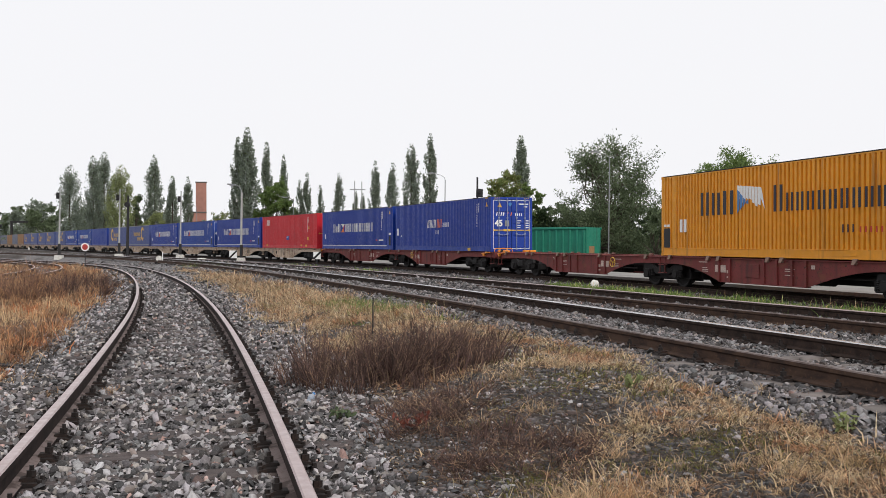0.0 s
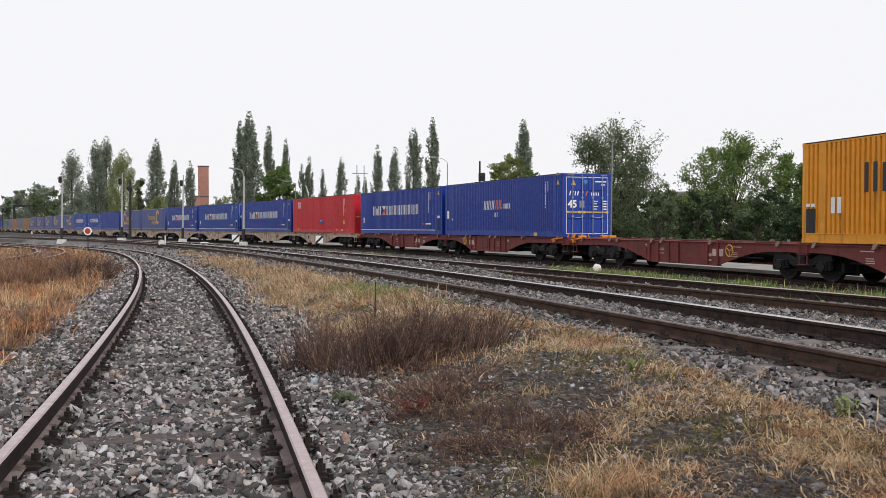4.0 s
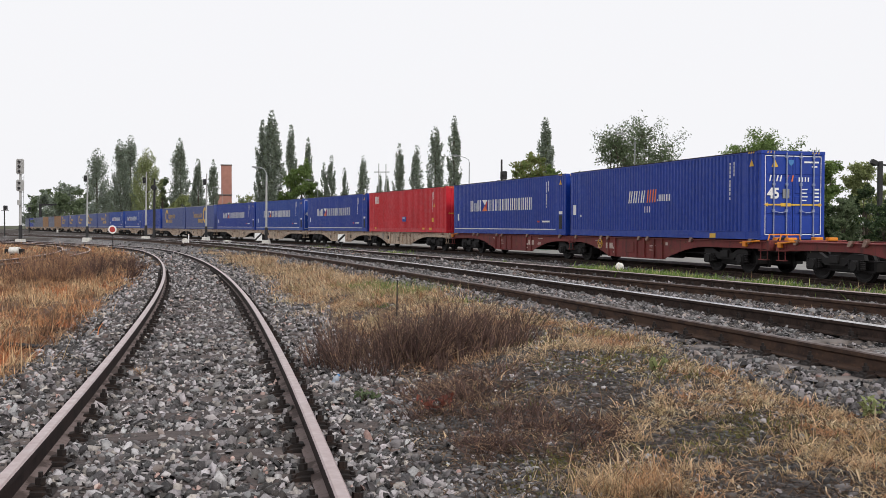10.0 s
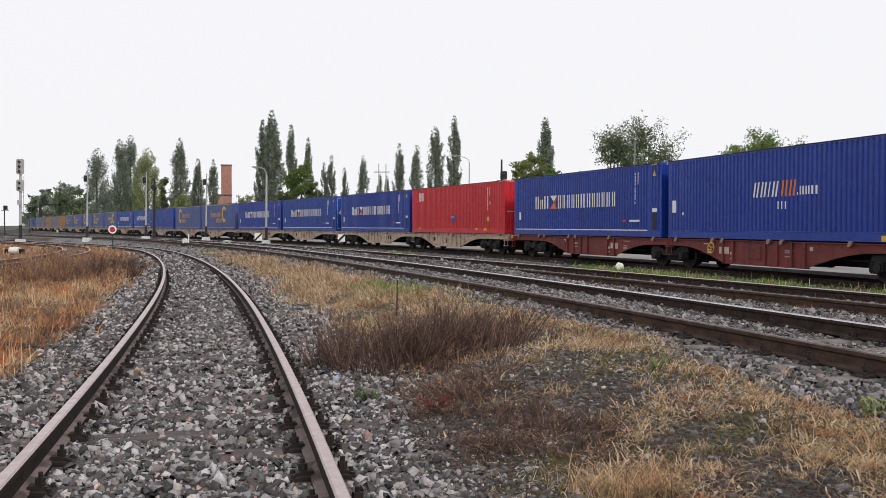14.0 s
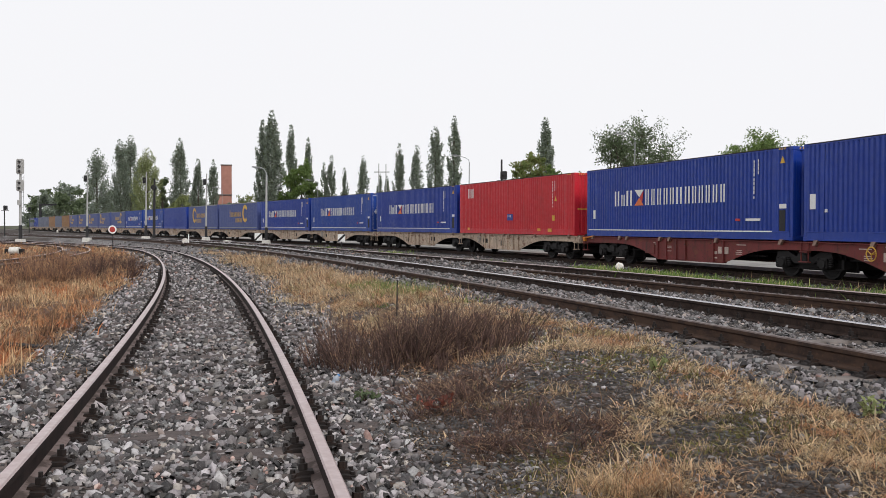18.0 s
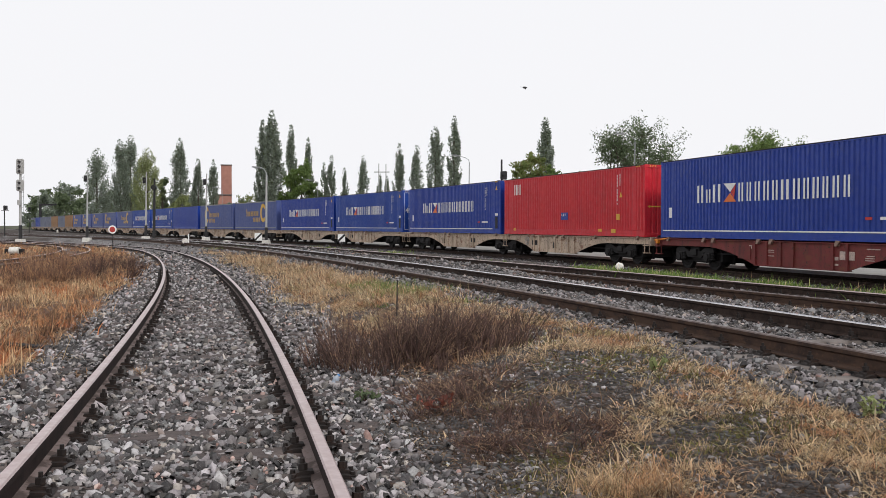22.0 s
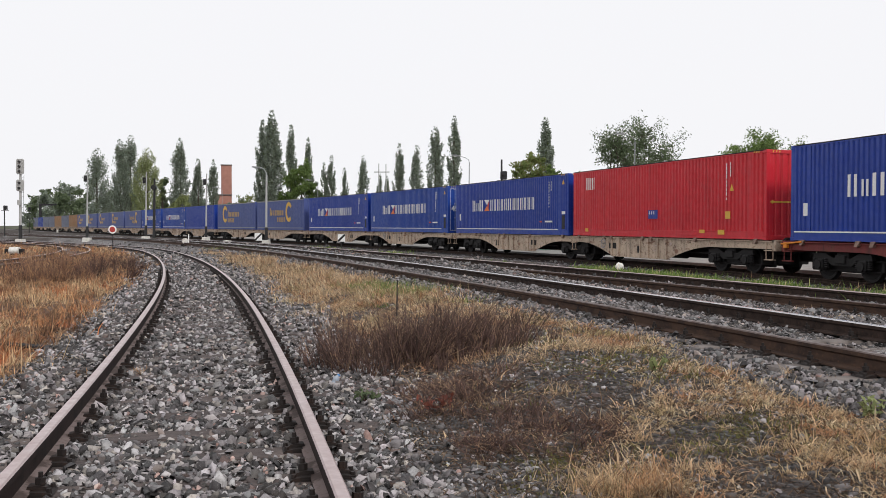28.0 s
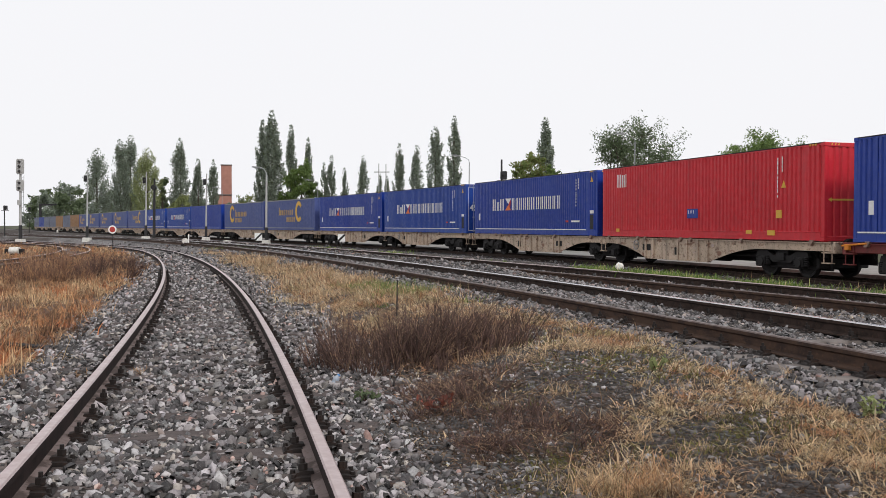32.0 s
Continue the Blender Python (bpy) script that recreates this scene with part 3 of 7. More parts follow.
def container(kind, mat, label, doors=False, curtain=False):
    """A 45-foot container with its origin at the middle of its underside; -y is the camera's side."""
    c = thing("container", pose(0, 0, 0), label, "container", "containers on the train")
    h, w = CL / 2, CW / 2

    def sp(name, key, make, material=mat, parent=c, lab=""):
        me = shared((key, material.name if not isinstance(material, list) else material[0].name), lambda: make().mesh(name, *(material if isinstance(material, list) else [material])))
        return part(name, me, None, parent, lab)
    y = -w - 0.004

    def bars(key, cells, z0, hh, x0, material, slant=0.0, door=False, par=None, yy=None):
        """Plain letter shapes in a row: (width, gap, share of the height)."""
        x = x0
        yb = y if yy is None else yy
        for i, (lw, lg, ls) in enumerate(cells):
            st = min(0.6 * lw, max(0.27 * lw, 0.05))
            bb = B()
            for xa in ((x, x + lw * 0.88 - st) if lw > 0.18 else (x,)):
                bb.prism([(xa, z0), (xa + st, z0), (xa + st + slant * ls, z0 + hh * ls), (xa + slant * ls, z0 + hh * ls)], "y", yb - 0.003, yb + 0.003)
            if door:
                bb.v = [(h + 0.004 - (v[1] - yb), v[0], v[2]) for v in bb.v]
            sp("letter_bar", f"{key}{i}", lambda: bb, material, c if par is None else par)
            x += lw + lg
    # frame
    for sx in (-1, 1):
        for sy in (-1, 1):
            sp("corner_post", f"post{sx}{sy}", lambda: B().cbox(min(sx * h, sx * (h - 0.15)), max(sx * h, sx * (h - 0.15)), min(sy * w, sy * (w - 0.14)), max(sy * w, sy * (w - 0.14)), 0.118, CH - 0.118, 0.015))
            sp("inner_post", f"ipost{sx}{sy}", lambda: B().cbox(min(sx * (h - 0.76), sx * (h - 0.94)), max(sx * (h - 0.76), sx * (h - 0.94)), min(sy * (w + 0.004), sy * (w - 0.12)), max(sy * (w + 0.004), sy * (w - 0.12)), 0.02, CH - 0.06, 0.012))
            for z in (0, CH - 0.118):
                sp("corner_casting", f"cast{sx}{sy}{z}", lambda: B().cbox(min(sx * (h + 0.006), sx * (h - 0.178)), max(sx * (h + 0.006), sx * (h - 0.178)), min(sy * (w + 0.006), sy * (w - 0.162)), max(sy * (w + 0.006), sy * (w - 0.162)), z, z + 0.118, 0.012))
    for sy in (-1, 1):
        def low(sy=sy):
            b = B()
            y0, y1 = sorted((sy * w, sy * (w - 0.05)))
            b.cbox(-h + 0.15, h - 0.15, y0, y1, 0.03, 0.27, 0.01)
            y0, y1 = sorted((sy * (w + 0.012), sy * (w - 0.05)))
            b.cbox(-h + 0.15, h - 0.15, y0, y1, 0.262, 0.29, 0.006)
            b.cbox(-h + 0.15, h - 0.15, y0, y1, 0.02, 0.05, 0.006)
            for x in (-3.3, 1.9):
                b.cbox(x, x + 1.1, *sorted((sy * (w + 0.01), sy * (w - 0.03))), 0.11, 0.17, 0.004)
            return b
        sp("bottom_rail", f"low{sy}", low)
        sp("top_rail", f"top{sy}", lambda: B().cbox(-h + 0.15, h - 0.15, *sorted((sy * (w - 0.004), sy * (w - 0.07))), CH - 0.075, CH - 0.012, 0.01))
        sp("roof_lip", f"lip{sy}", lambda: B().cbox(-h + 0.02, h - 0.02, *sorted((sy * (w + 0.004), sy * (w - 0.05))), CH - 0.03, CH + 0.004, 0.006), M_LIP)
        if curtain:
            def cur(sy=sy):
                b = B()
                n = 64
                vs, fs = [], []
                for i in range(n + 1):
                    x = -h + 0.16 + (CL - 0.32) * i / n
                    for z in np.linspace(0.2, CH - 0.08, 6):
                        bow = math.sin(i * 1.7) * 0.006 + math.sin(i * 0.37) * 0.01
                        vs.append((x, sy * (w - 0.015 + bow), z))
                for i in range(n):
                    for j in range(5):
                        fs.append((i * 6 + j, i * 6 + 6 + j, i * 6 + 7 + j, i * 6 + 1 + j))
                b.add(vs, fs)
                b.box(-h + 0.16, h - 0.16, *sorted((sy * (w - 0.05), sy * (w - 0.04))), 0.2, CH - 0.08)
                return b
            sp("curtain", f"cur{sy}", cur, M_CURT)
        else:
            sp("side_wall", f"side{sy}", lambda: corrugated(-h + 0.15, h - 0.15, 0.265, CH - 0.06, sy * (w - 0.004), 0.04 if mat is not M_YEL else 0.056, 0.205 if mat is not M_YEL else 0.188, sy))
    sp("roof", "roof", lambda: B().cbox(-h + 0.05, h - 0.05, -w + 0.03, w - 0.03, CH - 0.05, CH - 0.006, 0.006))
    sp("floor_frame", "floor", lambda: B().box(-h + 0.1, h - 0.1, -w + 0.06, w - 0.06, 0.06, 0.16))
    sp("front_wall", "frontw", lambda: corrugated_end(-w + 0.14, w - 0.14, 0.12, CH - 0.1, -h + 0.01, 0.04, 0.25, -1))
    sp("end_header", "endh-", lambda: B().cbox(-h, -h + 0.1, -w + 0.14, w - 0.14, CH - 0.13, CH - 0.005, 0.01))
    sp("end_header", "endh+", lambda: B().cbox(h - 0.1, h, -w + 0.14, w - 0.14, CH - 0.13, CH - 0.005, 0.01))
    sp("end_sill", "ends+", lambda: B().cbox(h - 0.1, h, -w + 0.14, w - 0.14, 0.01, 0.15, 0.01))
    if doors:
        for sy in (-1, 1):
            def leaf(sy=sy):
                b = B()
                y0, y1 = sorted((sy * 0.012, sy * (w - 0.15)))
                b.box(h - 0.06, h - 0.03, y0, y1, 0.16, CH - 0.14)
                for z0, z1 in ((0.2, 0.76), (0.84, 1.42), (1.5, 2.04), (2.12, CH - 0.18)):
                    b.cbox(h - 0.05, h - 0.008, y0 + 0.06, y1 - 0.06, z0, z1, 0.02)
                return b
            dr = sp("door", f"door{sy}", leaf)
            for yy in (0.28, 0.78):
                def rod(sy=sy, yy=yy):
                    b = B().tube((h + 0.03, sy * yy, 0.1), (h + 0.03, sy * yy, CH - 0.06), 0.022, n=8)
                    for z in (0.16, 0.95, 1.8, CH - 0.2):
                        b.cbox(h - 0.02, h + 0.05, sy * yy - 0.05, sy * yy + 0.05, z - 0.04, z + 0.04, 0.008)
                    b.bar([(h + 0.06, sy * yy, 0.92), (h + 0.06, sy * (yy + (0.34 if yy < 0.5 else -0.34)), 0.88)], 0.014)
                    return b
                sp("lock_rod", f"rod{sy}{yy}", rod, M_ROD, dr, "pale steel lock rod")
            def gasket(sy=sy):
                b = B()
                y0, y1 = sorted((sy * 0.02, sy * (w - 0.15)))
                b.box(h - 0.006, h + 0.001, y0, y1, CH - 0.185, CH - 0.16)
                b.box(h - 0.006, h + 0.001, y0, y1, 0.165, 0.19)
                yo = sy * (w - 0.17)
                b.box(h - 0.006, h + 0.001, *sorted((yo, yo + sy * 0.02)), 0.17, CH - 0.16)
                return b
            sp("marking_strip", f"gask{sy}", gasket, M_WHITE, dr, "white reflective strip")
        t = part("size_number", shared(("t45",), lambda: text_mesh("size_number", "45", 0.46, M_WHITE, bold=0.016)), None, c, "white number 45")
        t.matrix_basis = pose(h + 0.004, -0.78, 1.36, 0, 0, 90)
        if kind == "unit":
            bars("dbrand", [(0.09, 0.045, 1)] * 4, 1.9, 0.2, -0.95, M_WHITE, 0.05, True)
            bars("dbrand2", [(0.11, 0.1, 1)] * 2, 1.9, 0.2, -0.3, M_ORNG, 0.05, True)
            bars("dbrand3", [(0.08, 0.04, 0.7)] * 4, 1.9, 0.2, 0.2, M_WHITE, 0.0, True)
            for i in range(4):
                sp("data_line", f"dda{i}", lambda: B().box(h, h + 0.004, 0.34, 0.56 - 0.04 * (i % 2), 1.63 - i * 0.12, 1.665 - i * 0.12), M_WHITE)
                sp("data_line", f"ddb{i}", lambda: B().box(h, h + 0.004, 0.84, 1.02, 1.62 - i * 0.12, 1.67 - i * 0.12), M_WHITE)
            sp("data_line", "ddc", lambda: B().box(h, h + 0.004, 0.42, 1.0, 2.51, 2.565), M_WHITE)
            sp("data_line", "ddd", lambda: B().box(h, h + 0.004, 0.72, 0.94, 2.37, 2.42), M_WHITE)
            sp("label_plate", "dshield", lambda: B().prism([(-0.2, 2.5), (-0.1, 2.4), (0.0, 2.5), (0.0, 2.6), (-0.2, 2.6)], "x", h + 0.001, h + 0.006), M_SKYB)
            def arrow():
                b = B().box(h + 0.005, h + 0.012, -1.0, 1.0, 1.12, 1.17)
                for s in (-1, 1):
                    b.prism([(s * 1.0, 1.08), (s * 1.14, 1.145), (s * 1.0, 1.21)], "x", h + 0.005, h + 0.012)
                b.box(h + 0.005, h + 0.013, -0.5, -0.1, 1.09, 1.2)
                return b
            sp("width_arrow", "darrow", arrow, M_YMARK)
            sp("warning_triangle", "dtri", lambda: B().prism([(-0.86, 2.36), (-0.6, 2.36), (-0.73, 2.6)], "x", h + 0.002, h + 0.008), M_YMARK)
            sp("label_plate", "dplate", lambda: B().cbox(h - 0.002, h + 0.012, -0.42, -0.16, 1.35, 1.66, 0.004), M_STEEL)
    else:
        sp("end_wall", "endw", lambda: corrugated_end(-w + 0.14, w - 0.14, 0.12, CH - 0.1, h - 0.01, 0.04, 0.25, 1))
    if kind in ("unit", "red", "ferry"):
        # slanted hazard bars on the header of the leading end
        for i, yy in enumerate((-1.0, -0.88, -0.76, 0.76, 0.88, 1.0)):
            sp("hazard_bar", f"haz{i}", lambda: B().prism([(yy - 0.03, CH - 0.085), (yy + 0.01, CH - 0.085), (yy + 0.035, CH - 0.03), (yy - 0.005, CH - 0.03)], "x", h + 0.001, h + 0.005), M_YMARK)
        for i, xx in enumerate((h - 0.62, h - 0.5, h - 0.38)):
            sp("hazard_bar", f"hazs{i}", lambda: B().prism([(xx - 0.05, CH - 0.075), (xx + 0.01, CH - 0.075), (xx + 0.04, CH - 0.015), (xx - 0.02, CH - 0.015)], "y", -w - 0.004, -w + 0.004), M_YMARK)
    y = -w - 0.004
    # lettering shapes on the camera's side
    if kind == "ferry":
        bars("fa", [(0.42, 0.14, 1), (0.3, 0.12, 0.75), (0.5, 0.1, 1)], 1.27, 0.62, -4.3, M_WHITE)
        bars("fb", [(0.3, 0.16, 1), (0.26, 0.17, 1), (0.3, 0.16, 1), (0.3, 0.14, 1), (0.3, 0.13, 1), (0.42, 0.15, 1), (0.36, 0.12, 1), (0.28, 0.13, 1), (0.3, 0.13, 1), (0.27, 0.15, 1), (0.3, 0.15, 1), (0.28, 0.1, 1)], 1.27, 0.62, -1.83, M_WHITE)
        sp("brand_flag", "ferryf", lambda: B().prism([(-2.68, 1.27), (-1.96, 1.27), (-2.3, 1.57)], "y", y - 0.003, y + 0.003), M_ORNG, lab="orange flag shape")
        sp("brand_flag", "ferryf2", lambda: B().prism([(-2.68, 1.9), (-1.96, 1.89), (-2.3, 1.6)], "y", y - 0.003, y + 0.003), M_WHITE, lab="white flag shape")
        sp("brand_flag", "ferryf3", lambda: B().prism([(-2.08, 1.36), (-1.98, 1.84), (-2.26, 1.6)], "y", y - 0.003, y + 0.003), M_SIGR, lab="red flag shape")
        sp("side_stripe", "ferrys", lambda: B().box(-h + 0.2, h - 0.95, y - 0.016, y - 0.008, 0.262, 0.302), M_WHITE, lab="white stripe")
        sp("vent_panel", "ferryv", lambda: B().cbox(h - 0.62, h - 0.34, y - 0.004, y + 0.02, 0.3, 0.95, 0.004), M_POLEBK, lab="black panel")
        sp("label_plate", "ferryl1", lambda: B().box(h - 0.62, h - 0.3, y - 0.006, y + 0.02, 1.0, 1.14), M_WHITE)
        sp("label_plate", "ferryl2", lambda: B().box(-h + 0.62, -h + 0.82, y - 0.003, y + 0.008, 0.76, 1.14), M_WHITE)
        sp("label_plate", "ferryl3", lambda: B().box(4.0, 4.25, y - 0.003, y + 0.008, 0.62, 0.7), M_SIGR)
        sp("label_plate", "ferryl4", lambda: B().box(4.55, 5.3, y - 0.003, y + 0.008, 0.62, 0.7), M_WHITE)
    if kind == "unit":
        bars("ua", [(0.28, 0.1, 1), (0.28, 0.1, 1), (0.1, 0.1, 1), (0.28, 0.08, 1)], 1.37, 0.48, -1.56, M_WHITE, 0.1)
        bars("ub", [(0.3, 0.08, 1), (0.3, 0.08, 1)], 1.37, 0.5, -0.14, M_ORNG, 0.08)
        bars("uc", [(0.07, 0.06, 0.25), (0.2, 0.06, 0.8), (0.2, 0.06, 0.8), (0.3, 0.06, 0.8)], 1.4, 0.32, 0.62, M_WHITE)
        bars("ud", [(0.12, 0.06, 1), (0.12, 0.06, 1), (0.14, 0.05, 1)], 0.98, 0.24, -0.3, M_WHITE)
        sp("label_plate", "unitl1", lambda: B().box(-h + 0.3, -h + 0.56, y - 0.003, y + 0.008, 0.95, 1.4), M_WHITE)
        sp("label_plate", "unitl2", lambda: B().box(4.1, 4.42, y - 0.02, y + 0.004, 0.04, 0.2), M_YMARK)
        sp("label_plate", "unitl3", lambda: B().box(-h + 0.98, -h + 1.08, y - 0.003, y + 0.02, 0.85, 0.95), M_WHITE)
    if kind == "red":
        bars("ra", [(0.32, 0.06, 1), (0.26, 0.06, 0.95), (0.1, 0.05, 1)], 2.04, 0.54, -h + 1.3, M_WHITE)
        st = sp("sticker", "redst", lambda: B().cbox(-0.3, 0.39, y - 0.004, y + 0.004, 0.73, 1.07, 0.002), M_BLUE, lab="blue sticker")
        bars("rb", [(0.11, 0.05, 1), (0.11, 0.05, 1), (0.14, 0.05, 1)], 0.9, 0.12, -0.22, M_WHITE, par=st, yy=y - 0.006)
        for i, (xa, xb, za, zb) in enumerate(((4.72, 4.98, 0.7, 0.95), (3.2, 3.5, 0.2, 0.32), (4.3, 4.66, 0.16, 0.32), (-5.62, -5.36, 0.2, 0.34))):
            sp("label_plate", f"redlb{i}", lambda: B().box(xa, xb, y - 0.016, y + 0.004, za, zb), M_YMARK, lab="yellow label")
        sp("width_arrow", "redarrow", lambda: B().prism([(-1.0, 1.2), (1.0, 1.2), (1.0, 1.25), (-1.0, 1.25), (-1.0, 1.29), (-1.12, 1.225), (-1.0, 1.16)], "x", h + 0.001, h + 0.006), M_YMARK)
    if kind in ("trans", "trans_r"):
        tx, gx, ex, dr = (-2.68, 0.0, 2.8, 1) if kind == "trans_r" else (-2.75, -3.0, -3.85, -1)
        bars(kind + "w", [(0.22, 0.16, 1.25)] + [(0.34, 0.2, 0.85)] * 7, 1.42, 0.6, tx, M_YMARK)
        bars(kind + "g", [(0.32, 0.17, 0.85)] * 5, 0.8, 0.55, gx + (0.2 if dr < 0 else -0.5), M_YMARK)
        def disc():
            vs, fs = [], []
            arc = [radians(a0) for a0 in range(35, 326, 20)]
            for a in arc:
                for rx, rz in ((0.5, 0.58), (0.9, 0.95)):
                    for yy in (y - 0.003, y + 0.003):
                        vs.append((ex + rx * math.cos(a), yy, 1.73 + rz * math.sin(a)))
            for q in range(len(arc) - 1):
                o = 4 * q
                fs += [(o, o + 2, o + 6, o + 4), (o + 1, o + 5, o + 7, o + 3), (o + 2, o + 3, o + 7, o + 6), (o, o + 4, o + 5, o + 1)]
            e = 4 * (len(arc) - 1)
            fs += [(0, 1, 3, 2), (e, e + 2, e + 3, e + 1)]
            return B().add(vs, fs)
        sp("brand_emblem", kind + "d", disc, M_YMARK, lab="yellow ring emblem")
        sp("side_stripe", "transs", lambda: B().box(-h + 0.2, h - 0.2, y - 0.012, y - 0.002, 0.2, 0.26), M_STEEL, lab="pale lower rail")
        sp("side_stripe", "transt", lambda: B().box(-h + 0.2, h - 0.2, y - 0.012, y + 0.004, CH - 0.1, CH - 0.02), M_STEEL, lab="pale upper rail")
    if kind == "yellow":
        bars("ya", [(0.52, 0.13, 1), (0.5, 0.13, 0.95), (0.62, 0.1, 1)], 1.4, 0.78, -4.3, M_NAVY)
        bars("yb", [(0.46, 0.12, 1)] + [(0.34, 0.11, 0.68)] * 11, 1.42, 0.8, -0.45, M_NAVY)
        bars("yc", [(0.13, 0.06, 1)] * 3, 0.76, 0.22, 2.45, M_NAVY)
        bars("yd", [(0.14, 0.05, 0.7)] * 5, 0.76, 0.22, 3.1, M_SIGR)
        # a waving flag in upright strips
        for i in range(8):
            xa, za = -2.25 + 0.15 * i, 1.92 - 0.09 * math.sin(i * 1.3) - 0.03 * i
            sp("brand_flag", f"yelfl{i}", lambda: B().prism([(xa, za), (xa + 0.13, za - 0.05), (xa + 0.13, 2.3 - 0.015 * i), (xa, 2.32 - 0.015 * i)], "y", y - 0.003, y + 0.003), M_WHITE, lab="white flag strip")
        for i in range(4):
            xa, zt = -2.25 + 0.15 * i, 2.18 - 0.13 * i
            sp("brand_flag", f"yelfb{i}", lambda: B().prism([(xa, 1.42 + 0.1 * i), (xa + 0.11, 1.54 + 0.1 * i), (xa + 0.13, zt - 0.08), (xa, zt)], "y", y - 0.006, y - 0.002), M_SKYB, lab="blue flag strip")
        sp("brand_flag", "yelft", lambda: B().prism([(-1.1, 1.94), (-0.86, 1.5), (-0.98, 1.98), (-1.05, 2.2)], "y", y - 0.003, y + 0.003), M_WHITE, lab="white flag tail")
        sp("vent_panel", "yelv", lambda: B().cbox(-h + 0.2, -h + 0.6, y - 0.004, y + 0.02, 0.3, 1.0, 0.004), M_POLEBK, lab="black panel")
        for i, xa in enumerate((-h + 0.2, -h + 0.42, -5.6, -5.35)):
            sp("label_plate", f"yellb{i}", lambda: B().box(xa, xa + 0.16, y - 0.008, y + 0.004, 1.05 if i < 2 else 0.85, 1.14 if i < 2 else 1.3), M_WHITE)
    if kind in ("ferry", "unit", "red"):
        cx = {"ferry": 4.95, "unit": 5.2, "red": 4.74}[kind]
        for i in range(9):
            sp("code_mark", f"ca{kind}{i}", lambda: B().box(cx, cx + 0.05, y - 0.004, y + 0.002, 2.5 - i * 0.145, (2.62 if i % 4 else 2.58) - i * 0.145), M_WHITE)
        for i in range(4):
            sp("code_mark", f"cb{kind}{i}", lambda: B().box(cx + 0.22, cx + 0.265, y - 0.004, y + 0.002, 2.5 - i * 0.125, 2.605 - i * 0.125), M_WHITE)
        tx, tz = (cx + 0.2, 1.64) if kind == "red" else (h - 0.6, 2.4)
        sp("warning_triangle", "tri" + kind, lambda: B().prism([(tx, tz), (tx + 0.22, tz), (tx + 0.11, tz + 0.22)], "y", y - 0.003, y + 0.012), M_YMARK, lab="yellow warning triangle")
    return c


def wheel_profile():
    b = B()
    n = 28
    for sy in (-1, 1):
        prof = [(0.0, 0.07), (0.1, 0.07), (0.36, 0.03), (0.4, 0.06), (0.455, 0.067), (0.46, -0.03), (0.49, -0.045), (0.485, -0.07), (0.4, -0.07), (0.36, -0.01), (0.1, -0.06), (0.0, -0.06)]
        vs = []
        for r, yy in prof:
            for k in range(n):
                a = 2 * math.pi * k / n
                vs.append((r * math.cos(a), sy * (0.75 + yy), r * math.sin(a)))
        fs = []
        for i in range(len(prof) - 1):
            for k in range(n):
                fs.append((i * n + k, i * n + (k + 1) % n, (i + 1) * n + (k + 1) % n, (i + 1) * n + k))
        b.add(vs, fs)
    b.tube((0, -1.0, 0), (0, 1.0, 0), 0.08, n=12)
    for k in range(5):
        a = 2 * math.pi * k / 5
        b.tube((0.2 * math.cos(a), -0.83, 0.2 * math.sin(a)), (0.2 * math.cos(a), -0.79, 0.2 * math.sin(a)), 0.03, n=6)
    return b


def coil():
    """A coil spring, turned as one ribbed column."""
    n, vs = 10, []
    prof = [(0.05, 0.0)] + [(0.085 if k % 2 else 0.06, 0.02 + 0.028 * k) for k in range(10)] + [(0.05, 0.3)]
    for r, z in prof:
        vs += [(r * math.cos(6.2832 * k / n), r * math.sin(6.2832 * k / n), z) for k in range(n)]
    fs = [(i * n + k, i * n + (k + 1) % n, (i + 1) * n + (k + 1) % n, (i + 1) * n + k) for i in range(len(prof) - 1) for k in range(n)]
    return B().add(vs, fs)


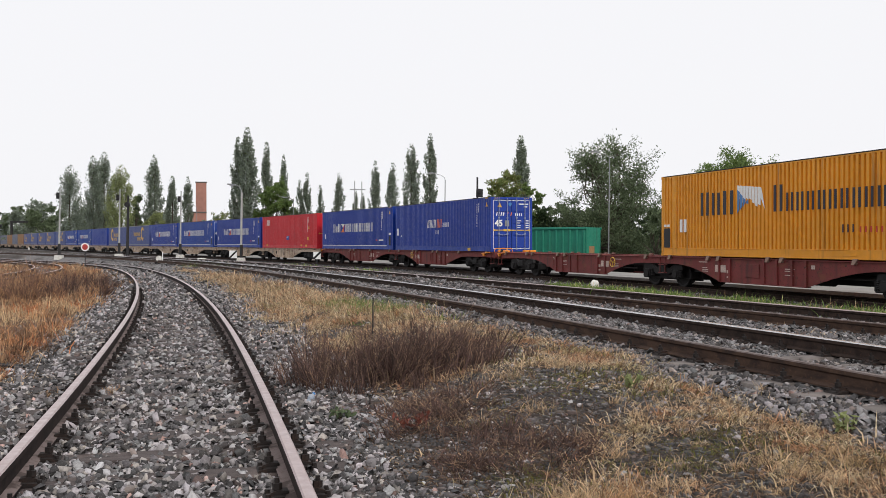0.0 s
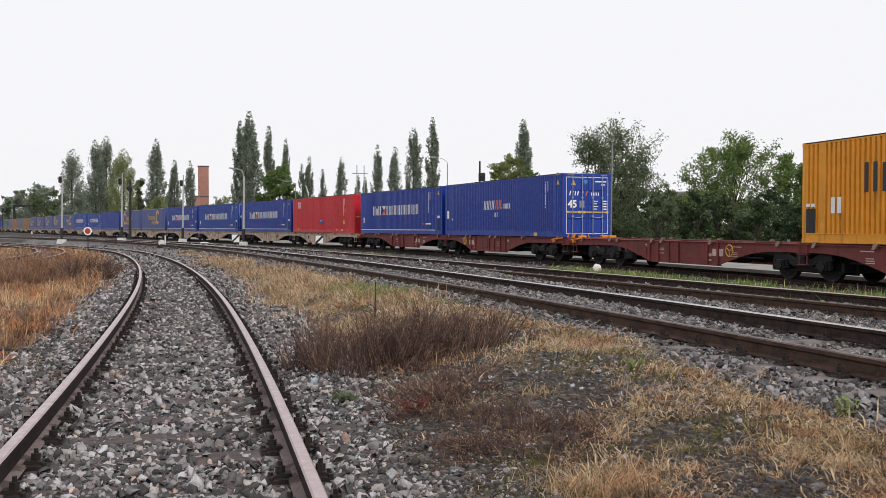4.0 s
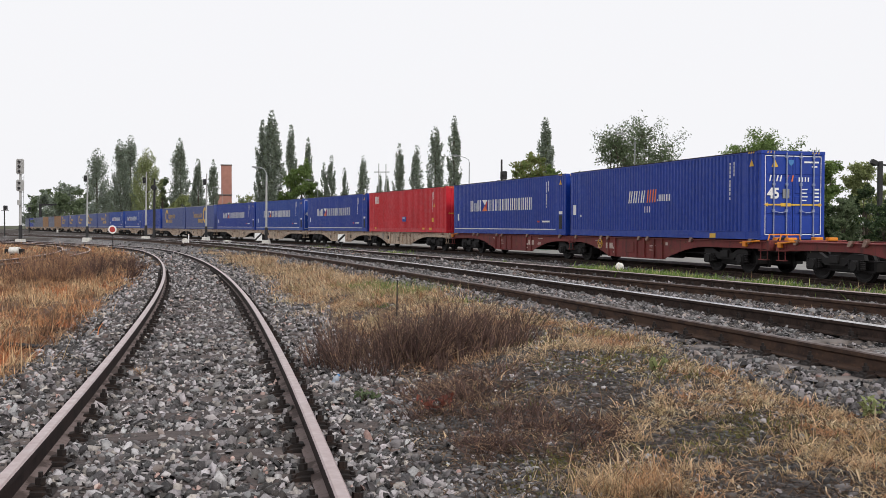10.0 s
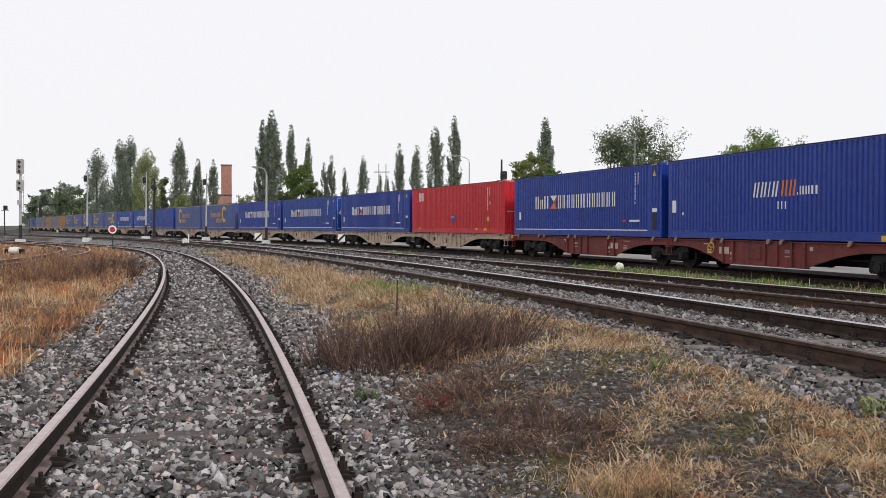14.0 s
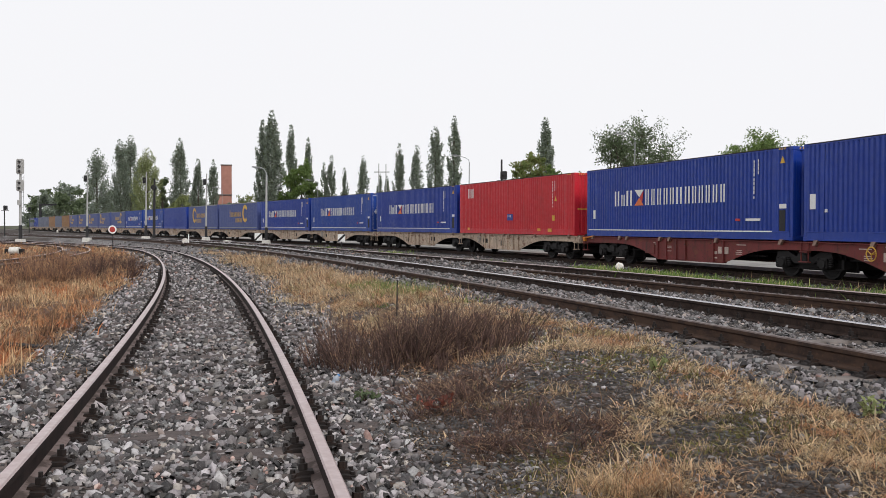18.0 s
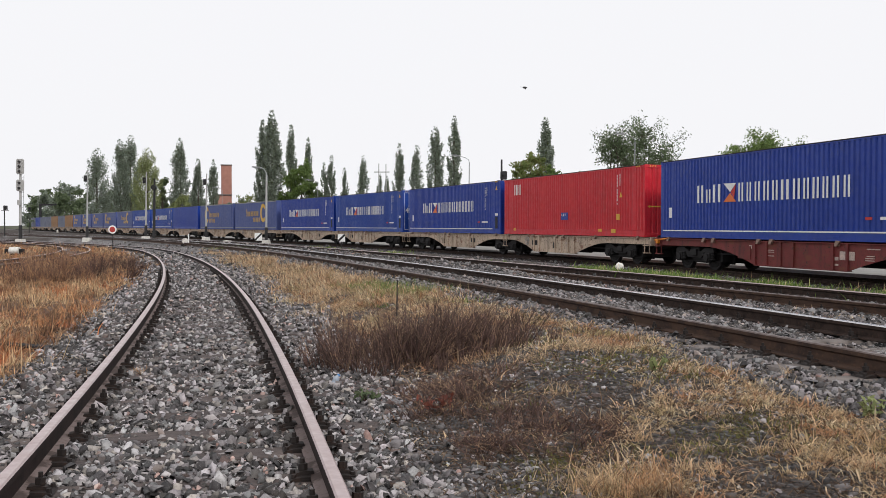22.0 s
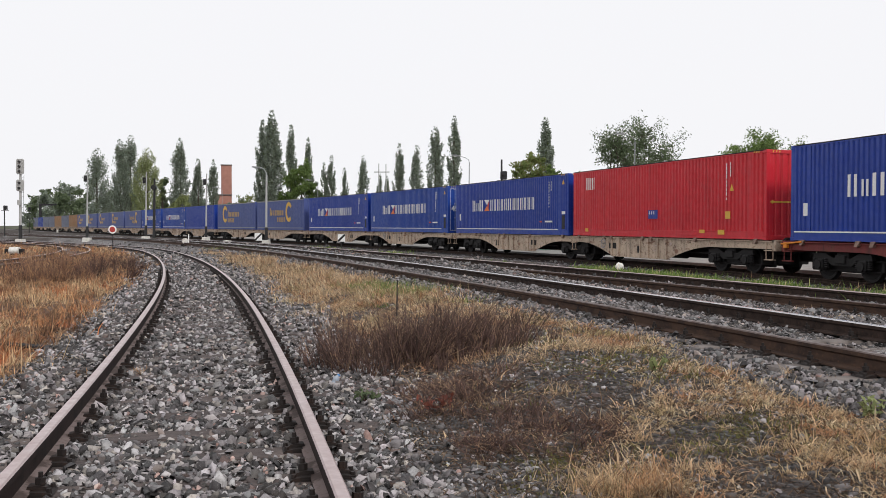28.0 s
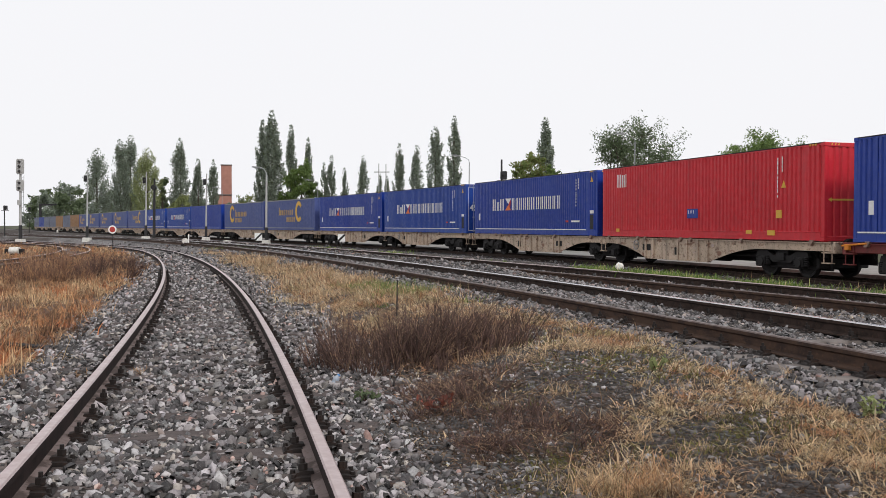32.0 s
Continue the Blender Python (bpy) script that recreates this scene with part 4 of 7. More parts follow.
def bogie(parent, x, spin):
    """A two-axle bogie: side frames, axle boxes with coil springs, wheelsets."""
    bg = part("bogie", shared(("bolster",), lambda: B().cbox(-0.25, 0.25, -1.05, 1.05, 0.5, 0.85, 0.03).tube((0, 0, 0.8), (0, 0, 1.0), 0.25, n=14).cbox(-0.42, 0.42, -0.92, 0.92, 0.3, 0.62, 0.03).cbox(-1.55, 1.55, -0.66, 0.66, 0.62, 0.74, 0.02).mesh("bogie", M_DARK)), None, parent, "grimy black bogie")
    bg.matrix_basis = pose(x, 0, 0)
    for sx in (-1, 1):
        part("brake_beam", shared(("bbeam", sx), lambda: B().cbox(sx * 1.46 - 0.05, sx * 1.46 + 0.05, -0.92, 0.92, 0.3, 0.6, 0.02).mesh("brake_beam", M_DARK)), None, bg)
        # Dark plates added inside the bogie to close the bright see-through gaps.
        part("frame_plate", shared(("fplate", sx), lambda: B().cbox(-1.6, 1.6, sx * 0.46 - 0.04, sx * 0.46 + 0.04, 0.22, 0.8, 0.02).mesh("frame_plate", M_DARK)), None, bg)
    part("brake_rod", shared(("brod",), lambda: B().tube((-1.45, -0.9, 0.3), (1.45, -0.9, 0.3), 0.03, n=6).mesh("brake_rod", M_DARK)), None, bg)
    for sy in (-1, 1):
        def fr(sy=sy):
            y0, y1 = sorted((sy * 0.96, sy * 1.08))
            b = B().prism([(-1.25, 0.62), (-1.2, 0.78), (-0.7, 0.8), (-0.4, 0.66), (0.4, 0.66), (0.7, 0.8), (1.2, 0.78), (1.25, 0.62), (0.7, 0.62), (0.42, 0.44), (-0.42, 0.44), (-0.7, 0.62)], "y", y0, y1)
            b.cbox(-0.2, 0.2, *sorted((sy * 0.98, sy * 1.15)), 0.5, 0.74, 0.02)
            return b
        part("side_frame", shared(("sf", sy), lambda: fr().mesh("side_frame", M_DARK)), None, bg)
        for sx in (-1, 1):
            def axb(sx=sx, sy=sy):
                b = B().cbox(sx * 0.9 - 0.17, sx * 0.9 + 0.17, *sorted((sy * 0.95, sy * 1.16)), 0.32, 0.62, 0.03)
                b.tube((sx * 0.9, sy * 1.1, 0.46), (sx * 0.9, sy * 1.2, 0.46), 0.14, n=14)
                return b
            part("axle_box", shared(("axb", sx, sy), lambda: axb().mesh("axle_box", M_DARK)), None, bg)
            for dx in (-0.25, 0.25):
                spr = part("coil_spring", shared(("spring",), lambda: coil().mesh("coil_spring", M_DARK)), None, bg)
                spr.matrix_basis = pose(sx * 0.9 + dx, sy * 1.06, 0.34)
    for sx in (-1, 1):
        ws = part("wheelset", shared(("ws",), lambda: wheel_profile().mesh("wheelset", M_DARK)), None, bg)
        ws.matrix_basis = pose(sx * 0.9, 0, 0.46)
        spin.append((ws, sx * 0.9))
    return bg


SEC = CL + 0.5 * (GAP_IN + GAP_OUT)


def sill_profile(front):
    """Outline of the fish-bellied side sill in x-z: the belly lies towards the middle bogie."""
    hl = CL / 2 + 0.25
    top, belly, end = 1.07, 0.31, 0.84
    right = [(1.0, belly)]
    for k in range(1, 10):
        t = k / 9
        right.append((1.0 + 2.9 * t, belly + (end - belly) * math.sin(t * math.pi / 2)))
    right.append((hl, end))
    left = [(-3.3, belly)]
    for k in range(1, 10):
        t = k / 9
        left.append((-3.3 - 2.8 * t, belly + (end - belly) * math.sin(t * math.pi / 2)))
    left.append((-hl, end))
    pts = [(-hl, top)] + left[::-1] + right + [(hl, top)]
    return pts if front else [(-x, z) for x, z in pts]


def wagon(front, mat, label, spin, wheel=False):
    """One half of an articulated container wagon, origin at rail level under its middle.
    front: this half leads (its +x end has the buffers); the other half carries the middle bogie."""
    g = thing("container_wagon", pose(0, 0, 0), label, "railway wagon", "wagons of the train")
    hl = CL / 2 + 0.25
    fd = 1 if front else -1

    def sp(name, key, make, material=mat, parent=g, lab=""):
        return part(name, shared((key, material.name), lambda: make().mesh(name, material)), None, parent, lab)
    for sy in (-1, 1):
        def sill(sy=sy):
            y0, y1 = sorted((sy * 1.17, sy * 1.19))
            b = B().prism(sill_profile(front), "y", y0, y1)
            b.cbox(-hl, hl, *sorted((sy * 1.04, sy * 1.25)), 1.07, 1.1, 0.005)
            b.cbox(*sorted((fd * -3.3, fd * 1.0)), *sorted((sy * 1.06, sy * 1.23)), 0.295, 0.32, 0.005)
            for x in (-3.28, -2.7, -0.95, -0.35, 0.35, 0.95):
                b.cbox(fd * x - 0.045, fd * x + 0.045, *sorted((sy * 1.1, sy * 1.25)), 0.32, 1.07, 0.005)
            b.cbox(*sorted((fd * -0.9, fd * -0.4)), *sorted((sy * 1.15, sy * 1.205)), 0.33, 1.06, 0.004)
            return b
        sl = sp("side_sill", f"sill{sy}{front}", sill)
        for x in (-6.3, -3.9, -3.3, -0.75, -0.1, 2.9, 6.3):
            def br(x=x, sy=sy):
                return B().prism([(x - 0.09, 1.0), (x + 0.03, 1.0), (x + 0.16, 1.16), (x - 0.02, 1.16)], "y", *sorted((sy * 1.19, sy * 1.29)))
            sp("stop_bracket", f"brk{sy}{x}", lambda: br(), M_BRACK, sl, "worn pale container stop")
    sp("centre_beam", "cbeam", lambda: B().cbox(-hl - 0.2, hl + 0.2, -0.3, 0.3, 0.82, 1.06, 0.02).cbox(-2.2, 2.2, -0.25, 0.25, 0.45, 0.82, 0.02))
    for i, x in enumerate((-6.4, -4.4, -2.25, 0.0, 2.25, 4.4, 6.4)):
        sp("cross_member", f"cross{i}", lambda: B().cbox(x - 0.08, x + 0.08, -1.17, 1.17, 0.9, 1.08, 0.01))
    y = -1.194
    for i, (xa, xb, za, zb) in enumerate(((0.0, 0.45, 0.8, 0.825), (0.0, 0.35, 0.74, 0.765), (0.0, 0.4, 0.62, 0.645), (-4.3, -3.95, 0.62, 0.645), (-4.3, -3.95, 0.68, 0.705), (-4.3, -4.0, 0.74, 0.765), (-4.5, -4.0, 0.93, 0.96), (1.15, 1.3, 0.84, 0.95), (-2.9, -2.7, 0.6, 0.7), (-2.9, -2.75, 0.45, 0.5))):
        sp("data_line", f"wdat{front}{i}", lambda: B().box(*sorted((fd * xa, fd * xb)), y - 0.003, y, za, zb), M_FADED)
    sp("load_panel", f"wload{front}", lambda: B().cbox(*sorted((fd * -3.55, fd * -2.95)), y - 0.006, y, 0.62, 0.86, 0.002), M_FADED if mat is M_WRED else M_DARK, g, "stencilled load panel")
    sp("data_board", "wboard", lambda: B().cbox(-1.9, -1.2, y - 0.02, y + 0.006, 0.5, 0.92, 0.004) if mat is M_WRED else B().cbox(-1.2, -0.9, y - 0.02, y + 0.006, 0.5, 0.78, 0.004), M_WRED if mat is M_WRED else M_DARK)
    def wheelring():
        xw = -3.9 if front else 4.0
        b = B().ring((xw, y - 0.1, 0.82), 0.19, 0.016, "y", 18)
        for a in (0.5, 2.6, 4.7):
            b.tube((xw, y - 0.1, 0.82), (xw + 0.19 * math.cos(a), y - 0.1, 0.82 + 0.19 * math.sin(a)), 0.012, n=6)
        b.tube((xw, y - 0.12, 0.82), (xw, y + 0.01, 0.82), 0.02, n=8)
        return b
    if wheel:
        sp("brake_wheel", f"bwheel{front}", wheelring, M_YMARK if mat is M_WRED else M_STEEL, g, "yellow brake handwheel" if mat is M_WRED else "steel brake handwheel")
    # Brake gear; the last long box is a dark panel added to block light behind.
    sp("brake_rigging", "brig", lambda: B().tube((-1.8, -0.6, 0.5), (1.4, -0.6, 0.5), 0.16, n=12).tube((-2.2, 0.5, 0.55), (0.4, 0.5, 0.55), 0.2, n=12).tube((-5.2, -0.9, 0.6), (5.2, -0.9, 0.6), 0.03, n=6).cbox(-6.6, 6.6, -0.5, 0.5, 0.7, 0.84, 0.02).cbox(-3.4, -0.4, 0.1, 0.6, 0.3, 0.7, 0.06).cbox(0.6, 3.2, -0.3, 0.3, 0.38, 0.72, 0.06).tube((-6.2, 0.8, 0.66), (6.2, 0.8, 0.66), 0.06, n=8).cbox(-6.9, 6.9, 0.62, 0.67, 0.4, 0.95, 0.01), M_DARK)
    end = 1 if front else -1
    bogie(g, end * 4.75, spin)
    if not front:
        bogie(g, hl + 0.05, spin)
    # buffer end
    sp("headstock", f"head{end}", lambda: B().cbox(*sorted((end * (hl + 0.02), end * (hl + 0.2))), -1.25, 1.25, 0.78, 1.12, 0.02))
    for sy in (-1, 1):
        def buf(sy=sy):
            b = B().tube((end * (hl + 0.18), sy * 0.875, 1.0), (end * (hl + 0.4), sy * 0.875, 1.0), 0.1, n=14)
            b.tube((end * (hl + 0.38), sy * 0.875, 1.0), (end * (hl + 0.42), sy * 0.875, 1.0), 0.22, n=18)
            return b
        sp("buffer", f"buf{sy}{end}", buf, M_DARK, g, "black round buffer")
    sp("coupling", f"coup{end}", lambda: B().bar([(end * (hl + 0.15), 0, 0.98), (end * (hl + 0.36), 0.0, 0.8), (end * (hl + 0.44), 0.0, 0.6)], 0.04, 8), M_DARK)
    def step(x=end * (hl - 0.1)):
        b = B()
        for dx in (-0.17, 0.17):
            b.tube((x + dx, -1.23, 1.1), (x + dx, -1.23, 0.5), 0.018, n=6)
        for z in (0.5, 0.8):
            b.cbox(x - 0.2, x + 0.2, -1.3, -1.15, z - 0.015, z + 0.015, 0.004)
        return b
    sp("end_step", f"step{end}", step)
    if front:
        sp("end_step", "stepmid", lambda: step(-hl + 0.3))
    if mat is M_WRED:
        def lever():
            x = end * (hl - 0.55)
            b = B().bar([(x - 0.75, -1.26, 1.02), (x - 0.2, -1.3, 1.06), (x + 0.3, -1.3, 1.1)], 0.025, 6)
            b.cbox(x - 0.6, x - 0.42, -1.3, -1.2, 0.9, 1.07, 0.01)
            return b
        sp("uncoupling_lever", f"lev{end}", lever, M_CLIP, g, "orange lever")
        if not wheel:
            return g

        def clamp():
            x = end * (hl + 0.06)
            return B().bar([(x, -1.2, 1.12), (x, -1.15, 1.3), (x, -0.5, 1.3), (x, -0.45, 1.12)], 0.022, 6)
        sp("end_rail", f"clamp{end}", clamp, M_CLIP, g, "orange end rail")
        for yy in (-0.8, 0.7):
            x = end * (hl + 0.06)
            sp("end_stop", f"clampb{end}{yy}", lambda: B().cbox(x - 0.1, x + 0.1, yy - 0.17, yy + 0.17, 1.1, 1.21, 0.02), M_CLIP, g, "orange folding end stop")
    return g


TRAIN_KEYS = [(0.0, 15.25), (2.0, 11.63), (4.0, 7.78), (6.0, 3.86), (8.0, -0.30), (10.0, -4.57), (12.0, -8.73), (14.0, -12.74), (16.0, -16.68),
              (18.0, -20.44), (20.0, -23.68), (22.0, -26.49), (24.0, -29.10), (26.0, -31.71), (28.0, -34.12), (30.0, -35.83), (32.0, -36.85)]
_kt = np.array([a for a, b in TRAIN_KEYS])
_ks = np.array([b for a, b in TRAIN_KEYS])
_km = np.gradient(_ks, _kt)


def train_at(t):
    """How far along its line the leading blue container is, by the time."""
    i = min(max(int(np.searchsorted(_kt, t, "right") - 1), 0), len(_kt) - 2)
    hh = _kt[i + 1] - _kt[i]
    u = (t - _kt[i]) / hh
    return ((2 * u ** 3 - 3 * u ** 2 + 1) * _ks[i] + (u ** 3 - 2 * u ** 2 + u) * hh * _km[i] + (-2 * u ** 3 + 3 * u ** 2) * _ks[i + 1] + (u ** 3 - u ** 2) * hh * _km[i + 1])


def on_track(s, lift=0.0):
    """Pose of a wagon whose middle is at s: +x is the way it travels."""
    a, b = TRAIN.at(S_ZERO + s - 5.5), TRAIN.at(S_ZERO + s + 5.5)
    d = a - b
    c = (a + b) / 2
    return pose(c[0], c[1], -0.4 + lift, 0, 0, math.degrees(math.atan2(d[1], d[0])))


BEIGE, REDB = "beige-grey container wagon with fish-bellied side sills", "red-brown container wagon with fish-bellied side sills"
CONSIST = [
    ("yellow", M_YEL, "orange-yellow corrugated container with dark blue lettering bars", REDB),
    (None, None, "", REDB),
    ("unit", M_BLUE, "blue corrugated container with white doors markings and number 45", REDB),
    ("ferry", M_BLUE, "blue corrugated container with white lettering bars on a red-brown wagon", REDB),
    ("red", M_RED, "red corrugated container with a small blue sticker", BEIGE),
    ("ferry", M_BLUE, "blue corrugated container behind the red one, white stripe", BEIGE),
    ("ferry", M_BLUE2, "blue corrugated container with white lettering bars and doors", BEIGE),
    ("ferry", M_BLUE, "blue corrugated container with white lettering bars", BEIGE),
    ("trans_r", M_CURT, "faded blue curtain-sided container with yellow emblem and lettering bars", BEIGE),
    ("trans", M_CURT, "faded blue curtain-sided container with yellow emblem at its end", BEIGE),
    ("plain", M_BLUE, "plain blue corrugated container without large lettering", BEIGE),
    ("ferry", M_BLUE2, "blue corrugated container with white lettering bars", BEIGE),
    ("ferry", M_BLUE2, "blue corrugated container with white lettering bars", BEIGE),
    ("trans_r", M_CURT, "faded blue curtain-sided container with yellow lettering bars", BEIGE),
    ("trans", M_CURT, "faded blue curtain-sided container with yellow lettering bars", BEIGE),
    ("trans", M_CURT, "faded blue curtain-sided container with yellow lettering bars", BEIGE),
    ("trans", M_CURT, "faded blue curtain-sided container with yellow lettering bars", BEIGE),
    ("trans", M_CURT, "faded blue curtain-sided container with yellow lettering bars", BEIGE),
    ("plain", M_RUSTC, "haze-dulled orange corrugated container far along the train", BEIGE),
    ("plain", M_GREY, "grey-blue corrugated container far along the train", BEIGE),
    ("plain", M_RUSTC, "haze-dulled orange corrugated container far along the train", BEIGE),
    ("plain", M_GREY, "grey-blue corrugated container far along the train", BEIGE),
    ("plain", M_GREY, "grey-blue corrugated container far along the train", BEIGE),
    ("plain", M_BLUE, "plain blue corrugated container without large lettering", BEIGE),
    ("plain", M_GREY, "grey-blue corrugated container far along the train", BEIGE),
]
MOVERS = []
_s = -(CL + GAP_OUT) - (CL + GAP_IN)
for _i, (_kind, _mat, _lab, _wl) in enumerate(CONSIST):
    _front = _i % 2 == 0
    _spin = []
    # the leading half of each wagon is the one with the lower place along the line
    _wag = wagon(_front, M_WRED if _wl == REDB else M_WBEI, _wl, _spin, _i in (1, 2) or (_i > 3 and _i % 2 == 0))
    MOVERS.append((_wag, _s, 0.0))
    if _kind:
        _con = container(_kind, _mat, _lab, doors=(_i in (2, 6)), curtain=_kind.startswith("trans"))
        MOVERS.append((_con, _s, 1.122))
    if _i < 10:
        for _w, _x in _spin:
            MOVERS.append((_w, _x, None))
    _s += CL + (GAP_IN if _front else GAP_OUT)
# ================= poles, signals, lamps, buildings =================


def gz(x, y):
    return float(ground_info([(x, y)])[0][0])


def spot(px, dist):
    """Plan place in the direction px (1568 across) at a depth."""
    return ((px - 784) / 1627 * dist, dist)


def height(py, dist):
    return 1.2 + (399 - py) / 1627 * dist


M_POLE = simple("pale_grey_pole_paint", (176, 176, 174), 0.6, 0.1, 12, 0.18)
M_POLEB = simple("black_pole_paint", (38, 37, 38), 0.6, 0.0, 12, 0.2)
M_BASEW = Mat("whitewashed_concrete", lin(214, 212, 206), 0.85).blotch(8, lin(150, 140, 128), 0.5, 0.75, 0.8).bump(25, 0.4, 0.01).done()
M_SIGRED = simple("red_sign_paint", (176, 60, 56), 0.5, 0, 20, 0.15)
# Brick tone is lightened: distance haze is put into the colour.
M_BRICK = Mat("old_pink_brick", lin(172, 122, 108), 0.9).blotch(0.5, lin(150, 106, 96), 0.4, 0.7).blotch(4, lin(184, 140, 124), 0.5, 0.75, 0.7, (1, 1, 4)).bump(6, 0.4, 0.02, (1, 1, 3)).done()
M_TEAL = paint("teal_skip_paint", (36, 128, 104), 0.6, 0.8)
M_ROAD = Mat("worn_concrete_road", lin(140, 138, 134), 0.85).blotch(0.8, lin(112, 108, 104), 0.4, 0.7).blotch(6, lin(156, 152, 146), 0.5, 0.75, 0.6).bump(20, 0.3, 0.01).done()
M_ROOF = simple("grey_sheet_roof", (92, 88, 86), 0.7, 0.0, 6, 0.2)
M_LENS = simple("pale_lamp_glass", (206, 208, 206), 0.3, 0, 20, 0.05)


def signal_pole(px, top, base_y, label, head="small", lean=1.0, black=True):
    """A slim yard pole: whitewashed footing, black lower part, pale upper part, a small lamp head."""
    dist = 1.52 * 1627 / (base_y - 399)
    x, y = spot(px, dist)
    z0 = gz(x, y)
    h = height(top, dist) - z0
    g = thing("signal_post", pose(x, y, z0, 0, lean, 0), label, "signal post", "posts beside the tracks")
    part("footing", B().prism([(-0.36, -0.06), (0.36, -0.06), (0.29, 0.34), (-0.29, 0.34)], "y", -0.3, 0.3), M_BASEW, g, "whitewashed concrete footing")
    low = 1.35
    part("lower_mast", B().tube((0, 0, 0.3), (0, 0, low), 0.13, 0.12, 12), M_POLEB, g, "black painted lower mast")
    part("upper_mast", B().tube((0, 0, low), (0, 0, h), 0.085, 0.05, 12), M_POLE, g)
    if head == "small":
        part("signal_head", B().cbox(-0.3, -0.02, -0.14, 0.14, h * 0.84, h * 0.84 + 0.55, 0.03).tube((-0.16, -0.14, h * 0.84 + 0.3), (-0.16, -0.3, h * 0.84 + 0.3), 0.09, n=10), M_POLEB, g, "small black signal lamp")
        part("pole_cap", B().tube((0, 0, h), (0, 0, h + 0.05), 0.08, 0.04, 10), M_POLE, g)
    return g, h


signal_pole(154, 302, 429, "pale signal post with black lower mast and white footing")
signal_pole(258, 306, 428, "pale slim post with black lower mast on a white footing", head="small")
signal_pole(364.5, 309, 427.5, "pale signal post with small black lamp near its top")


def main_signal():
    dist = 1.52 * 1627 / (427.5 - 399)
    x, y = spot(36, dist)
    z0 = gz(x, y)
    h = height(281, dist) - z0
    g = thing("light_signal", pose(x, y, z0, 0, 0.8, 0), "tall light signal with two white lamp boards, black lower mast", "railway signal")
    part("footing", B().prism([(-0.4, -0.06), (0.4, -0.06), (0.34, 0.45), (-0.34, 0.45)], "y", -0.32, 0.32), M_BASEW, g, "whitewashed concrete footing")
    part("lower_mast", B().tube((0, 0, 0.4), (0, 0, 1.75), 0.17, 0.15, 12), M_POLEB, g)
    part("upper_mast", B().tube((0, 0, 1.75), (0, 0, h - 0.1), 0.13, 0.1, 12), M_POLE, g)
    for z0b, hh, n in ((h - 1.5, 1.45, 3), (h - 3.1, 1.1, 2)):
        bd = part("lamp_board", B().prism([(-0.32, z0b + 0.12), (-0.2, z0b), (0.3, z0b), (0.42, z0b + 0.12), (0.42, z0b + hh - 0.12), (0.3, z0b + hh), (-0.2, z0b + hh), (-0.32, z0b + hh - 0.12)], "y", -0.22, -0.16), M_POLE, g, "pale lamp board")
        for k in range(n):
            zz = z0b + hh * (k + 0.6) / (n + 0.2)
            part("lens_hood", B().tube((0.0, -0.22, zz), (0.0, -0.42, zz), 0.11, n=12), M_POLEB, bd)
    part("ladder", (lambda b: [b.bar([(sx, 0.12, 0.5), (sx, 0.3, h - 1.6)], 0.02) for sx in (-0.18, 0.18)] and [b.tube((-0.18, 0.12 + 0.18 * k / 16, 0.6 + k * (h - 2.4) / 16), (0.18, 0.12 + 0.18 * k / 16, 0.6 + k * (h - 2.4) / 16), 0.012, n=5) for k in range(17)] and b)(B()), M_STEEL, g)
    part("cabinet", B().cbox(-0.16, 0.16, -0.36, -0.1, h - 4.4, h - 3.9, 0.03), M_POLE, g)


main_signal()


def dark_mast():
    dist = 1.52 * 1627 / (428 - 399)
    x, y = spot(272.5, dist)
    z0 = gz(x, y)
    h = height(318, dist) - z0
    g = thing("mast", pose(x, y, z0, 0, 1.0, 0), "black steel mast with a round lamp near its top", "mast")
    part("pole", B().tube((0, 0, -0.05), (0, 0, h), 0.14, 0.09, 10), M_POLEB, g)
    part("round_lamp", B().tube((0, -0.12, h - 0.75), (0, -0.34, h - 0.75), 0.26, 0.24, 16).ring((0, -0.34, h - 0.75), 0.2, 0.04), M_POLEB, g)
    part("finial", B().tube((0, 0, h), (0, 0, h + 0.12), 0.07, 0.03, 8).tube((0.02, 0.0, h - 0.3), (0.3, 0.0, h - 0.25), 0.02, n=6), M_POLEB, g)


dark_mast()


def disc_sign():
    d = 60.0
    x, y = spot(199.5, d)
    z0 = gz(x, y)
    zc = height(406.5, d) - z0
    g = thing("disc_sign", pose(x, y, z0), "round red disc sign with a white rim on a post", "railway sign")
    part("post", B().tube((0, 0, -0.05), (0, 0, zc), 0.03, n=8), M_POLEB, g)
    ds = part("disc", B().tube((0, -0.03, zc), (0, -0.045, zc), 0.27, n=28), M_WHITE, g, "white round plate")
    part("red_field", B().tube((0, -0.045, zc), (0, -0.052, zc), 0.185, n=24), M_SIGRED, ds, "red centre")


disc_sign()


def limit_board(px, py, d, size):
    x, y = spot(px, d)
    z0 = gz(x, y)
    zc = height(py, d) - z0
    s = size / 2
    g = thing("marker_board", pose(x, y, z0, 0, 1, -4), "square white marker board with a black diagonal on a short post", "railway sign", "marker boards between the tracks")
    part("post", B().tube((0, 0.03, -0.05), (0, 0.03, zc - s + 0.1), 0.035, n=8), M_POLEB, g)
    bd = part("board", B().cbox(-s, s, -0.015, 0.015, zc - s, zc + s, 0.008), M_WHITE, g)
    part("diagonal", B().prism([(-s, zc - s), (-s + 0.09, zc - s), (s, zc + s - 0.09), (s, zc + s), (s - 0.09, zc + s), (-s, zc - s + 0.09)], "y", -0.022, -0.0155), M_POLEB, bd, "black diagonal stripe")
    return g


limit_board(457, 419.5, 72, 0.6)
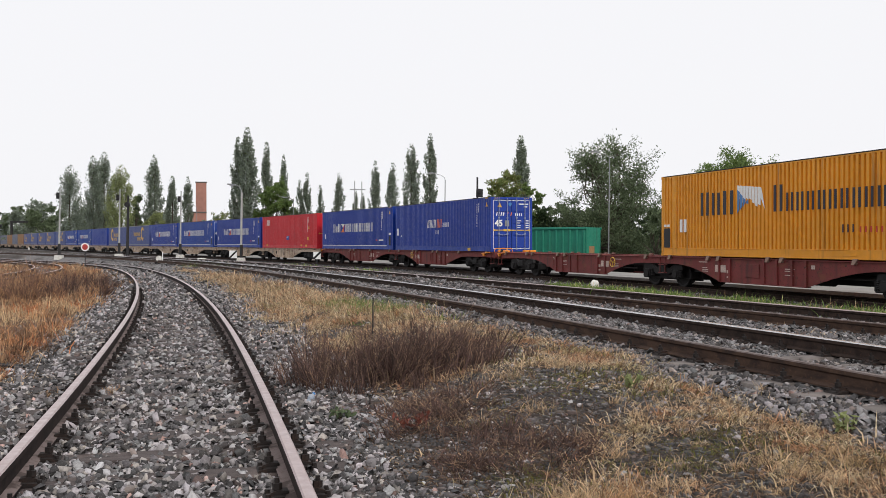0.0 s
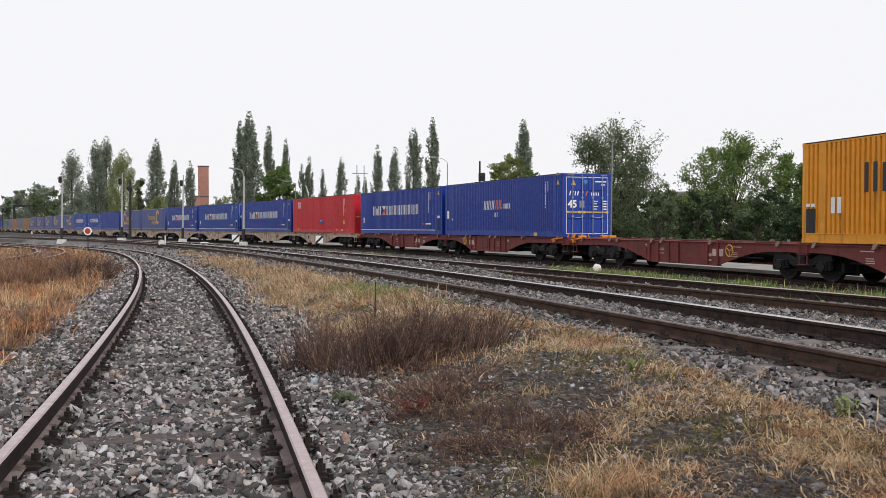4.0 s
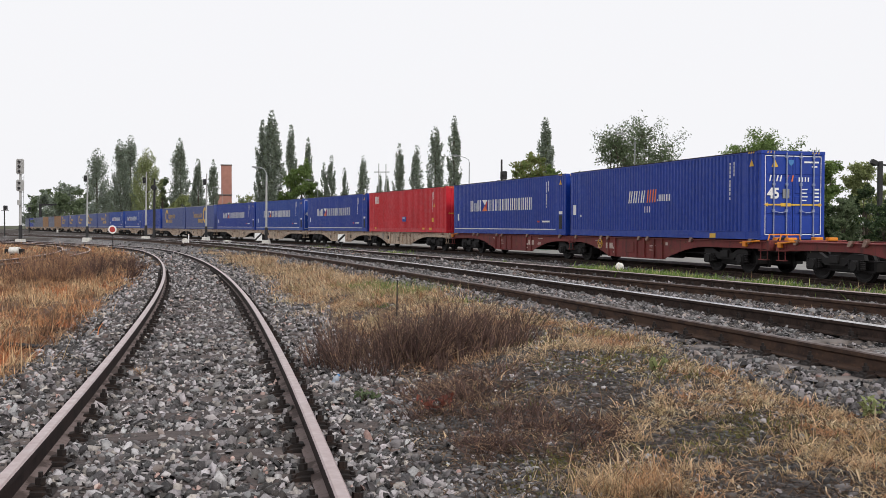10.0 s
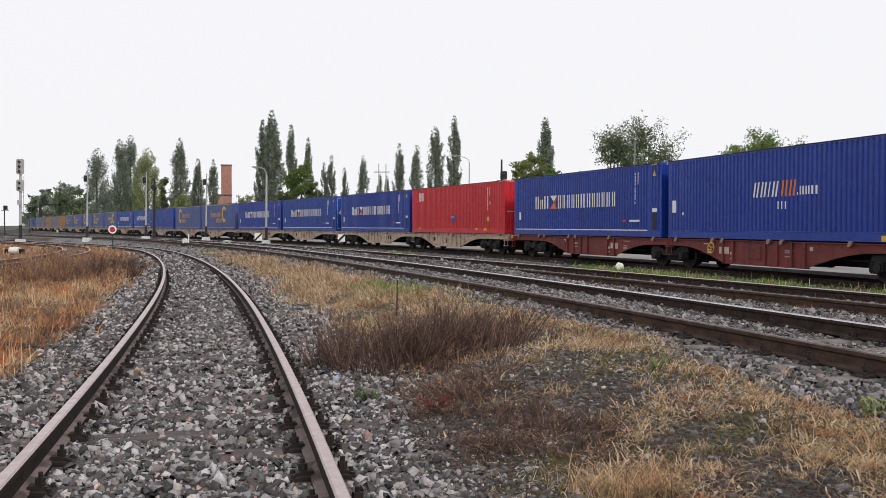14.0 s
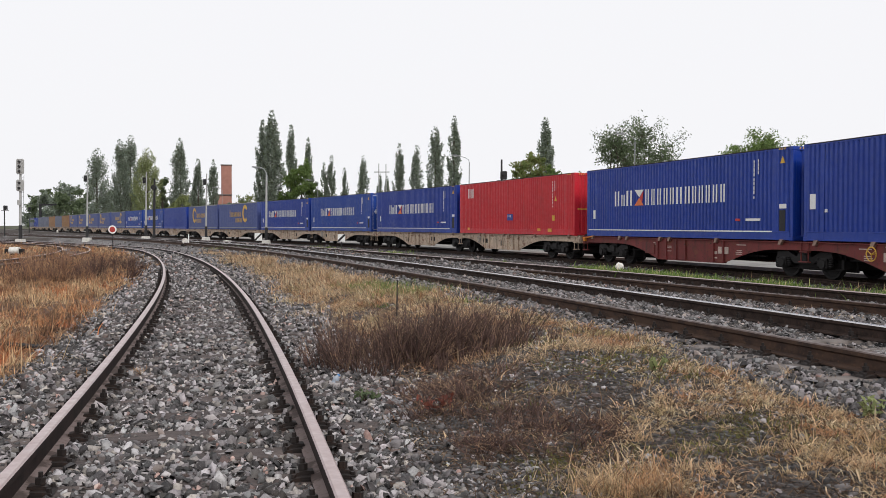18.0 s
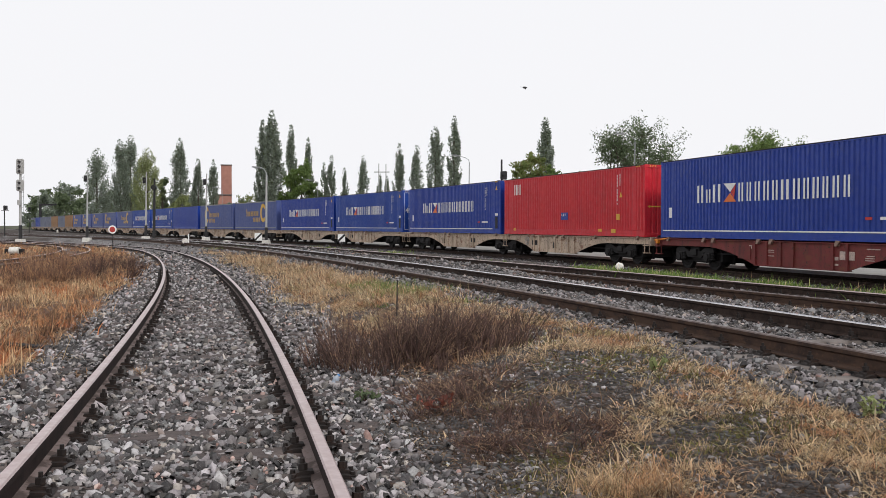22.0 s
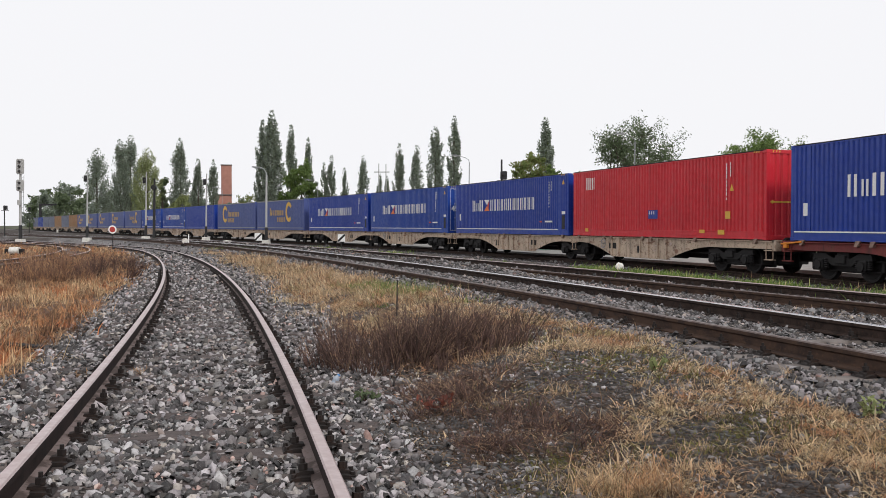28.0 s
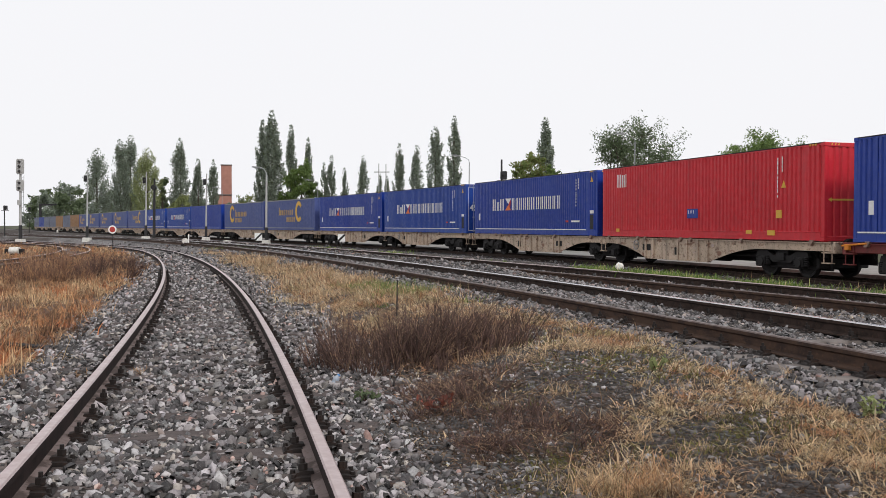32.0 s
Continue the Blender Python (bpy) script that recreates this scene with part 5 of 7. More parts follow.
limit_board(604, 421.5, 58, 0.47)


def point_lever(px, base, d, name, label, kind):
    x, y = spot(px, d)
    z0 = gz(x, y)
    if kind == "disc":
        g = thing(name, pose(x, y, z0, 0, 0, 10), label, "point lever")
        part("base", B().cbox(-0.3, 0.3, -0.14, 0.14, -0.03, 0.1, 0.02), M_DARK, g)
        part("indicator", B().tube((-0.08, -0.06, 0.28), (-0.08, -0.02, 0.28), 0.17, n=20), M_BASEW, g, "white round indicator")
        part("handle", B().tube((0.12, 0, 0.08), (0.13, 0, 0.68), 0.03, n=8), M_WHITE, g)
        part("bracket", B().tube((-0.08, -0.02, 0.05), (-0.08, -0.02, 0.3), 0.025, n=6), M_DARK, g)
    else:
        g = thing(name, pose(x, y, z0, 0, 0, 0), label, "point lever")
        part("weight", B().tube((-0.26, 0, 0.24), (0.26, 0, 0.24), 0.2, n=18), M_BASEW, g, "whitewashed round weight")
        for s in (-1, 1):
            part("end_block", B().cbox(*sorted((s * 0.28, s * 0.5)), -0.16, 0.16, 0.02, 0.34, 0.03), M_DARK, g)
        part("base", B().cbox(-0.5, 0.5, -0.12, 0.12, -0.04, 0.06, 0.01), M_DARK, g)


point_lever(330, 441, 54, "point_lever", "low point lever with a white round indicator", "disc")
point_lever(26, 447, 50, "point_weight", "whitewashed point lever weight with dark ends in the grass", "weight")


def street_lamp(px, top, d, label, arm=1.25, base_white=False, thick=0.045):
    """A bent-arm yard lamp whose arm points left."""
    x, y = spot(px, d)
    z0 = gz(x, y)
    h = height(top, d) - z0
    g = thing("street_lamp", pose(x, y, z0, 0, 0.6, 0), label, "street lamp", "yard lamps")
    part("pole", B().tube((0, 0, -0.05), (0, 0, h - 0.55), thick * 1.3, thick, 10), M_POLE if base_white else M_STEEL, g)
    pts = [(0, 0, h - 0.56), (-0.08, 0, h - 0.3), (-arm * 0.35, 0, h - 0.08), (-arm * 0.8, 0, h + 0.06)]
    part("arm", B().bar(pts, thick * 0.6, 8), M_STEEL, g)
    hd = part("lamp_head", B().prism([(-arm * 0.75, h + 0.0), (-arm * 0.75 - 0.1, h + 0.14), (-arm * 0.75 - 0.75, h + 0.2), (-arm * 0.75 - 0.82, h + 0.1), (-arm * 0.75 - 0.3, h + 0.02)], "y", -0.14, 0.14), M_STEEL, g)
    part("lamp_glass", B().prism([(-arm * 0.75 - 0.2, h + 0.03), (-arm * 0.75 - 0.75, h + 0.1), (-arm * 0.75 - 0.5, h - 0.02)], "y", -0.11, 0.11), M_LENS, hd, "pale lamp glass")
    if base_white:
        part("footing", B().prism([(-0.36, -0.06), (0.36, -0.06), (0.3, 0.4), (-0.3, 0.4)], "y", -0.3, 0.3), M_BASEW, g, "whitewashed footing")
        part("black_band", B().tube((0, 0, 0.35), (0, 0, 1.5), 0.13, n=10), M_POLEB, g, "black painted lower part")
    return g


street_lamp(471, 299, 1.52 * 1627 / 31, "pale yard lamp with bent arm and white footing", 0.6, True, 0.08)
street_lamp(829, 278, 90, "grey steel street lamp with a bent arm behind the train")
street_lamp(1121, 240, 75, "grey steel street lamp in front of leafy trees", 1.1)
for _px, _py, _d in ((562, 320, 142), (393, 333, 173), (342, 341, 193), (234, 352, 239), (187, 357, 267)):
    street_lamp(_px, _py, _d, "distant grey street lamp with a bent arm", 1.3, False, 0.055)


def far_signal(px, top, head_y, d, label):
    x, y = spot(px, d)
    z0 = gz(x, y)
    h = height(top, d) - z0
    zh = height(head_y, d) - z0
    g = thing("signal_post", pose(x, y, z0), label, "signal post")
    part("mast", B().tube((0, 0, -0.05), (0, 0, h), 0.09, 0.06, 8), M_POLEB, g)
    part("signal_head", B().cbox(-0.08, 0.36, -0.2, 0.2, zh - 0.28, zh + 0.28, 0.04).tube((0.14, -0.2, zh + 0.1), (0.14, -0.4, zh + 0.1), 0.1, n=10), M_POLEB, g)
    part("platform", B().cbox(-0.3, 0.5, -0.3, 0.3, zh - 0.4, zh - 0.34, 0.01), M_POLEB, g)


far_signal(887.5, 283, 311, 62, "black signal post rising behind the train")
far_signal(8.5, 364, 368, 120, "thin dark post at the edge of the yard")
far_signal(52, 366, 369, 210, "thin dark signal far along the line")


def brick_tower():
    d = 230.0
    x0, x1 = spot(392, d)[0], spot(411, d)[0]
    z0 = -0.7
    g = thing("brick_tower", pose((x0 + x1) / 2, d, z0, 0, 0, 12), "tall pink brick tower slab with a low annex", "tower")
    w = (x1 - x0) / 2 * 0.94
    h = height(294, d) - z0
    part("tower_wall", B().cbox(-w, w, -1.2, 1.2, 0, h, 0.05), M_BRICK, g)
    part("coping", B().cbox(-w - 0.12, w + 0.12, -1.3, 1.3, h, h + 0.25, 0.04), M_ROOF, g)
    part("annex", B().cbox(-w - 1.5, w - 0.05, -2.6, -1.25, 0, height(347, d) - z0, 0.05), M_BRICK, g)
    part("annex_roof", B().cbox(-w - 1.65, w + 0.1, -2.75, -1.2, height(347, d) - z0, height(345, d) - z0, 0.04), M_ROOF, g)


brick_tower()


def gantry():
    d = 290.0
    xa, xb = spot(72, d)[0], spot(152, d)[0]
    zt = height(361, d)
    z0 = -0.7
    g = thing("gantry", pose(0, d, z0), "dark steel gantry spanning the far tracks", "gantry")
    for x in (xa, xb):
        part("leg", B().cbox(x - 0.3, x + 0.3, -0.3, 0.3, 0, zt - z0, 0.05), M_POLEB, g)
    part("beam", B().cbox(xa - 0.3, xb + 0.3, -0.35, 0.35, zt - z0 - 0.55, zt - z0, 0.05), M_POLEB, g)
    for k in range(4):
        x = xa + (xb - xa) * (k + 0.7) / 4.4
        part("gantry_lamp", B().cbox(x - 0.3, x + 0.3, -0.6, -0.3, zt - z0 - 0.9, zt - z0 - 0.62, 0.04), M_LENS, g)


gantry()


def skip():
    d = 60.0
    x, y = spot(1030, d)
    g = thing("skip_container", pose(x, y, -0.62, 0, 0, -35), "teal open-top steel skip with ribbed rusty sides", "skip")
    L2, W2, H2 = 2.55, 1.1, 2.75
    for sy in (-1, 1):
        sd = part("side_wall", B().box(-L2, L2, *sorted((sy * W2, sy * (W2 - 0.03))), 0.15, H2), M_TEAL, g)
        for k in range(11):
            xx = -L2 + 0.15 + k * (2 * L2 - 0.3) / 10
            part("rib", B().cbox(xx - 0.06, xx + 0.06, *sorted((sy * W2, sy * (W2 + 0.09))), 0.2, H2 - 0.1, 0.015), M_TEAL, sd)
    for sx in (-1, 1):
        part("end_wall", B().box(*sorted((sx * L2, sx * (L2 - 0.03))), -W2, W2, 0.15, H2 + 0.05), M_TEAL, g)
    part("rim", B().cbox(-L2 - 0.05, L2 + 0.05, -W2 - 0.1, -W2 + 0.04, H2 - 0.08, H2 + 0.06, 0.02).cbox(-L2 - 0.05, L2 + 0.05, W2 - 0.04, W2 + 0.1, H2 - 0.08, H2 + 0.06, 0.02), M_TEAL, g)
    part("floor_plate", B().box(-L2, L2, -W2, W2, 0.1, 0.18), M_TEAL, g)
    part("rust_panel", B().cbox(L2 + 0.001, L2 + 0.03, -0.7, 0.1, 0.7, 1.6, 0.01), M_RUSTC, g, "rust-orange panel")
    for sx in (-1, 1):
        part("skid", B().cbox(sx * 1.6 - 0.1, sx * 1.6 + 0.1, -W2, W2, 0.0, 0.12, 0.02), M_DARK, g)


skip()


def shed():
    d = 112.0
    x0, x1 = spot(1238, d)[0], spot(1318, d)[0]
    z0 = -0.6
    zr = height(347, d) - z0
    g = thing("shed", pose((x0 + x1) / 2, d, z0, 0, 0, -12), "low grey shed with a pale sheet roof behind trees", "shed")
    w = (x1 - x0) / 2
    part("shed_wall", B().box(-w, w, 0, 5, 0, zr), simple("grey_render", (120, 122, 116), 0.9, 0, 4), g)
    part("shed_roof", B().prism([(-0.4, zr - 0.05), (5.4, zr - 0.05), (5.4, zr + 0.15), (2.5, zr + 0.85), (-0.4, zr + 0.15)], "x", -w - 0.3, w + 0.3), M_ROOF, g)


shed()


def road_strip():
    s = np.arange(2, 330, 3.0)
    p, w = TRAIN.at(s), TRAIN.way(s)
    right = np.stack([w[:, 1], -w[:, 0]], -1)
    b = B()
    for a, z in ((2.3, -0.56), (2.3, -0.40), (9.0, -0.40), (9.0, -0.56)):
        b.v += [(float(c[0]), float(c[1]), z) for c in p + right * a]
    n = len(s)
    for i in range(n - 1):
        for k in range(3):
            b.f.append((k * n + i, (k + 1) * n + i, (k + 1) * n + i + 1, k * n + i + 1))
            b.mi.append(0)
    single("road", b, M_ROAD, pose(0, 0, 0), "grey concrete loading road beside the train", "road", kind="structure")


road_strip()

# pale stones and slabs that mark the clearance between the tracks


def marker_stone(px, py, h, w, tall, label, hole=False):
    d = h * 1627 / (py - 399)
    for _ in range(8):
        x, y = spot(px, d)
        d = 0.5 * d + 0.5 * (1.2 - gz(x, y) - 0.03) * 1627 / (py - 399)
    x, y = spot(px, d)
    rng = random.Random(px)
    bm = bmesh.new()
    bmesh.ops.create_icosphere(bm, subdivisions=3, radius=1.0)
    for v in bm.verts:
        k = 1 + 0.22 * noise.noise(v.co * 1.6 + Vector((px, 0, 0)))
        v.co = Vector((v.co.x * w / 2 * k, v.co.y * w / 2.6 * k, max(v.co.z, -0.5) * tall * 0.7 * k + tall * 0.3))
    me = bpy.data.meshes.new("marker_stone")
    bm.to_mesh(me)
    bm.free()
    me.materials.append(M_BASEW)
    ob = new("marker_stone", me)
    ob.matrix_basis = pose(x, y, gz(x, y) + 0.02, 0, 0, rng.uniform(-20, 20))
    return tagged(ob, label, "stone", "whitewashed stones along the tracks")


marker_stone(1096, 477, 1.22, 0.25, 0.2, "whitewashed boulder among green weeds by the rail")
marker_stone(850, 467, 1.12, 0.42, 0.09, "flat whitewashed stone slab on the ballast")
marker_stone(633, 447, 1.15, 0.34, 0.12, "whitewashed stone on ballast between the tracks")
marker_stone(574, 444, 1.15, 0.4, 0.08, "flat whitewashed stone on the ballast")
marker_stone(402, 428, 1.3, 0.7, 0.12, "flat whitewashed stone beside the track")
marker_stone(102, 412, 1.5, 0.5, 0.7, "whitewashed stone post beside the far tracks")
marker_stone(700, 437, 1.55, 0.2, 0.25, "whitewashed stone beside the train track")


def floodlight_mast():
    d = 70.0
    x, y = spot(1556, d)
    z0 = gz(x, y)
    h = height(286, d) - z0
    g = thing("floodlight_mast", pose(x, y, z0), "dark mast with two box floodlights above shrubs", "floodlight")
    part("mast", B().cbox(-0.16, 0.16, -0.16, 0.16, -0.05, h, 0.03), M_POLEB, g)
    part("crossarm", B().cbox(-0.6, 0.9, -0.06, 0.06, h - 0.35, h - 0.22, 0.02), M_POLEB, g)
    for dx, tilt in ((-0.55, 25), (0.8, -20)):
        f = part("floodlight", B().cbox(-0.22, 0.22, -0.2, 0.2, -0.18, 0.2, 0.04), M_POLEB, g)
        f.matrix_basis = pose(dx, -0.1, h - 0.1, 0, tilt, 0)


floodlight_mast()


def utility_frame():
    d = 168.0
    x, y = spot(676, d)
    z0 = -0.7
    g = thing("utility_frame", pose(x, y, z0), "thin twin utility poles with a crossbar among poplars", "utility pole")
    for px, top in ((-0.55, 290), (0.75, 291)):
        part("pole", B().tube((px, 0, 0), (px, 0, height(top, d) - z0), 0.12, 0.08, 8), M_POLE, g)
    zc = height(305, d) - z0
    part("crossbar", B().cbox(-1.4, 1.4, -0.08, 0.08, zc - 0.09, zc + 0.09, 0.02), M_POLE, g)


utility_frame()
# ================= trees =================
# Both poplar leaf colours are lightened to stand in for distance haze.
M_POPLAR = Mat("haze_paled_poplar_leaves", lin(148, 158, 142), 0.75).random_value(0.55, 1.35, True).island_mix(lin(92, 104, 62), 0.86, 0.95).leaf(0.52).done()
M_POPLAR2 = Mat("yellowing_poplar_leaves", lin(146, 154, 104), 0.75).random_value(0.6, 1.3, True).leaf(0.42).done()
M_LEAF = Mat("broad_green_leaves", lin(112, 134, 74), 0.65).random_value(0.5, 1.4, True).island_mix(lin(118, 132, 66), 0.85, 0.97).leaf(0.42).done()
M_LEAFD = Mat("dark_green_leaves", lin(112, 126, 94), 0.65).random_value(0.5, 1.35, True).leaf(0.52).done()
M_LEAFR = Mat("reddening_leaves", lin(150, 146, 88), 0.7).random_value(0.55, 1.3, True).island_mix(lin(122, 138, 78), 0.3, 0.45).leaf(0.42).done()
M_HEDGE = Mat("dark_hedge_leaves", lin(62, 82, 50), 0.6).random_value(0.45, 1.4, True).island_mix(lin(116, 128, 78), 0.88, 0.97).leaf(0.25).done()
M_BARK = simple("grey_brown_bark", (82, 72, 64), 0.9, 0, 6, 0.35)
M_TWIG = Mat("dead_brown_twig", lin(94, 71, 64), 0.85).random_value(0.3, 1.55, True).island_mix(lin(166, 134, 108), 0.86, 0.94).done()
M_TWIGR = Mat("tan_brown_twig", lin(142, 106, 86), 0.85).random_value(0.4, 1.4, True).island_mix(lin(190, 150, 110), 0.7, 0.9).done()
M_TWIGP = Mat("pale_dry_stem", lin(150, 122, 98), 0.85).random_value(0.4, 1.3, True).island_mix(lin(84, 62, 54), 0.4, 0.6).done()


def leaf_quads(cent, size, rng, droop=0.3):
    """Small folded leaves at the given places, turned every way."""
    n = len(cent)
    a = rng.normal(size=(n, 3))
    a[:, 2] *= 1 - droop
    a /= np.linalg.norm(a, axis=1, keepdims=True)
    r = rng.normal(size=(n, 3))
    u = np.cross(a, r)
    u /= np.linalg.norm(u, axis=1, keepdims=True)
    v = np.cross(a, u)
    s = (size * rng.uniform(0.6, 1.35, n))[:, None]
    v4 = np.stack([cent - u * s, cent - v * s * 0.42 + a * s * 0.12, cent + u * s * 1.05, cent + v * s * 0.42 + a * s * 0.12], 1)
    return v4.reshape(-1, 3), np.arange(n * 4).reshape(-1, 4)


def tube_chain(b, pts, r0, r1, n=7):
    k = len(pts) - 1
    for i in range(k):
        b.tube(pts[i], pts[i + 1], r0 + (r1 - r0) * i / k, r0 + (r1 - r0) * (i + 1) / k, n, caps=False)


def poplar(h, w, seed, mat, label, place, fork=1, thin=1.0, name="poplar_tree"):
    """A columnar poplar: trunk, steep limbs, and plumes of small leaves with gaps between them."""
    rng = np.random.RandomState(seed)
    g = thing(name, pose(*place, 0, 0, rng.uniform(0, 360)), label, "tree", "row of poplars")
    b = B()
    tube_chain(b, [(0, 0, -0.1), (0.05, 0, h * 0.3), (0.0, 0.1, h * 0.65), (0, 0, h * 0.92)], 0.014 * h, 0.003 * h)
    cents = []

    def wide(t):
        return np.sin(np.pi * np.clip(t, 0.0, 1.0) ** 0.8) ** 0.62
    n_pl = int(62 * thin)
    for k in range(n_pl):
        z0 = h * (0.03 + 0.76 * (k + rng.rand()) / n_pl)
        ln = h * rng.uniform(0.1, 0.2)
        t1 = (z0 + ln) / h
        a = rng.uniform(0, 6.28)
        rr = w / 2 * wide(min(0.985, t1)) * rng.uniform(0.45, 1.0)
        base = np.array([rr * 0.45 * math.cos(a), rr * 0.45 * math.sin(a), z0])
        tip = np.array([rr * math.cos(a), rr * math.sin(a), z0 + ln])
        b.tube(base, tip, 0.002 * h, 0.0008 * h, 4, caps=False)
        m = 108
        q = rng.beta(1.5, 1.5, m)[:, None]
        c = base + (tip - base) * q * 1.06
        wd = w * 0.075 * np.sin(np.clip(q * 0.85 + 0.1, 0, 1) * np.pi) ** 0.6 * rng.uniform(0.7, 1.2)
        cents.append(c + np.clip(rng.normal(size=(m, 3)), -2, 2) * wd * (1, 1, 1.4) * 0.7)
    for f in range(fork):
        off = (rng.uniform(-0.2, 0.2) * w, rng.uniform(-0.1, 0.1) * w) if f else (0, 0)
        m = int(620 / (1 + 0.5 * f) * thin)
        top = h * (1.0 if f == 0 else rng.uniform(0.84, 0.94))
        t = rng.uniform(0.12, 1.0, m)
        rad = w * 0.4 * wide(t * 0.985) * np.sqrt(rng.rand(m)) + 0.05
        a = rng.uniform(0, 6.28, m)
        cents.append(np.stack([off[0] * t + rad * np.cos(a), off[1] * t + rad * np.sin(a), t * top], -1))
    c = np.vstack(cents)
    v, q = leaf_quads(c, 0.008 * h + 0.045, rng, 0.1)
    part("trunk", b, M_BARK, g)
    part("crown", raw_mesh("crown", v, q, mat, 4), None, g)
    return g


def broad_tree(h, w, seed, mat, label, place, leaf=0.11, blobs=26, per=420, low=0.12, name="broadleaf_tree", cat="tree", grp=""):
    """A spreading tree: forked trunk, limbs that end in sprays of leaves."""
    rng = np.random.RandomState(seed)
    g = thing(name, pose(*place), label, cat, grp)
    b = B()
    tube_chain(b, [(0, 0, -0.1), (0.1, 0.05, h * 0.16), (0.0, 0.1, h * 0.34)], 0.02 * h, 0.013 * h)
    cents = []
    for k in range(blobs):
        a = rng.uniform(0, 6.28)
        t = low + (1 - low) * (k + 0.5) / blobs
        prof = math.sqrt(max(0.06, 1 - ((t - 0.45) / 0.6) ** 2))
        rr = w / 2 * prof * rng.uniform(0.3, 0.86)
        c = np.array([rr * math.cos(a), rr * math.sin(a), h * t * 0.93])
        st = np.array([0, 0.05, h * min(0.34, 0.1 + t * 0.25)])
        mid = (st + c) / 2 + rng.normal(size=3) * 0.05 * w + (0, 0, 0.04 * h)
        tube_chain(b, [tuple(st), tuple(mid), tuple(c)], 0.007 * h, 0.002 * h, 5)
        sz = w * rng.uniform(0.10, 0.17)
        for j in range(5):
            dv = rng.normal(size=3)
            dv /= np.linalg.norm(dv)
            dv[2] = dv[2] * 0.7 + 0.25
            tip = c + dv * sz * rng.uniform(0.9, 1.6)
            b.tube(tuple(c), tuple(tip), 0.0022 * h, 0.0008 * h, 4, caps=False)
            m = per // 6
            q = rng.rand(m)[:, None] ** 0.8
            cents.append(c + (tip - c) * (0.25 + 0.85 * q) + np.clip(rng.normal(size=(m, 3)), -1.8, 1.8) * sz * 0.17)
        m = per // 4
        cents.append(c + np.clip(rng.normal(size=(m, 3)), -1.5, 1.5) * sz * (0.55, 0.55, 0.45))
    c = np.vstack(cents)
    c = c[c[:, 2] > 0.05]
    v, q = leaf_quads(c, leaf, rng)
    part("trunk", b, M_BARK, g)
    part("crown", raw_mesh("crown", v, q, mat, 4), None, g)
    return g


ROW = [  # direction, top, width across, depth, leaf, forks, fullness
    (173, 263, 46, 205, 0, 2, 1.3), (214, 247, 34, 190, 0, 1, 1.2), (233, 240, 36, 195, 0, 2, 1.2), (262, 262, 44, 180, 1, 3, 1.3),
    (320, 245, 32, 185, 0, 1, 1.1), (351, 281, 20, 190, 0, 1, 1.0), (378, 283, 20, 188, 0, 1, 1.0), (482, 196, 34, 150, 0, 2, 1.3), (466, 214, 26, 152, 0, 1, 1.2),
    (516, 222, 22, 158, 0, 1, 0.8), (546, 244, 18, 162, 0, 1, 0.7), (587, 275, 18, 168, 0, 1, 0.7), (574, 288, 14, 168, 0, 1, 0.6), (610, 296, 14, 176, 0, 1, 0.7),
    (643, 276, 22, 166, 0, 1, 0.8), (672, 308, 14, 172, 0, 1, 0.6), (685, 312, 12, 172, 0, 1, 0.6), (707, 254, 20, 160, 0, 1, 0.8), (738, 258, 26, 160, 0, 2, 0.8),
    (770, 223, 32, 148, 0, 2, 0.9), (804, 206, 26, 142, 0, 1, 0.85), (965, 208, 34, 120, 0, 2, 1.2)]
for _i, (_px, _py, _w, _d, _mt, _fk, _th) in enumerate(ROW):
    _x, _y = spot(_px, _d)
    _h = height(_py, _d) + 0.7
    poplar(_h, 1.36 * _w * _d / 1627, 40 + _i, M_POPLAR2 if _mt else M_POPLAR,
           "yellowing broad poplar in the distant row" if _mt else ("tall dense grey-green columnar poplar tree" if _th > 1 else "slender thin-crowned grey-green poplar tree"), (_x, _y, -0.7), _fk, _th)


def bushy(px, top, wpx, d, seed, mat, label, leaf=0.12, blobs=26, per=420, low=0.12, name="broadleaf_tree"):
    x, y = spot(px, d)
    z0 = -0.6
    return broad_tree(height(top, d) - z0, wpx * d / 1627, seed, mat, label, (x, y, z0), leaf, blobs, per, low, name)


bushy(1120, 226, 190, 84, 3, M_LEAFD, "broad loose-crowned green tree behind the train", 0.11, 60, 520, 0.05)
bushy(1338, 240, 196, 66, 5, M_LEAF, "bright green spreading tree behind the empty wagon", 0.1, 42, 520, 0.06)
bushy(1445, 272, 110, 68, 6, M_LEAF, "green spreading tree with drooping outer sprays", 0.12, 24, 520, 0.08)
bushy(1532, 288, 110, 74, 7, M_POPLAR2, "pale yellow-green tree at the edge of the yard", 0.14, 22, 480, 0.1)
bushy(945, 268, 100, 96, 8, M_LEAFR, "loose tree with some reddening leaves", 0.14, 22, 420, 0.2)
bushy(985, 290, 60, 92, 9, M_LEAF, "small green tree behind the blue container", 0.13, 16, 380, 0.1)
bushy(532, 286, 76, 150, 10, M_LEAF, "round green tree among the poplars", 0.19, 30, 460, 0.08)
bushy(552, 312, 40, 150, 11, M_LEAFD, "dark green tree among the poplars", 0.24, 14, 280, 0.1)
bushy(440, 345, 60, 150, 12, M_LEAFR, "thin brownish shrub at the foot of the poplars", 0.14, 14, 160, 0.1)
bushy(318, 345, 50, 170, 13, M_POPLAR2, "yellowish shrub at the foot of the poplars", 0.24, 14, 300, 0.1, "shrub")
bushy(288, 308, 34, 185, 14, M_LEAFD, "dark loose tree beside the poplars", 0.26, 12, 240, 0.3)
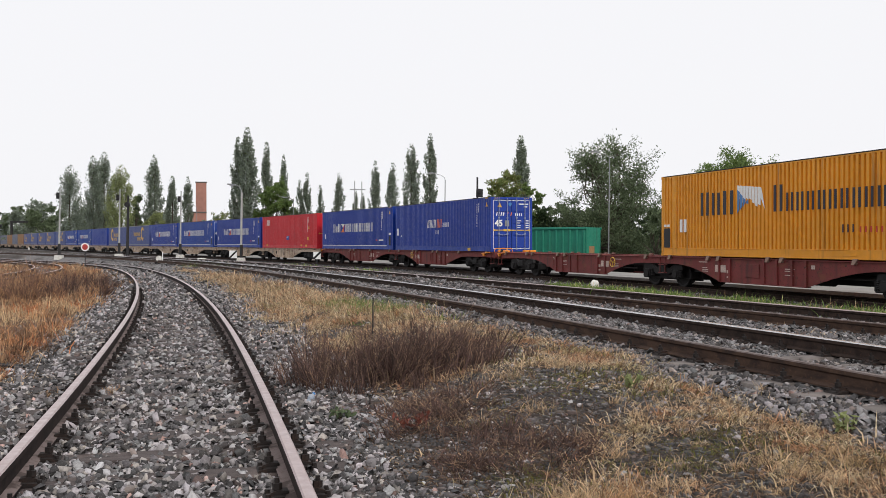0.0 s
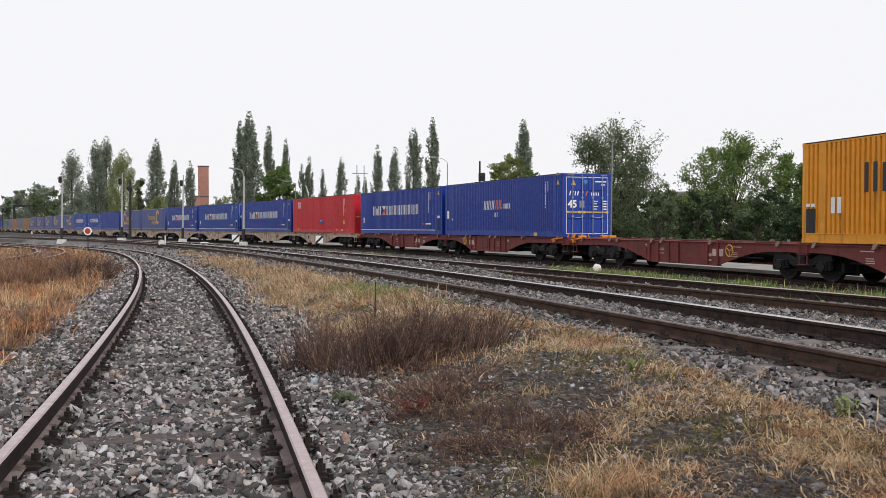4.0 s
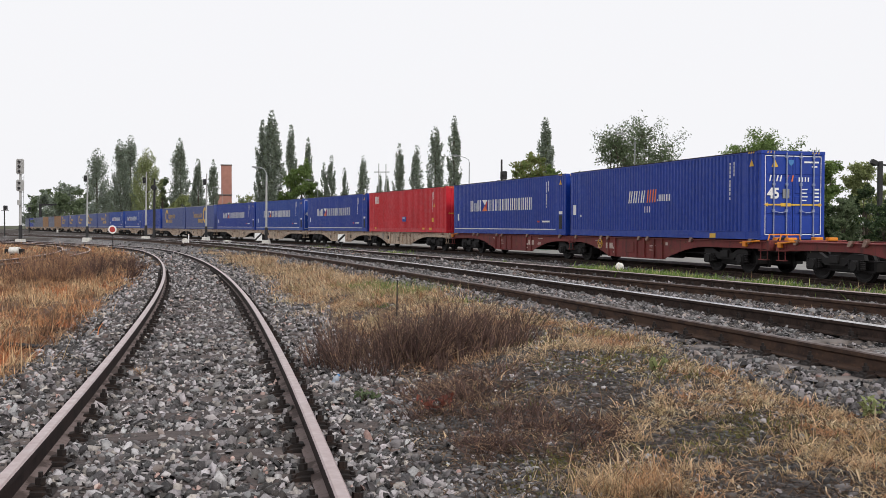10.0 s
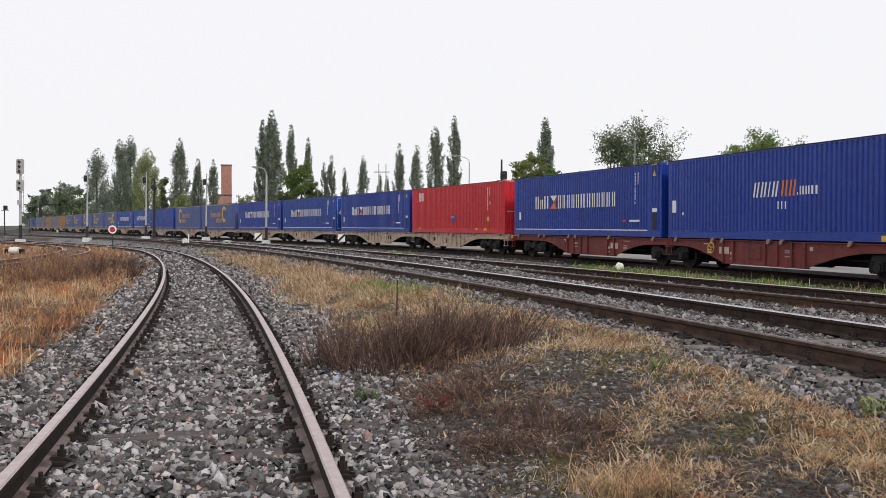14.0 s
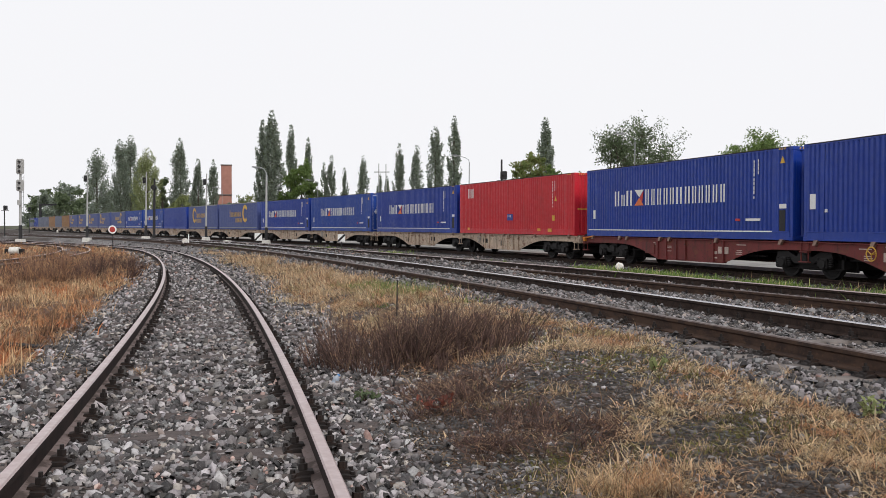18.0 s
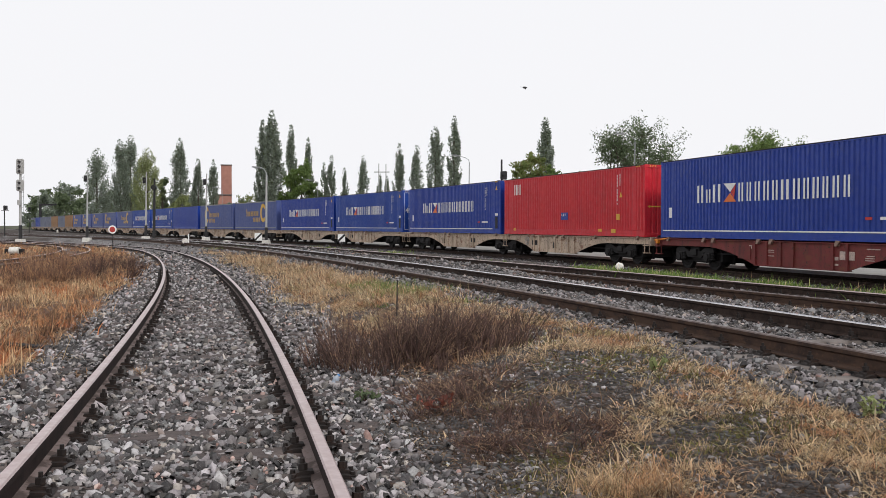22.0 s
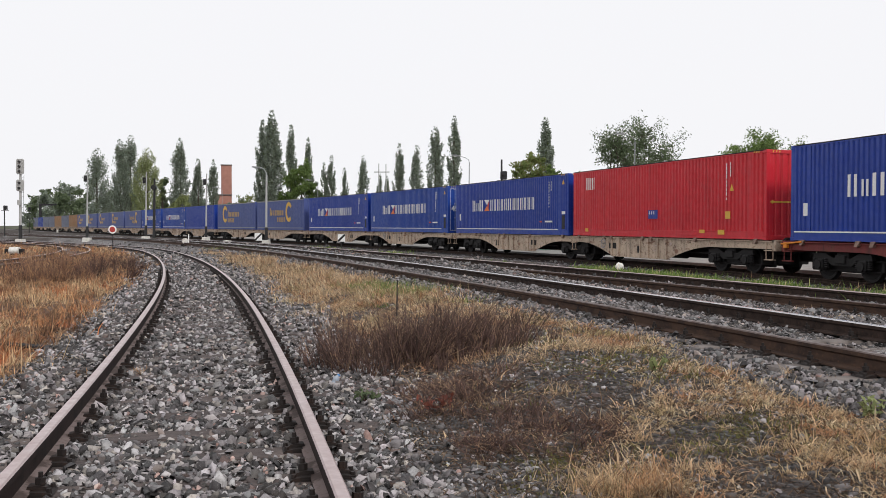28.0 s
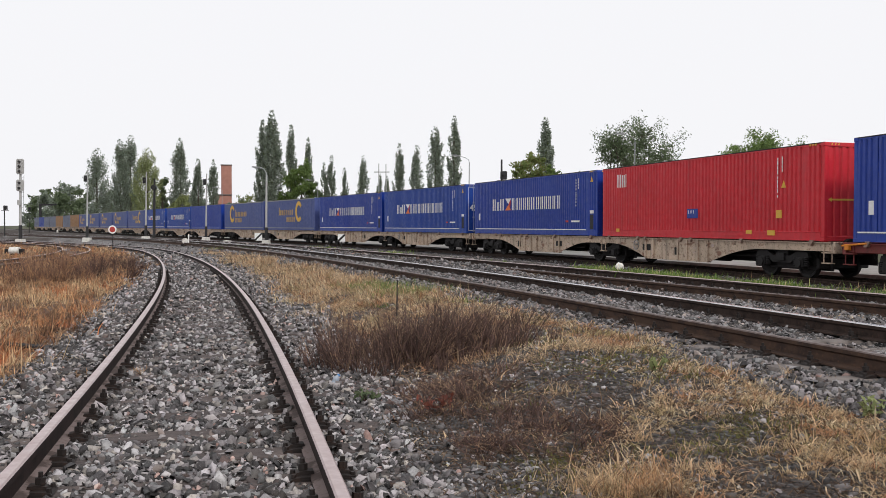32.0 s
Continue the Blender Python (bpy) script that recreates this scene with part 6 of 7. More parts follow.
# Most of these far trees take the poplar leaf colour with haze painted in.
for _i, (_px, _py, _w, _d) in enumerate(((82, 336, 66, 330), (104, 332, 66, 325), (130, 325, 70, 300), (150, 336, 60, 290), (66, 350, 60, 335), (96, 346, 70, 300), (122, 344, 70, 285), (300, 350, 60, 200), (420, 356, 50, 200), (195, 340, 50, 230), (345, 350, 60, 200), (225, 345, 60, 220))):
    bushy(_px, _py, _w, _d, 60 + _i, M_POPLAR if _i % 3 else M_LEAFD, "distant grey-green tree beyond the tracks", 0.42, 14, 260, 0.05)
bushy(1262, 338, 90, 78, 141, M_LEAFD, "dense green shrub in front of the shed", 0.12, 18, 420, 0.03, "hedge_shrub")
bushy(1215, 330, 70, 80, 142, M_LEAFD, "dense green shrub beside the shed", 0.12, 18, 420, 0.03, "hedge_shrub")
# hedge of dark shrubs behind the empty wagon
for _i in range(11):
    _px = 1205 + _i * 36
    bushy(_px, 346 + 16 * math.sin(_i * 1.9), 84, 60 + 3 * math.sin(_i * 2.3), 90 + _i, M_HEDGE if _i % 4 else M_LEAFD, "dense dark green shrub of the hedge along the road", 0.1, 16, 420, 0.02, "hedge_shrub")
for _i in range(6):
    bushy(1035 + _i * 30, 362 + 10 * math.sin(_i * 2.1), 66, 88, 120 + _i, M_HEDGE, "dark green shrub under the broad tree", 0.12, 14, 360, 0.02, "hedge_shrub")

for _i in range(8):
    bushy(950 + _i * 27, 338 + 12 * math.sin(_i * 1.7), 78, 92, 160 + _i, M_HEDGE if _i % 3 else M_LEAFD, "tall dark green shrub under the broad tree", 0.13, 15, 380, 0.02, "hedge_shrub")

# ================= stones, grass, dead bushes =================


def scatter(n, r0, r1, a0, a1, seed, power=1.0):
    """Random places in a fan before the eye, denser near it."""
    rng = np.random.RandomState(seed)
    u = rng.rand(n)
    r = r0 * (r1 / r0) ** (u ** power)
    a = np.radians(rng.uniform(a0, a1, n))
    return np.stack([np.sin(a) * r, np.cos(a) * r], -1), r, rng


CHIP_V = np.array([(-1, -1, -1), (1, -1, -1), (1, 1, -1), (-1, 1, -1), (-1, -1, 1), (1, -1, 1), (1, 1, 1), (-1, 1, 1)], float)
CHIP_F = np.array([(0, 2, 1), (0, 3, 2), (4, 5, 6), (4, 6, 7), (0, 1, 5), (0, 5, 4), (1, 2, 6), (1, 6, 5), (2, 3, 7), (2, 7, 6), (3, 0, 4), (3, 4, 7)])[2:]


def stones(n, r0, r1, seed, smin, smax, a0=-31, a1=32, power=1.0):
    """Places, shapes and poses of loose broken stones in a fan of ground."""
    xy, r, rng = scatter(n, r0, r1, a0, a1, seed, power)
    z, gravel, green, ds = ground_info(xy)
    soil = np.clip(0.16 + 0.26 * soft_noise(xy[:, 0], xy[:, 1], 0.45, 31), 0.04, 0.6)
    ok = rng.rand(n) < np.clip(gravel * 1.1 + np.where(ds[0][1] > 0, soil, 0.03), 0, 1)
    for (d, side), ln in zip(ds[:3], (NEAR, SECOND, THIRD)):
        ok &= np.abs(d - 0.7525) > 0.07
    for name, ln, share, k in (("track_near", NEAR, 0.64, 0), ("track_second", SECOND, 0.62, 1)):
        dd, ss, sd = near_line(ln, xy)
        at = np.array(SLEEPERS[name])
        gap = np.abs(ss - at[np.clip(np.searchsorted(at, ss), 1, len(at) - 1)])
        gap = np.minimum(gap, np.abs(ss - at[np.clip(np.searchsorted(at, ss) - 1, 0, len(at) - 1)]))
        on = (gap < (0.14 if k else 0.125)) & (dd < 1.27)
        ok &= ~((gap < 0.105) & (dd > 0.9) & (dd < 1.24) & (k == 1) & (r < 13))
        ok &= ~((gap < 0.1) & (np.abs(dd - 0.7525) < 0.2) & (r < 30))
        ok &= ~(on & (rng.rand(n) < np.where(r < (12 if k else 17), share, share * (0.25 if k else 0.5))))
    main = (ds[1][0] < 1.9) | (ds[1][1] > 0)
    xy, z, r = xy[ok], z[ok], r[ok]
    n = len(xy)
    v = CHIP_V[None] * (0.8 + rng.normal(0, 0.27, (n, 8, 3)).clip(-0.6, 0.45))
    pin = rng.uniform(0.3, 0.95, (n, 2))
    v[:, 4:, 0] *= pin[:, :1]
    v[:, 4:, 1] *= pin[:, 1:]
    v[:, 4:, :2] += rng.normal(0, 0.3, (n, 1, 2))
    flat = (1.14, 0.86, 0.62)
    sc = np.clip(rng.lognormal(-0.04, 0.36, n), 0.4, 2.1) * (smin + (smax - smin) * (r - r0) / (r1 - r0)) * np.where(gravel[ok] > 0.4, 1.0, 0.75)
    v = v * (sc[:, None] * rng.uniform(0.7, 1.3, (n, 3)) * flat)[:, None, :]
    a, t, t2 = rng.uniform(0, 6.28, n), rng.normal(0, 0.5, n), rng.normal(0, 0.5, n)
    ca, sa, ct, st = np.cos(a), np.sin(a), np.cos(t), np.sin(t)
    x, y, zz = v[..., 0], v[..., 1], v[..., 2]
    y, zz = y * ct[:, None] - zz * st[:, None], y * st[:, None] + zz * ct[:, None]
    c2, s2 = np.cos(t2)[:, None], np.sin(t2)[:, None]
    x, zz = x * c2 - zz * s2, x * s2 + zz * c2
    x, y = x * ca[:, None] - y * sa[:, None], x * sa[:, None] + y * ca[:, None]
    lift = sc * (0.05 + np.where(ds[1][0][ok] < 0.7, 0.5, 1.3) * rng.rand(n) ** 1.3) * np.clip(gravel[ok] + 0.2, 0, 1)
    return np.stack([x + xy[:, 0:1], y + xy[:, 1:2], zz + (z + lift)[:, None]], -1), main[ok]


STONE_BEDS = [stones(96000, 2.6, 11, 11, 0.0146, 0.0168, power=0.62), stones(110000, 9.5, 40, 12, 0.0155, 0.032, power=0.76), stones(52000, 10, 27, 16, 0.017, 0.023, -9, 31, power=0.7), stones(6000, 0.4, 8, 13, 0.024, 0.036, 31, 330),
              stones(5000, 0.4, 2.7, 14, 0.02, 0.02), stones(15000, 38, 80, 15, 0.034, 0.05, -29, 12)]
for _main, _mat, _lab in ((False, M_STONE, "loose broken grey ballast stones in and beside the siding"), (True, M_STONE2, "brown-dusted ballast stones of the two main tracks")):
    _vs = np.vstack([v[m == _main].reshape(-1, 3) for v, m in STONE_BEDS])
    _fs = (CHIP_F[None] + (np.arange(len(_vs) // 8) * 8)[:, None, None]).reshape(-1, 3)
    tagged(new("ballast_stones", raw_mesh("ballast_stones", _vs, _fs, _mat)), _lab, "ballast", kind="stuff")


def soil_crumbs():
    """Clods, chips and crumbs on the bare soil between the siding and the second track."""
    n = 36000
    xy, r, rng = scatter(n, 4.0, 14.0, -11, 31, 77, 0.65)
    z, gravel, green, ds = ground_info(xy)
    ok = (rng.rand(n) < np.clip(1.15 - gravel * 1.2, 0, 1)) & (ds[0][1] > 0) & (ds[1][1] < 0)
    xy, z = xy[ok], z[ok]
    n = len(xy)
    sc = np.clip(rng.lognormal(0, 0.5, n), 0.3, 3.0) * 0.0095
    v = CHIP_V[None] * (0.8 + rng.normal(0, 0.25, (n, 8, 3)).clip(-0.6, 0.4)) * (sc[:, None] * rng.uniform(0.6, 1.3, (n, 3)) * (1.2, 1.0, 0.6))[:, None, :]
    a = rng.uniform(0, 6.28, n)
    ca, sa = np.cos(a)[:, None], np.sin(a)[:, None]
    v = np.stack([v[..., 0] * ca - v[..., 1] * sa + xy[:, 0:1], v[..., 0] * sa + v[..., 1] * ca + xy[:, 1:2], v[..., 2] + z[:, None]], -1).reshape(-1, 3)
    f = (CHIP_F[None] + (np.arange(n) * 8)[:, None, None]).reshape(-1, 3)
    tagged(new("soil_crumbs", raw_mesh("soil_crumbs", v, f, M_CRUMB)), "dark crumbs of soil and grit on bare ground", "soil", kind="stuff")


M_CRUMB = stone_material("dark_soil_and_grit", 0.014, 0.16, (1.2, 0.92, 0.8, 1))
soil_crumbs()


def blades(xy, z, length, width, rng, lean=0.7, turn=None):
    """Bent grass blades: a ribbon of two pieces that ends in a point; turn: the way each one falls."""
    n = len(xy)
    a = rng.uniform(0, 6.28, n) if turn is None else turn
    d = np.stack([np.cos(a), np.sin(a), np.zeros(n)], -1)
    f2 = a + rng.normal(0, 0.9, n)
    side = np.stack([-np.sin(f2), np.cos(f2), np.zeros(n)], -1) * (width / 2)[:, None]
    th = np.clip(np.abs(rng.normal(lean, 0.42, n)), 0, 1.5)[:, None]
    L = length[:, None]
    base = np.column_stack([xy, z - 0.01])
    up = np.array([0, 0, 1.0])
    mid = base + (up * np.cos(th * 0.7) + d * np.sin(th * 0.7)) * L * 0.42
    curl = np.clip(th * rng.uniform(0.9, 1.7, (n, 1)), 0, 2.2)
    d2 = d + np.stack([-d[:, 1], d[:, 0], d[:, 2]], -1) * rng.normal(0, 0.5, (n, 1))
    far = mid + (up * np.cos(curl) + d2 * np.sin(curl)) * L * 0.34
    curl2 = np.clip(curl * rng.uniform(1.1, 1.8, (n, 1)), 0, 2.8)
    tip = far + (up * np.cos(curl2) + d2 * np.sin(curl2)) * L * 0.3
    far[:, 2] = np.maximum(far[:, 2], base[:, 2] + 0.018)
    tip[:, 2] = np.maximum(tip[:, 2], base[:, 2] + 0.013)
    v = np.stack([base - side, base + side, mid + side * 0.9, mid - side * 0.9, far + side * 0.6, far - side * 0.6, tip], 1).reshape(-1, 3)
    o = np.arange(n)[:, None] * 7
    f = np.concatenate([o + np.array([q]) for q in ((0, 1, 2), (0, 2, 3), (3, 2, 4), (3, 4, 5), (5, 4, 6))], 0)
    return v, f


M_STRAW = Mat("dry_straw_grass", lin(238, 208, 168), 0.8).blotch(2.6, lin(198, 140, 102), 0.46, 0.6, 0.85).blotch(4.5, lin(242, 226, 192), 0.52, 0.62, 0.9).blotch(1.5, lin(146, 138, 84), 0.54, 0.66, 0.7).blotch(7, lin(112, 80, 60), 0.56, 0.64, 0.8).random_value(0.4, 1.3, True).island_mix(lin(104, 78, 60), 0.76, 0.9).leaf(0.4).done()
M_RUSTG = Mat("rust_brown_dry_grass", lin(206, 160, 118), 0.85).blotch(0.7, lin(230, 202, 162), 0.47, 0.56, 0.9).blotch(1.2, lin(200, 118, 70), 0.54, 0.62, 0.9).blotch(0.55, lin(108, 80, 64), 0.52, 0.6, 0.9).blotch(3, lin(88, 62, 50), 0.54, 0.62, 0.85).random_value(0.35, 1.25, True).leaf(0.36).done()
M_MOSS = Mat("olive_moss_and_short_grass", lin(118, 116, 58), 0.8).blotch(3, lin(146, 146, 74), 0.5, 0.65).blotch(5, lin(96, 76, 50), 0.54, 0.64, 0.8).random_value(0.45, 1.25, True).leaf(0.3).done()
M_GREENG = Mat("fresh_green_weeds", lin(112, 136, 66), 0.75).random_value(0.5, 1.35, True).island_mix(lin(186, 186, 120), 0.85, 0.95).leaf(0.42).done()


def grass_field(name, n, r0, r1, seed, chooser, mat, label, lo, hi, wid, a0=-30, a1=31, power=0.9, lean=0.7, cat="grass", k=34, spread=0.055):
    """Grass in tufts: the blades of a tuft fall outwards, and tufts differ in height."""
    xy, r, rng = scatter(n // k, r0, r1, a0, a1, seed, power)
    z, gravel, green, ds = ground_info(xy)
    ok = rng.rand(len(xy)) < chooser(xy, gravel, green, ds)
    xy, z, r = xy[ok], z[ok], r[ok]
    size = np.repeat(np.clip(rng.lognormal(0, 0.42, len(xy)), 0.35, 2.2), k)
    r = np.repeat(r, k)
    m = len(r)
    off = rng.normal(size=(m, 2)) * ((spread + 0.004 * r) * size)[:, None]
    turn = np.arctan2(off[:, 1], off[:, 0]) + rng.normal(0, 0.8, m)
    press = np.repeat(rng.rand(len(xy)) < 0.3, k)
    turn = np.where(press, np.repeat(rng.uniform(0, 6.28, len(xy)), k) + rng.normal(0, 0.55, m), turn)
    lean = np.clip(lean + np.repeat(rng.normal(0.05, 0.3, len(xy)), k) + 0.25 * press, 0.2, 1.5)
    L = np.clip(rng.uniform(lo, hi, m) * (0.45 + 0.6 * size), 0.03, hi * 1.9)
    v, f = blades(np.repeat(xy, k, 0) + off, np.repeat(z, k), L, wid * (1 + r / 9) * rng.uniform(0.6, 1.3, m), rng, lean, turn)
    return tagged(new(name, raw_mesh(name, v, f, mat)), label, cat, kind="stuff")


def straw_share(xy, ds):
    """Straw is thick along the main track and thin over the dark soil by the bushes."""
    x, y = xy[:, 0], xy[:, 1]
    k = 0.38 + 1.0 * soft_noise(x, y, 0.3, 8) + 0.3 * np.clip(2.9 - ds[1][0], -1, 1)
    k -= 0.5 * np.exp(-((x - 0.75) ** 2 / 0.7 + (y - 6.6) ** 2 / 3.0))
    k -= 1.0 * np.clip((0.8 - x) / 0.4, 0, 1) * np.clip((7.7 - y) / 0.8, 0, 1)
    k -= 1.1 * np.exp(-((x + 0.75) ** 2 / 0.8 + (y - 18.0) ** 2 / 8.0))
    k += 0.55 * np.clip((y - 9.3) / 1.5, 0, 1)
    k -= 0.5 * np.exp(-((x + 0.45) ** 2 / 0.5 + (y - 8.3) ** 2 / 0.4))
    return np.clip(k, 0.03, 1)


def between_near_second(ds):
    return (ds[0][1] > 0) & (ds[1][1] < 0)


M_LITTER = Mat("dead_straw_litter", lin(150, 120, 92), 0.85).random_value(0.35, 1.3, True).island_mix(lin(84, 64, 50), 0.5, 0.6).leaf(0.2).done()


def soil_straw(xy, g, gr, ds):
    return np.where(between_near_second(ds), np.clip(1.15 - g * 1.25, 0, 1) * straw_share(xy, ds), 0)


def rust_straw(lo):
    return lambda xy, g, gr, ds: np.where(ds[0][1] < 0, np.clip(1.15 - g * 1.3, 0, 1) * np.clip(0.75 + 0.6 * soft_noise(xy[:, 0], xy[:, 1], 1.2, 9), lo, 1), 0)


def moss_share(xy, g, gr, ds):
    """Short green growth in patches on the bank of the second track."""
    x, y = xy[:, 0], xy[:, 1]
    k = 0.35 + 0.9 * soft_noise(x, y, 0.5, 17) + 0.5 * np.clip(2.4 - ds[1][0], -1, 0.5)
    return np.where(between_near_second(ds), np.clip(1.1 - g * 1.25, 0, 1) * np.clip(k, 0, 1), 0)


grass_field("dry_grass", 330000, 3.4, 15, 21, soil_straw,
            M_STRAW, "dry golden straw grass in curled tufts between the tracks", 0.03, 0.11, 0.0052, -13, 31, 0.72, 1.4, k=20, spread=0.04)
grass_field("dry_grass", 260000, 14, 48, 25, soil_straw,
            M_STRAW, "dry straw-coloured grass further along between the tracks", 0.06, 0.2, 0.0042, -15, 20, 0.9, 1.1, k=28, spread=0.07)
grass_field("dry_grass", 60000, 1.2, 12, 28, lambda xy, g, gr, ds: np.clip(1.1 - g * 1.4, 0, 1) * np.clip(0.4 + 0.7 * soft_noise(xy[:, 0], xy[:, 1], 0.4, 14), 0, 1),
            M_STRAW, "dry straw-coloured grass tufts beside the end of the siding", 0.04, 0.13, 0.004, 31, 328, 0.7, 1.0)
grass_field("straw_litter", 55000, 3.4, 15, 26, lambda xy, g, gr, ds: np.where(between_near_second(ds), np.clip(1.1 - g * 1.1, 0, 1) * 0.75, 0),
            M_LITTER, "short dead straw lying flat on dark soil", 0.03, 0.1, 0.0034, -12, 31, 0.8, 1.5, "litter", 14, 0.08)
grass_field("short_grass", 90000, 3.6, 16, 29, moss_share,
            M_MOSS, "olive moss and short green grass under the straw", 0.012, 0.05, 0.004, 4, 31, 0.75, 0.9, "grass", 30, 0.05)
grass_field("rust_grass", 200000, 7.5, 85, 22, rust_straw(0.3),
            M_RUSTG, "rust-brown dry grass beside the curved siding", 0.08, 0.27, 0.0046, -32, -8, 0.9, 0.9, k=26, spread=0.05)
grass_field("rust_litter", 26000, 7.5, 50, 27, rust_straw(0.6),
            M_LITTER, "matted dead grass lying flat beside the siding", 0.05, 0.16, 0.0045, -32, -9, 0.9, 1.4, "litter", 14, 0.1)
grass_field("green_weeds", 800000, 9, 60, 23, lambda xy, g, gr, ds: gr * np.clip(0.6 + 0.6 * soft_noise(xy[:, 0], xy[:, 1], 0.8, 10), 0.05, 1) * (ds[4][1] < 0),
            M_GREENG, "fresh green weeds along the train track", 0.04, 0.17, 0.0055, -22, 31, 0.9, 0.8, "weeds", 40, 0.1)
grass_field("seed_stalks", 11000, 12, 50, 33, lambda xy, g, gr, ds: np.clip(gr * 0.8, 0, 1) * (ds[4][1] < 0),
            M_STRAW, "thin pale seed stalks above the green weeds", 0.1, 0.2, 0.0034, -10, 31, 0.9, 0.4, "weeds", 6, 0.12)
grass_field("sparse_grass", 60000, 8, 40, 24, lambda xy, g, gr, ds: np.where((ds[1][1] > 0) & (ds[2][0] < 2.2) & (np.abs(ds[2][0] - 0.75) > 0.15), 0.55 * np.clip(0.3 + soft_noise(xy[:, 0], xy[:, 1], 1.2, 12) + (ds[2][1] < 0) * (ds[2][0] > 0.9) * (ds[2][0] < 1.5), 0, 1), 0),
            M_STRAW, "sparse dry grass between ballast stones of the tracks", 0.02, 0.075, 0.0032, -10, 31, 0.9, 1.0)


def sticks(p, q, r0, r1):
    """Three-sided bars from the places p to q."""
    n = len(p)
    d = q - p
    u = np.cross(d, (0.3, 0.5, 0.8))
    u /= np.linalg.norm(u, axis=1, keepdims=True) + 1e-9
    w = np.cross(d, u)
    w /= np.linalg.norm(w, axis=1, keepdims=True) + 1e-9
    v = np.stack([c + (u * math.cos(k * 2.094) + w * math.sin(k * 2.094)) * r[:, None] for c, r in ((p, r0), (q, r1)) for k in range(3)], 1)
    f = np.array([(0, 1, 4), (0, 4, 3), (1, 2, 5), (1, 5, 4), (2, 0, 3), (2, 3, 5)])
    return v.reshape(-1, 3), (f[None] + (np.arange(n) * 6)[:, None, None]).reshape(-1, 3)


def join_sticks(lots):
    vs, fs, o = [], [], 0
    for v, f in lots:
        vs.append(v)
        fs.append(f + o)
        o += len(v)
    return np.vstack(vs), np.vstack(fs)


def dead_bush(x, y, w, dpt, h, n, seed, mat, label, name="dead_bush", thick=1.0):
    """A thicket of dry stems, upright in the middle and leaning outwards at the rim, with fine side twigs."""
    rng = np.random.RandomState(seed)
    low = h < 0.35

    def roots(m, spread=1.0):
        a, rr = rng.uniform(0, 6.28, m), np.sqrt(rng.rand(m)) * spread
        clump = 0.06 * rng.normal(size=(m, 2))
        p = np.column_stack([w / 2 * rr * np.cos(a) + clump[:, 0], dpt / 2 * rr * np.sin(a) + clump[:, 1], np.zeros(m)])
        p[:, 2] = [gz_fast(x + b[0], y + b[1]) - 0.01 - gz0 for b in p]
        return p, a, rr

    def unit(v):
        return v / np.linalg.norm(v, axis=1, keepdims=True)

    # stems stand in clumps of unlike height
    nc = max(8, n // 34)
    cp, ca, cr = roots(nc)
    pick = rng.randint(0, nc, n)
    p, a, rr = cp[pick] + rng.normal(0, 0.07, (n, 3)) * (1, 1, 0), ca[pick], cr[pick]
    hh = (h * (1.1 - 0.55 * cr ** 2) * rng.uniform(0.5, 1.12, nc))[pick] * rng.uniform(0.5, 1.1, n)
    fall = (0.95 if low else 0.2)
    d = unit((np.column_stack([0.5 * cr * np.cos(ca), 0.5 * cr * np.sin(ca), np.ones(nc)]) + rng.normal(0, 0.22, (nc, 3)))[pick] + rng.normal(0, fall, (n, 3)) * (1, 1, 0.4))
    d[:, 2] = np.abs(d[:, 2]) + 0.05
    q = p + d * hh[:, None] * 0.5
    d2 = unit(d + rng.normal(0, 0.22, (n, 3)))
    e = q + d2 * hh[:, None] * 0.5
    tk = thick * rng.uniform(0.6, 1.3, n)
    stems = [sticks(p, q, 0.0030 * tk, 0.0024 * tk), sticks(q, e, 0.0024 * tk, 0.0012 * tk)]
    twigs = []
    for j in range(3):
        t = rng.uniform(0.25, 0.95, n)[:, None]
        st = np.where(t < 0.5, p + (q - p) * t * 2, q + (e - q) * (t * 2 - 1))
        en = st + unit(d * 0.9 + rng.normal(0, 0.55, (n, 3))) * (hh * rng.uniform(0.12, 0.34, n))[:, None]
        en[:, 2] = np.maximum(en[:, 2], p[:, 2] + 0.01)
        twigs.append(sticks(st, en, 0.0015 * tk, 0.0009 * tk))
    # long arching stems
    m = max(6, n // 16)
    p, a, rr = roots(m, 0.8)
    out, tilt, ln = rng.uniform(0, 6.28, m), rng.uniform(0.05, 0.5, m) + (0.75 if low else 0), h * rng.uniform(0.8, 1.35 if not low else 3.2, m) / 4
    arches, foot = [], p[:, 2].copy()
    for j in range(4):
        q = p + np.column_stack([np.sin(tilt) * np.cos(out), np.sin(tilt) * np.sin(out), np.cos(tilt)]) * ln[:, None]
        q[:, 2] = np.maximum(q[:, 2], foot + 0.015)
        arches.append(sticks(p, q, np.full(m, (0.0036 - 0.0007 * j) * thick), np.full(m, (0.0029 - 0.0007 * j) * thick)))
        p, tilt, out = q, tilt + rng.uniform(0.05, 0.4, m), out + rng.normal(0, 0.2, m)
    g = thing(name, pose(x, y, gz0), label, "bush", "dead bushes between the tracks")
    for nm, lots, mt, lab in (("stem_tangle", stems, mat, ""), ("twig_tangle", twigs, mat, ""),
                              ("long_stem_tangle", arches, M_TWIGP, "thicker pale arching stems")):
        tagged(part(nm, raw_mesh(nm, *join_sticks(lots), mt), None, g), lab, kind="stuff")
    return g


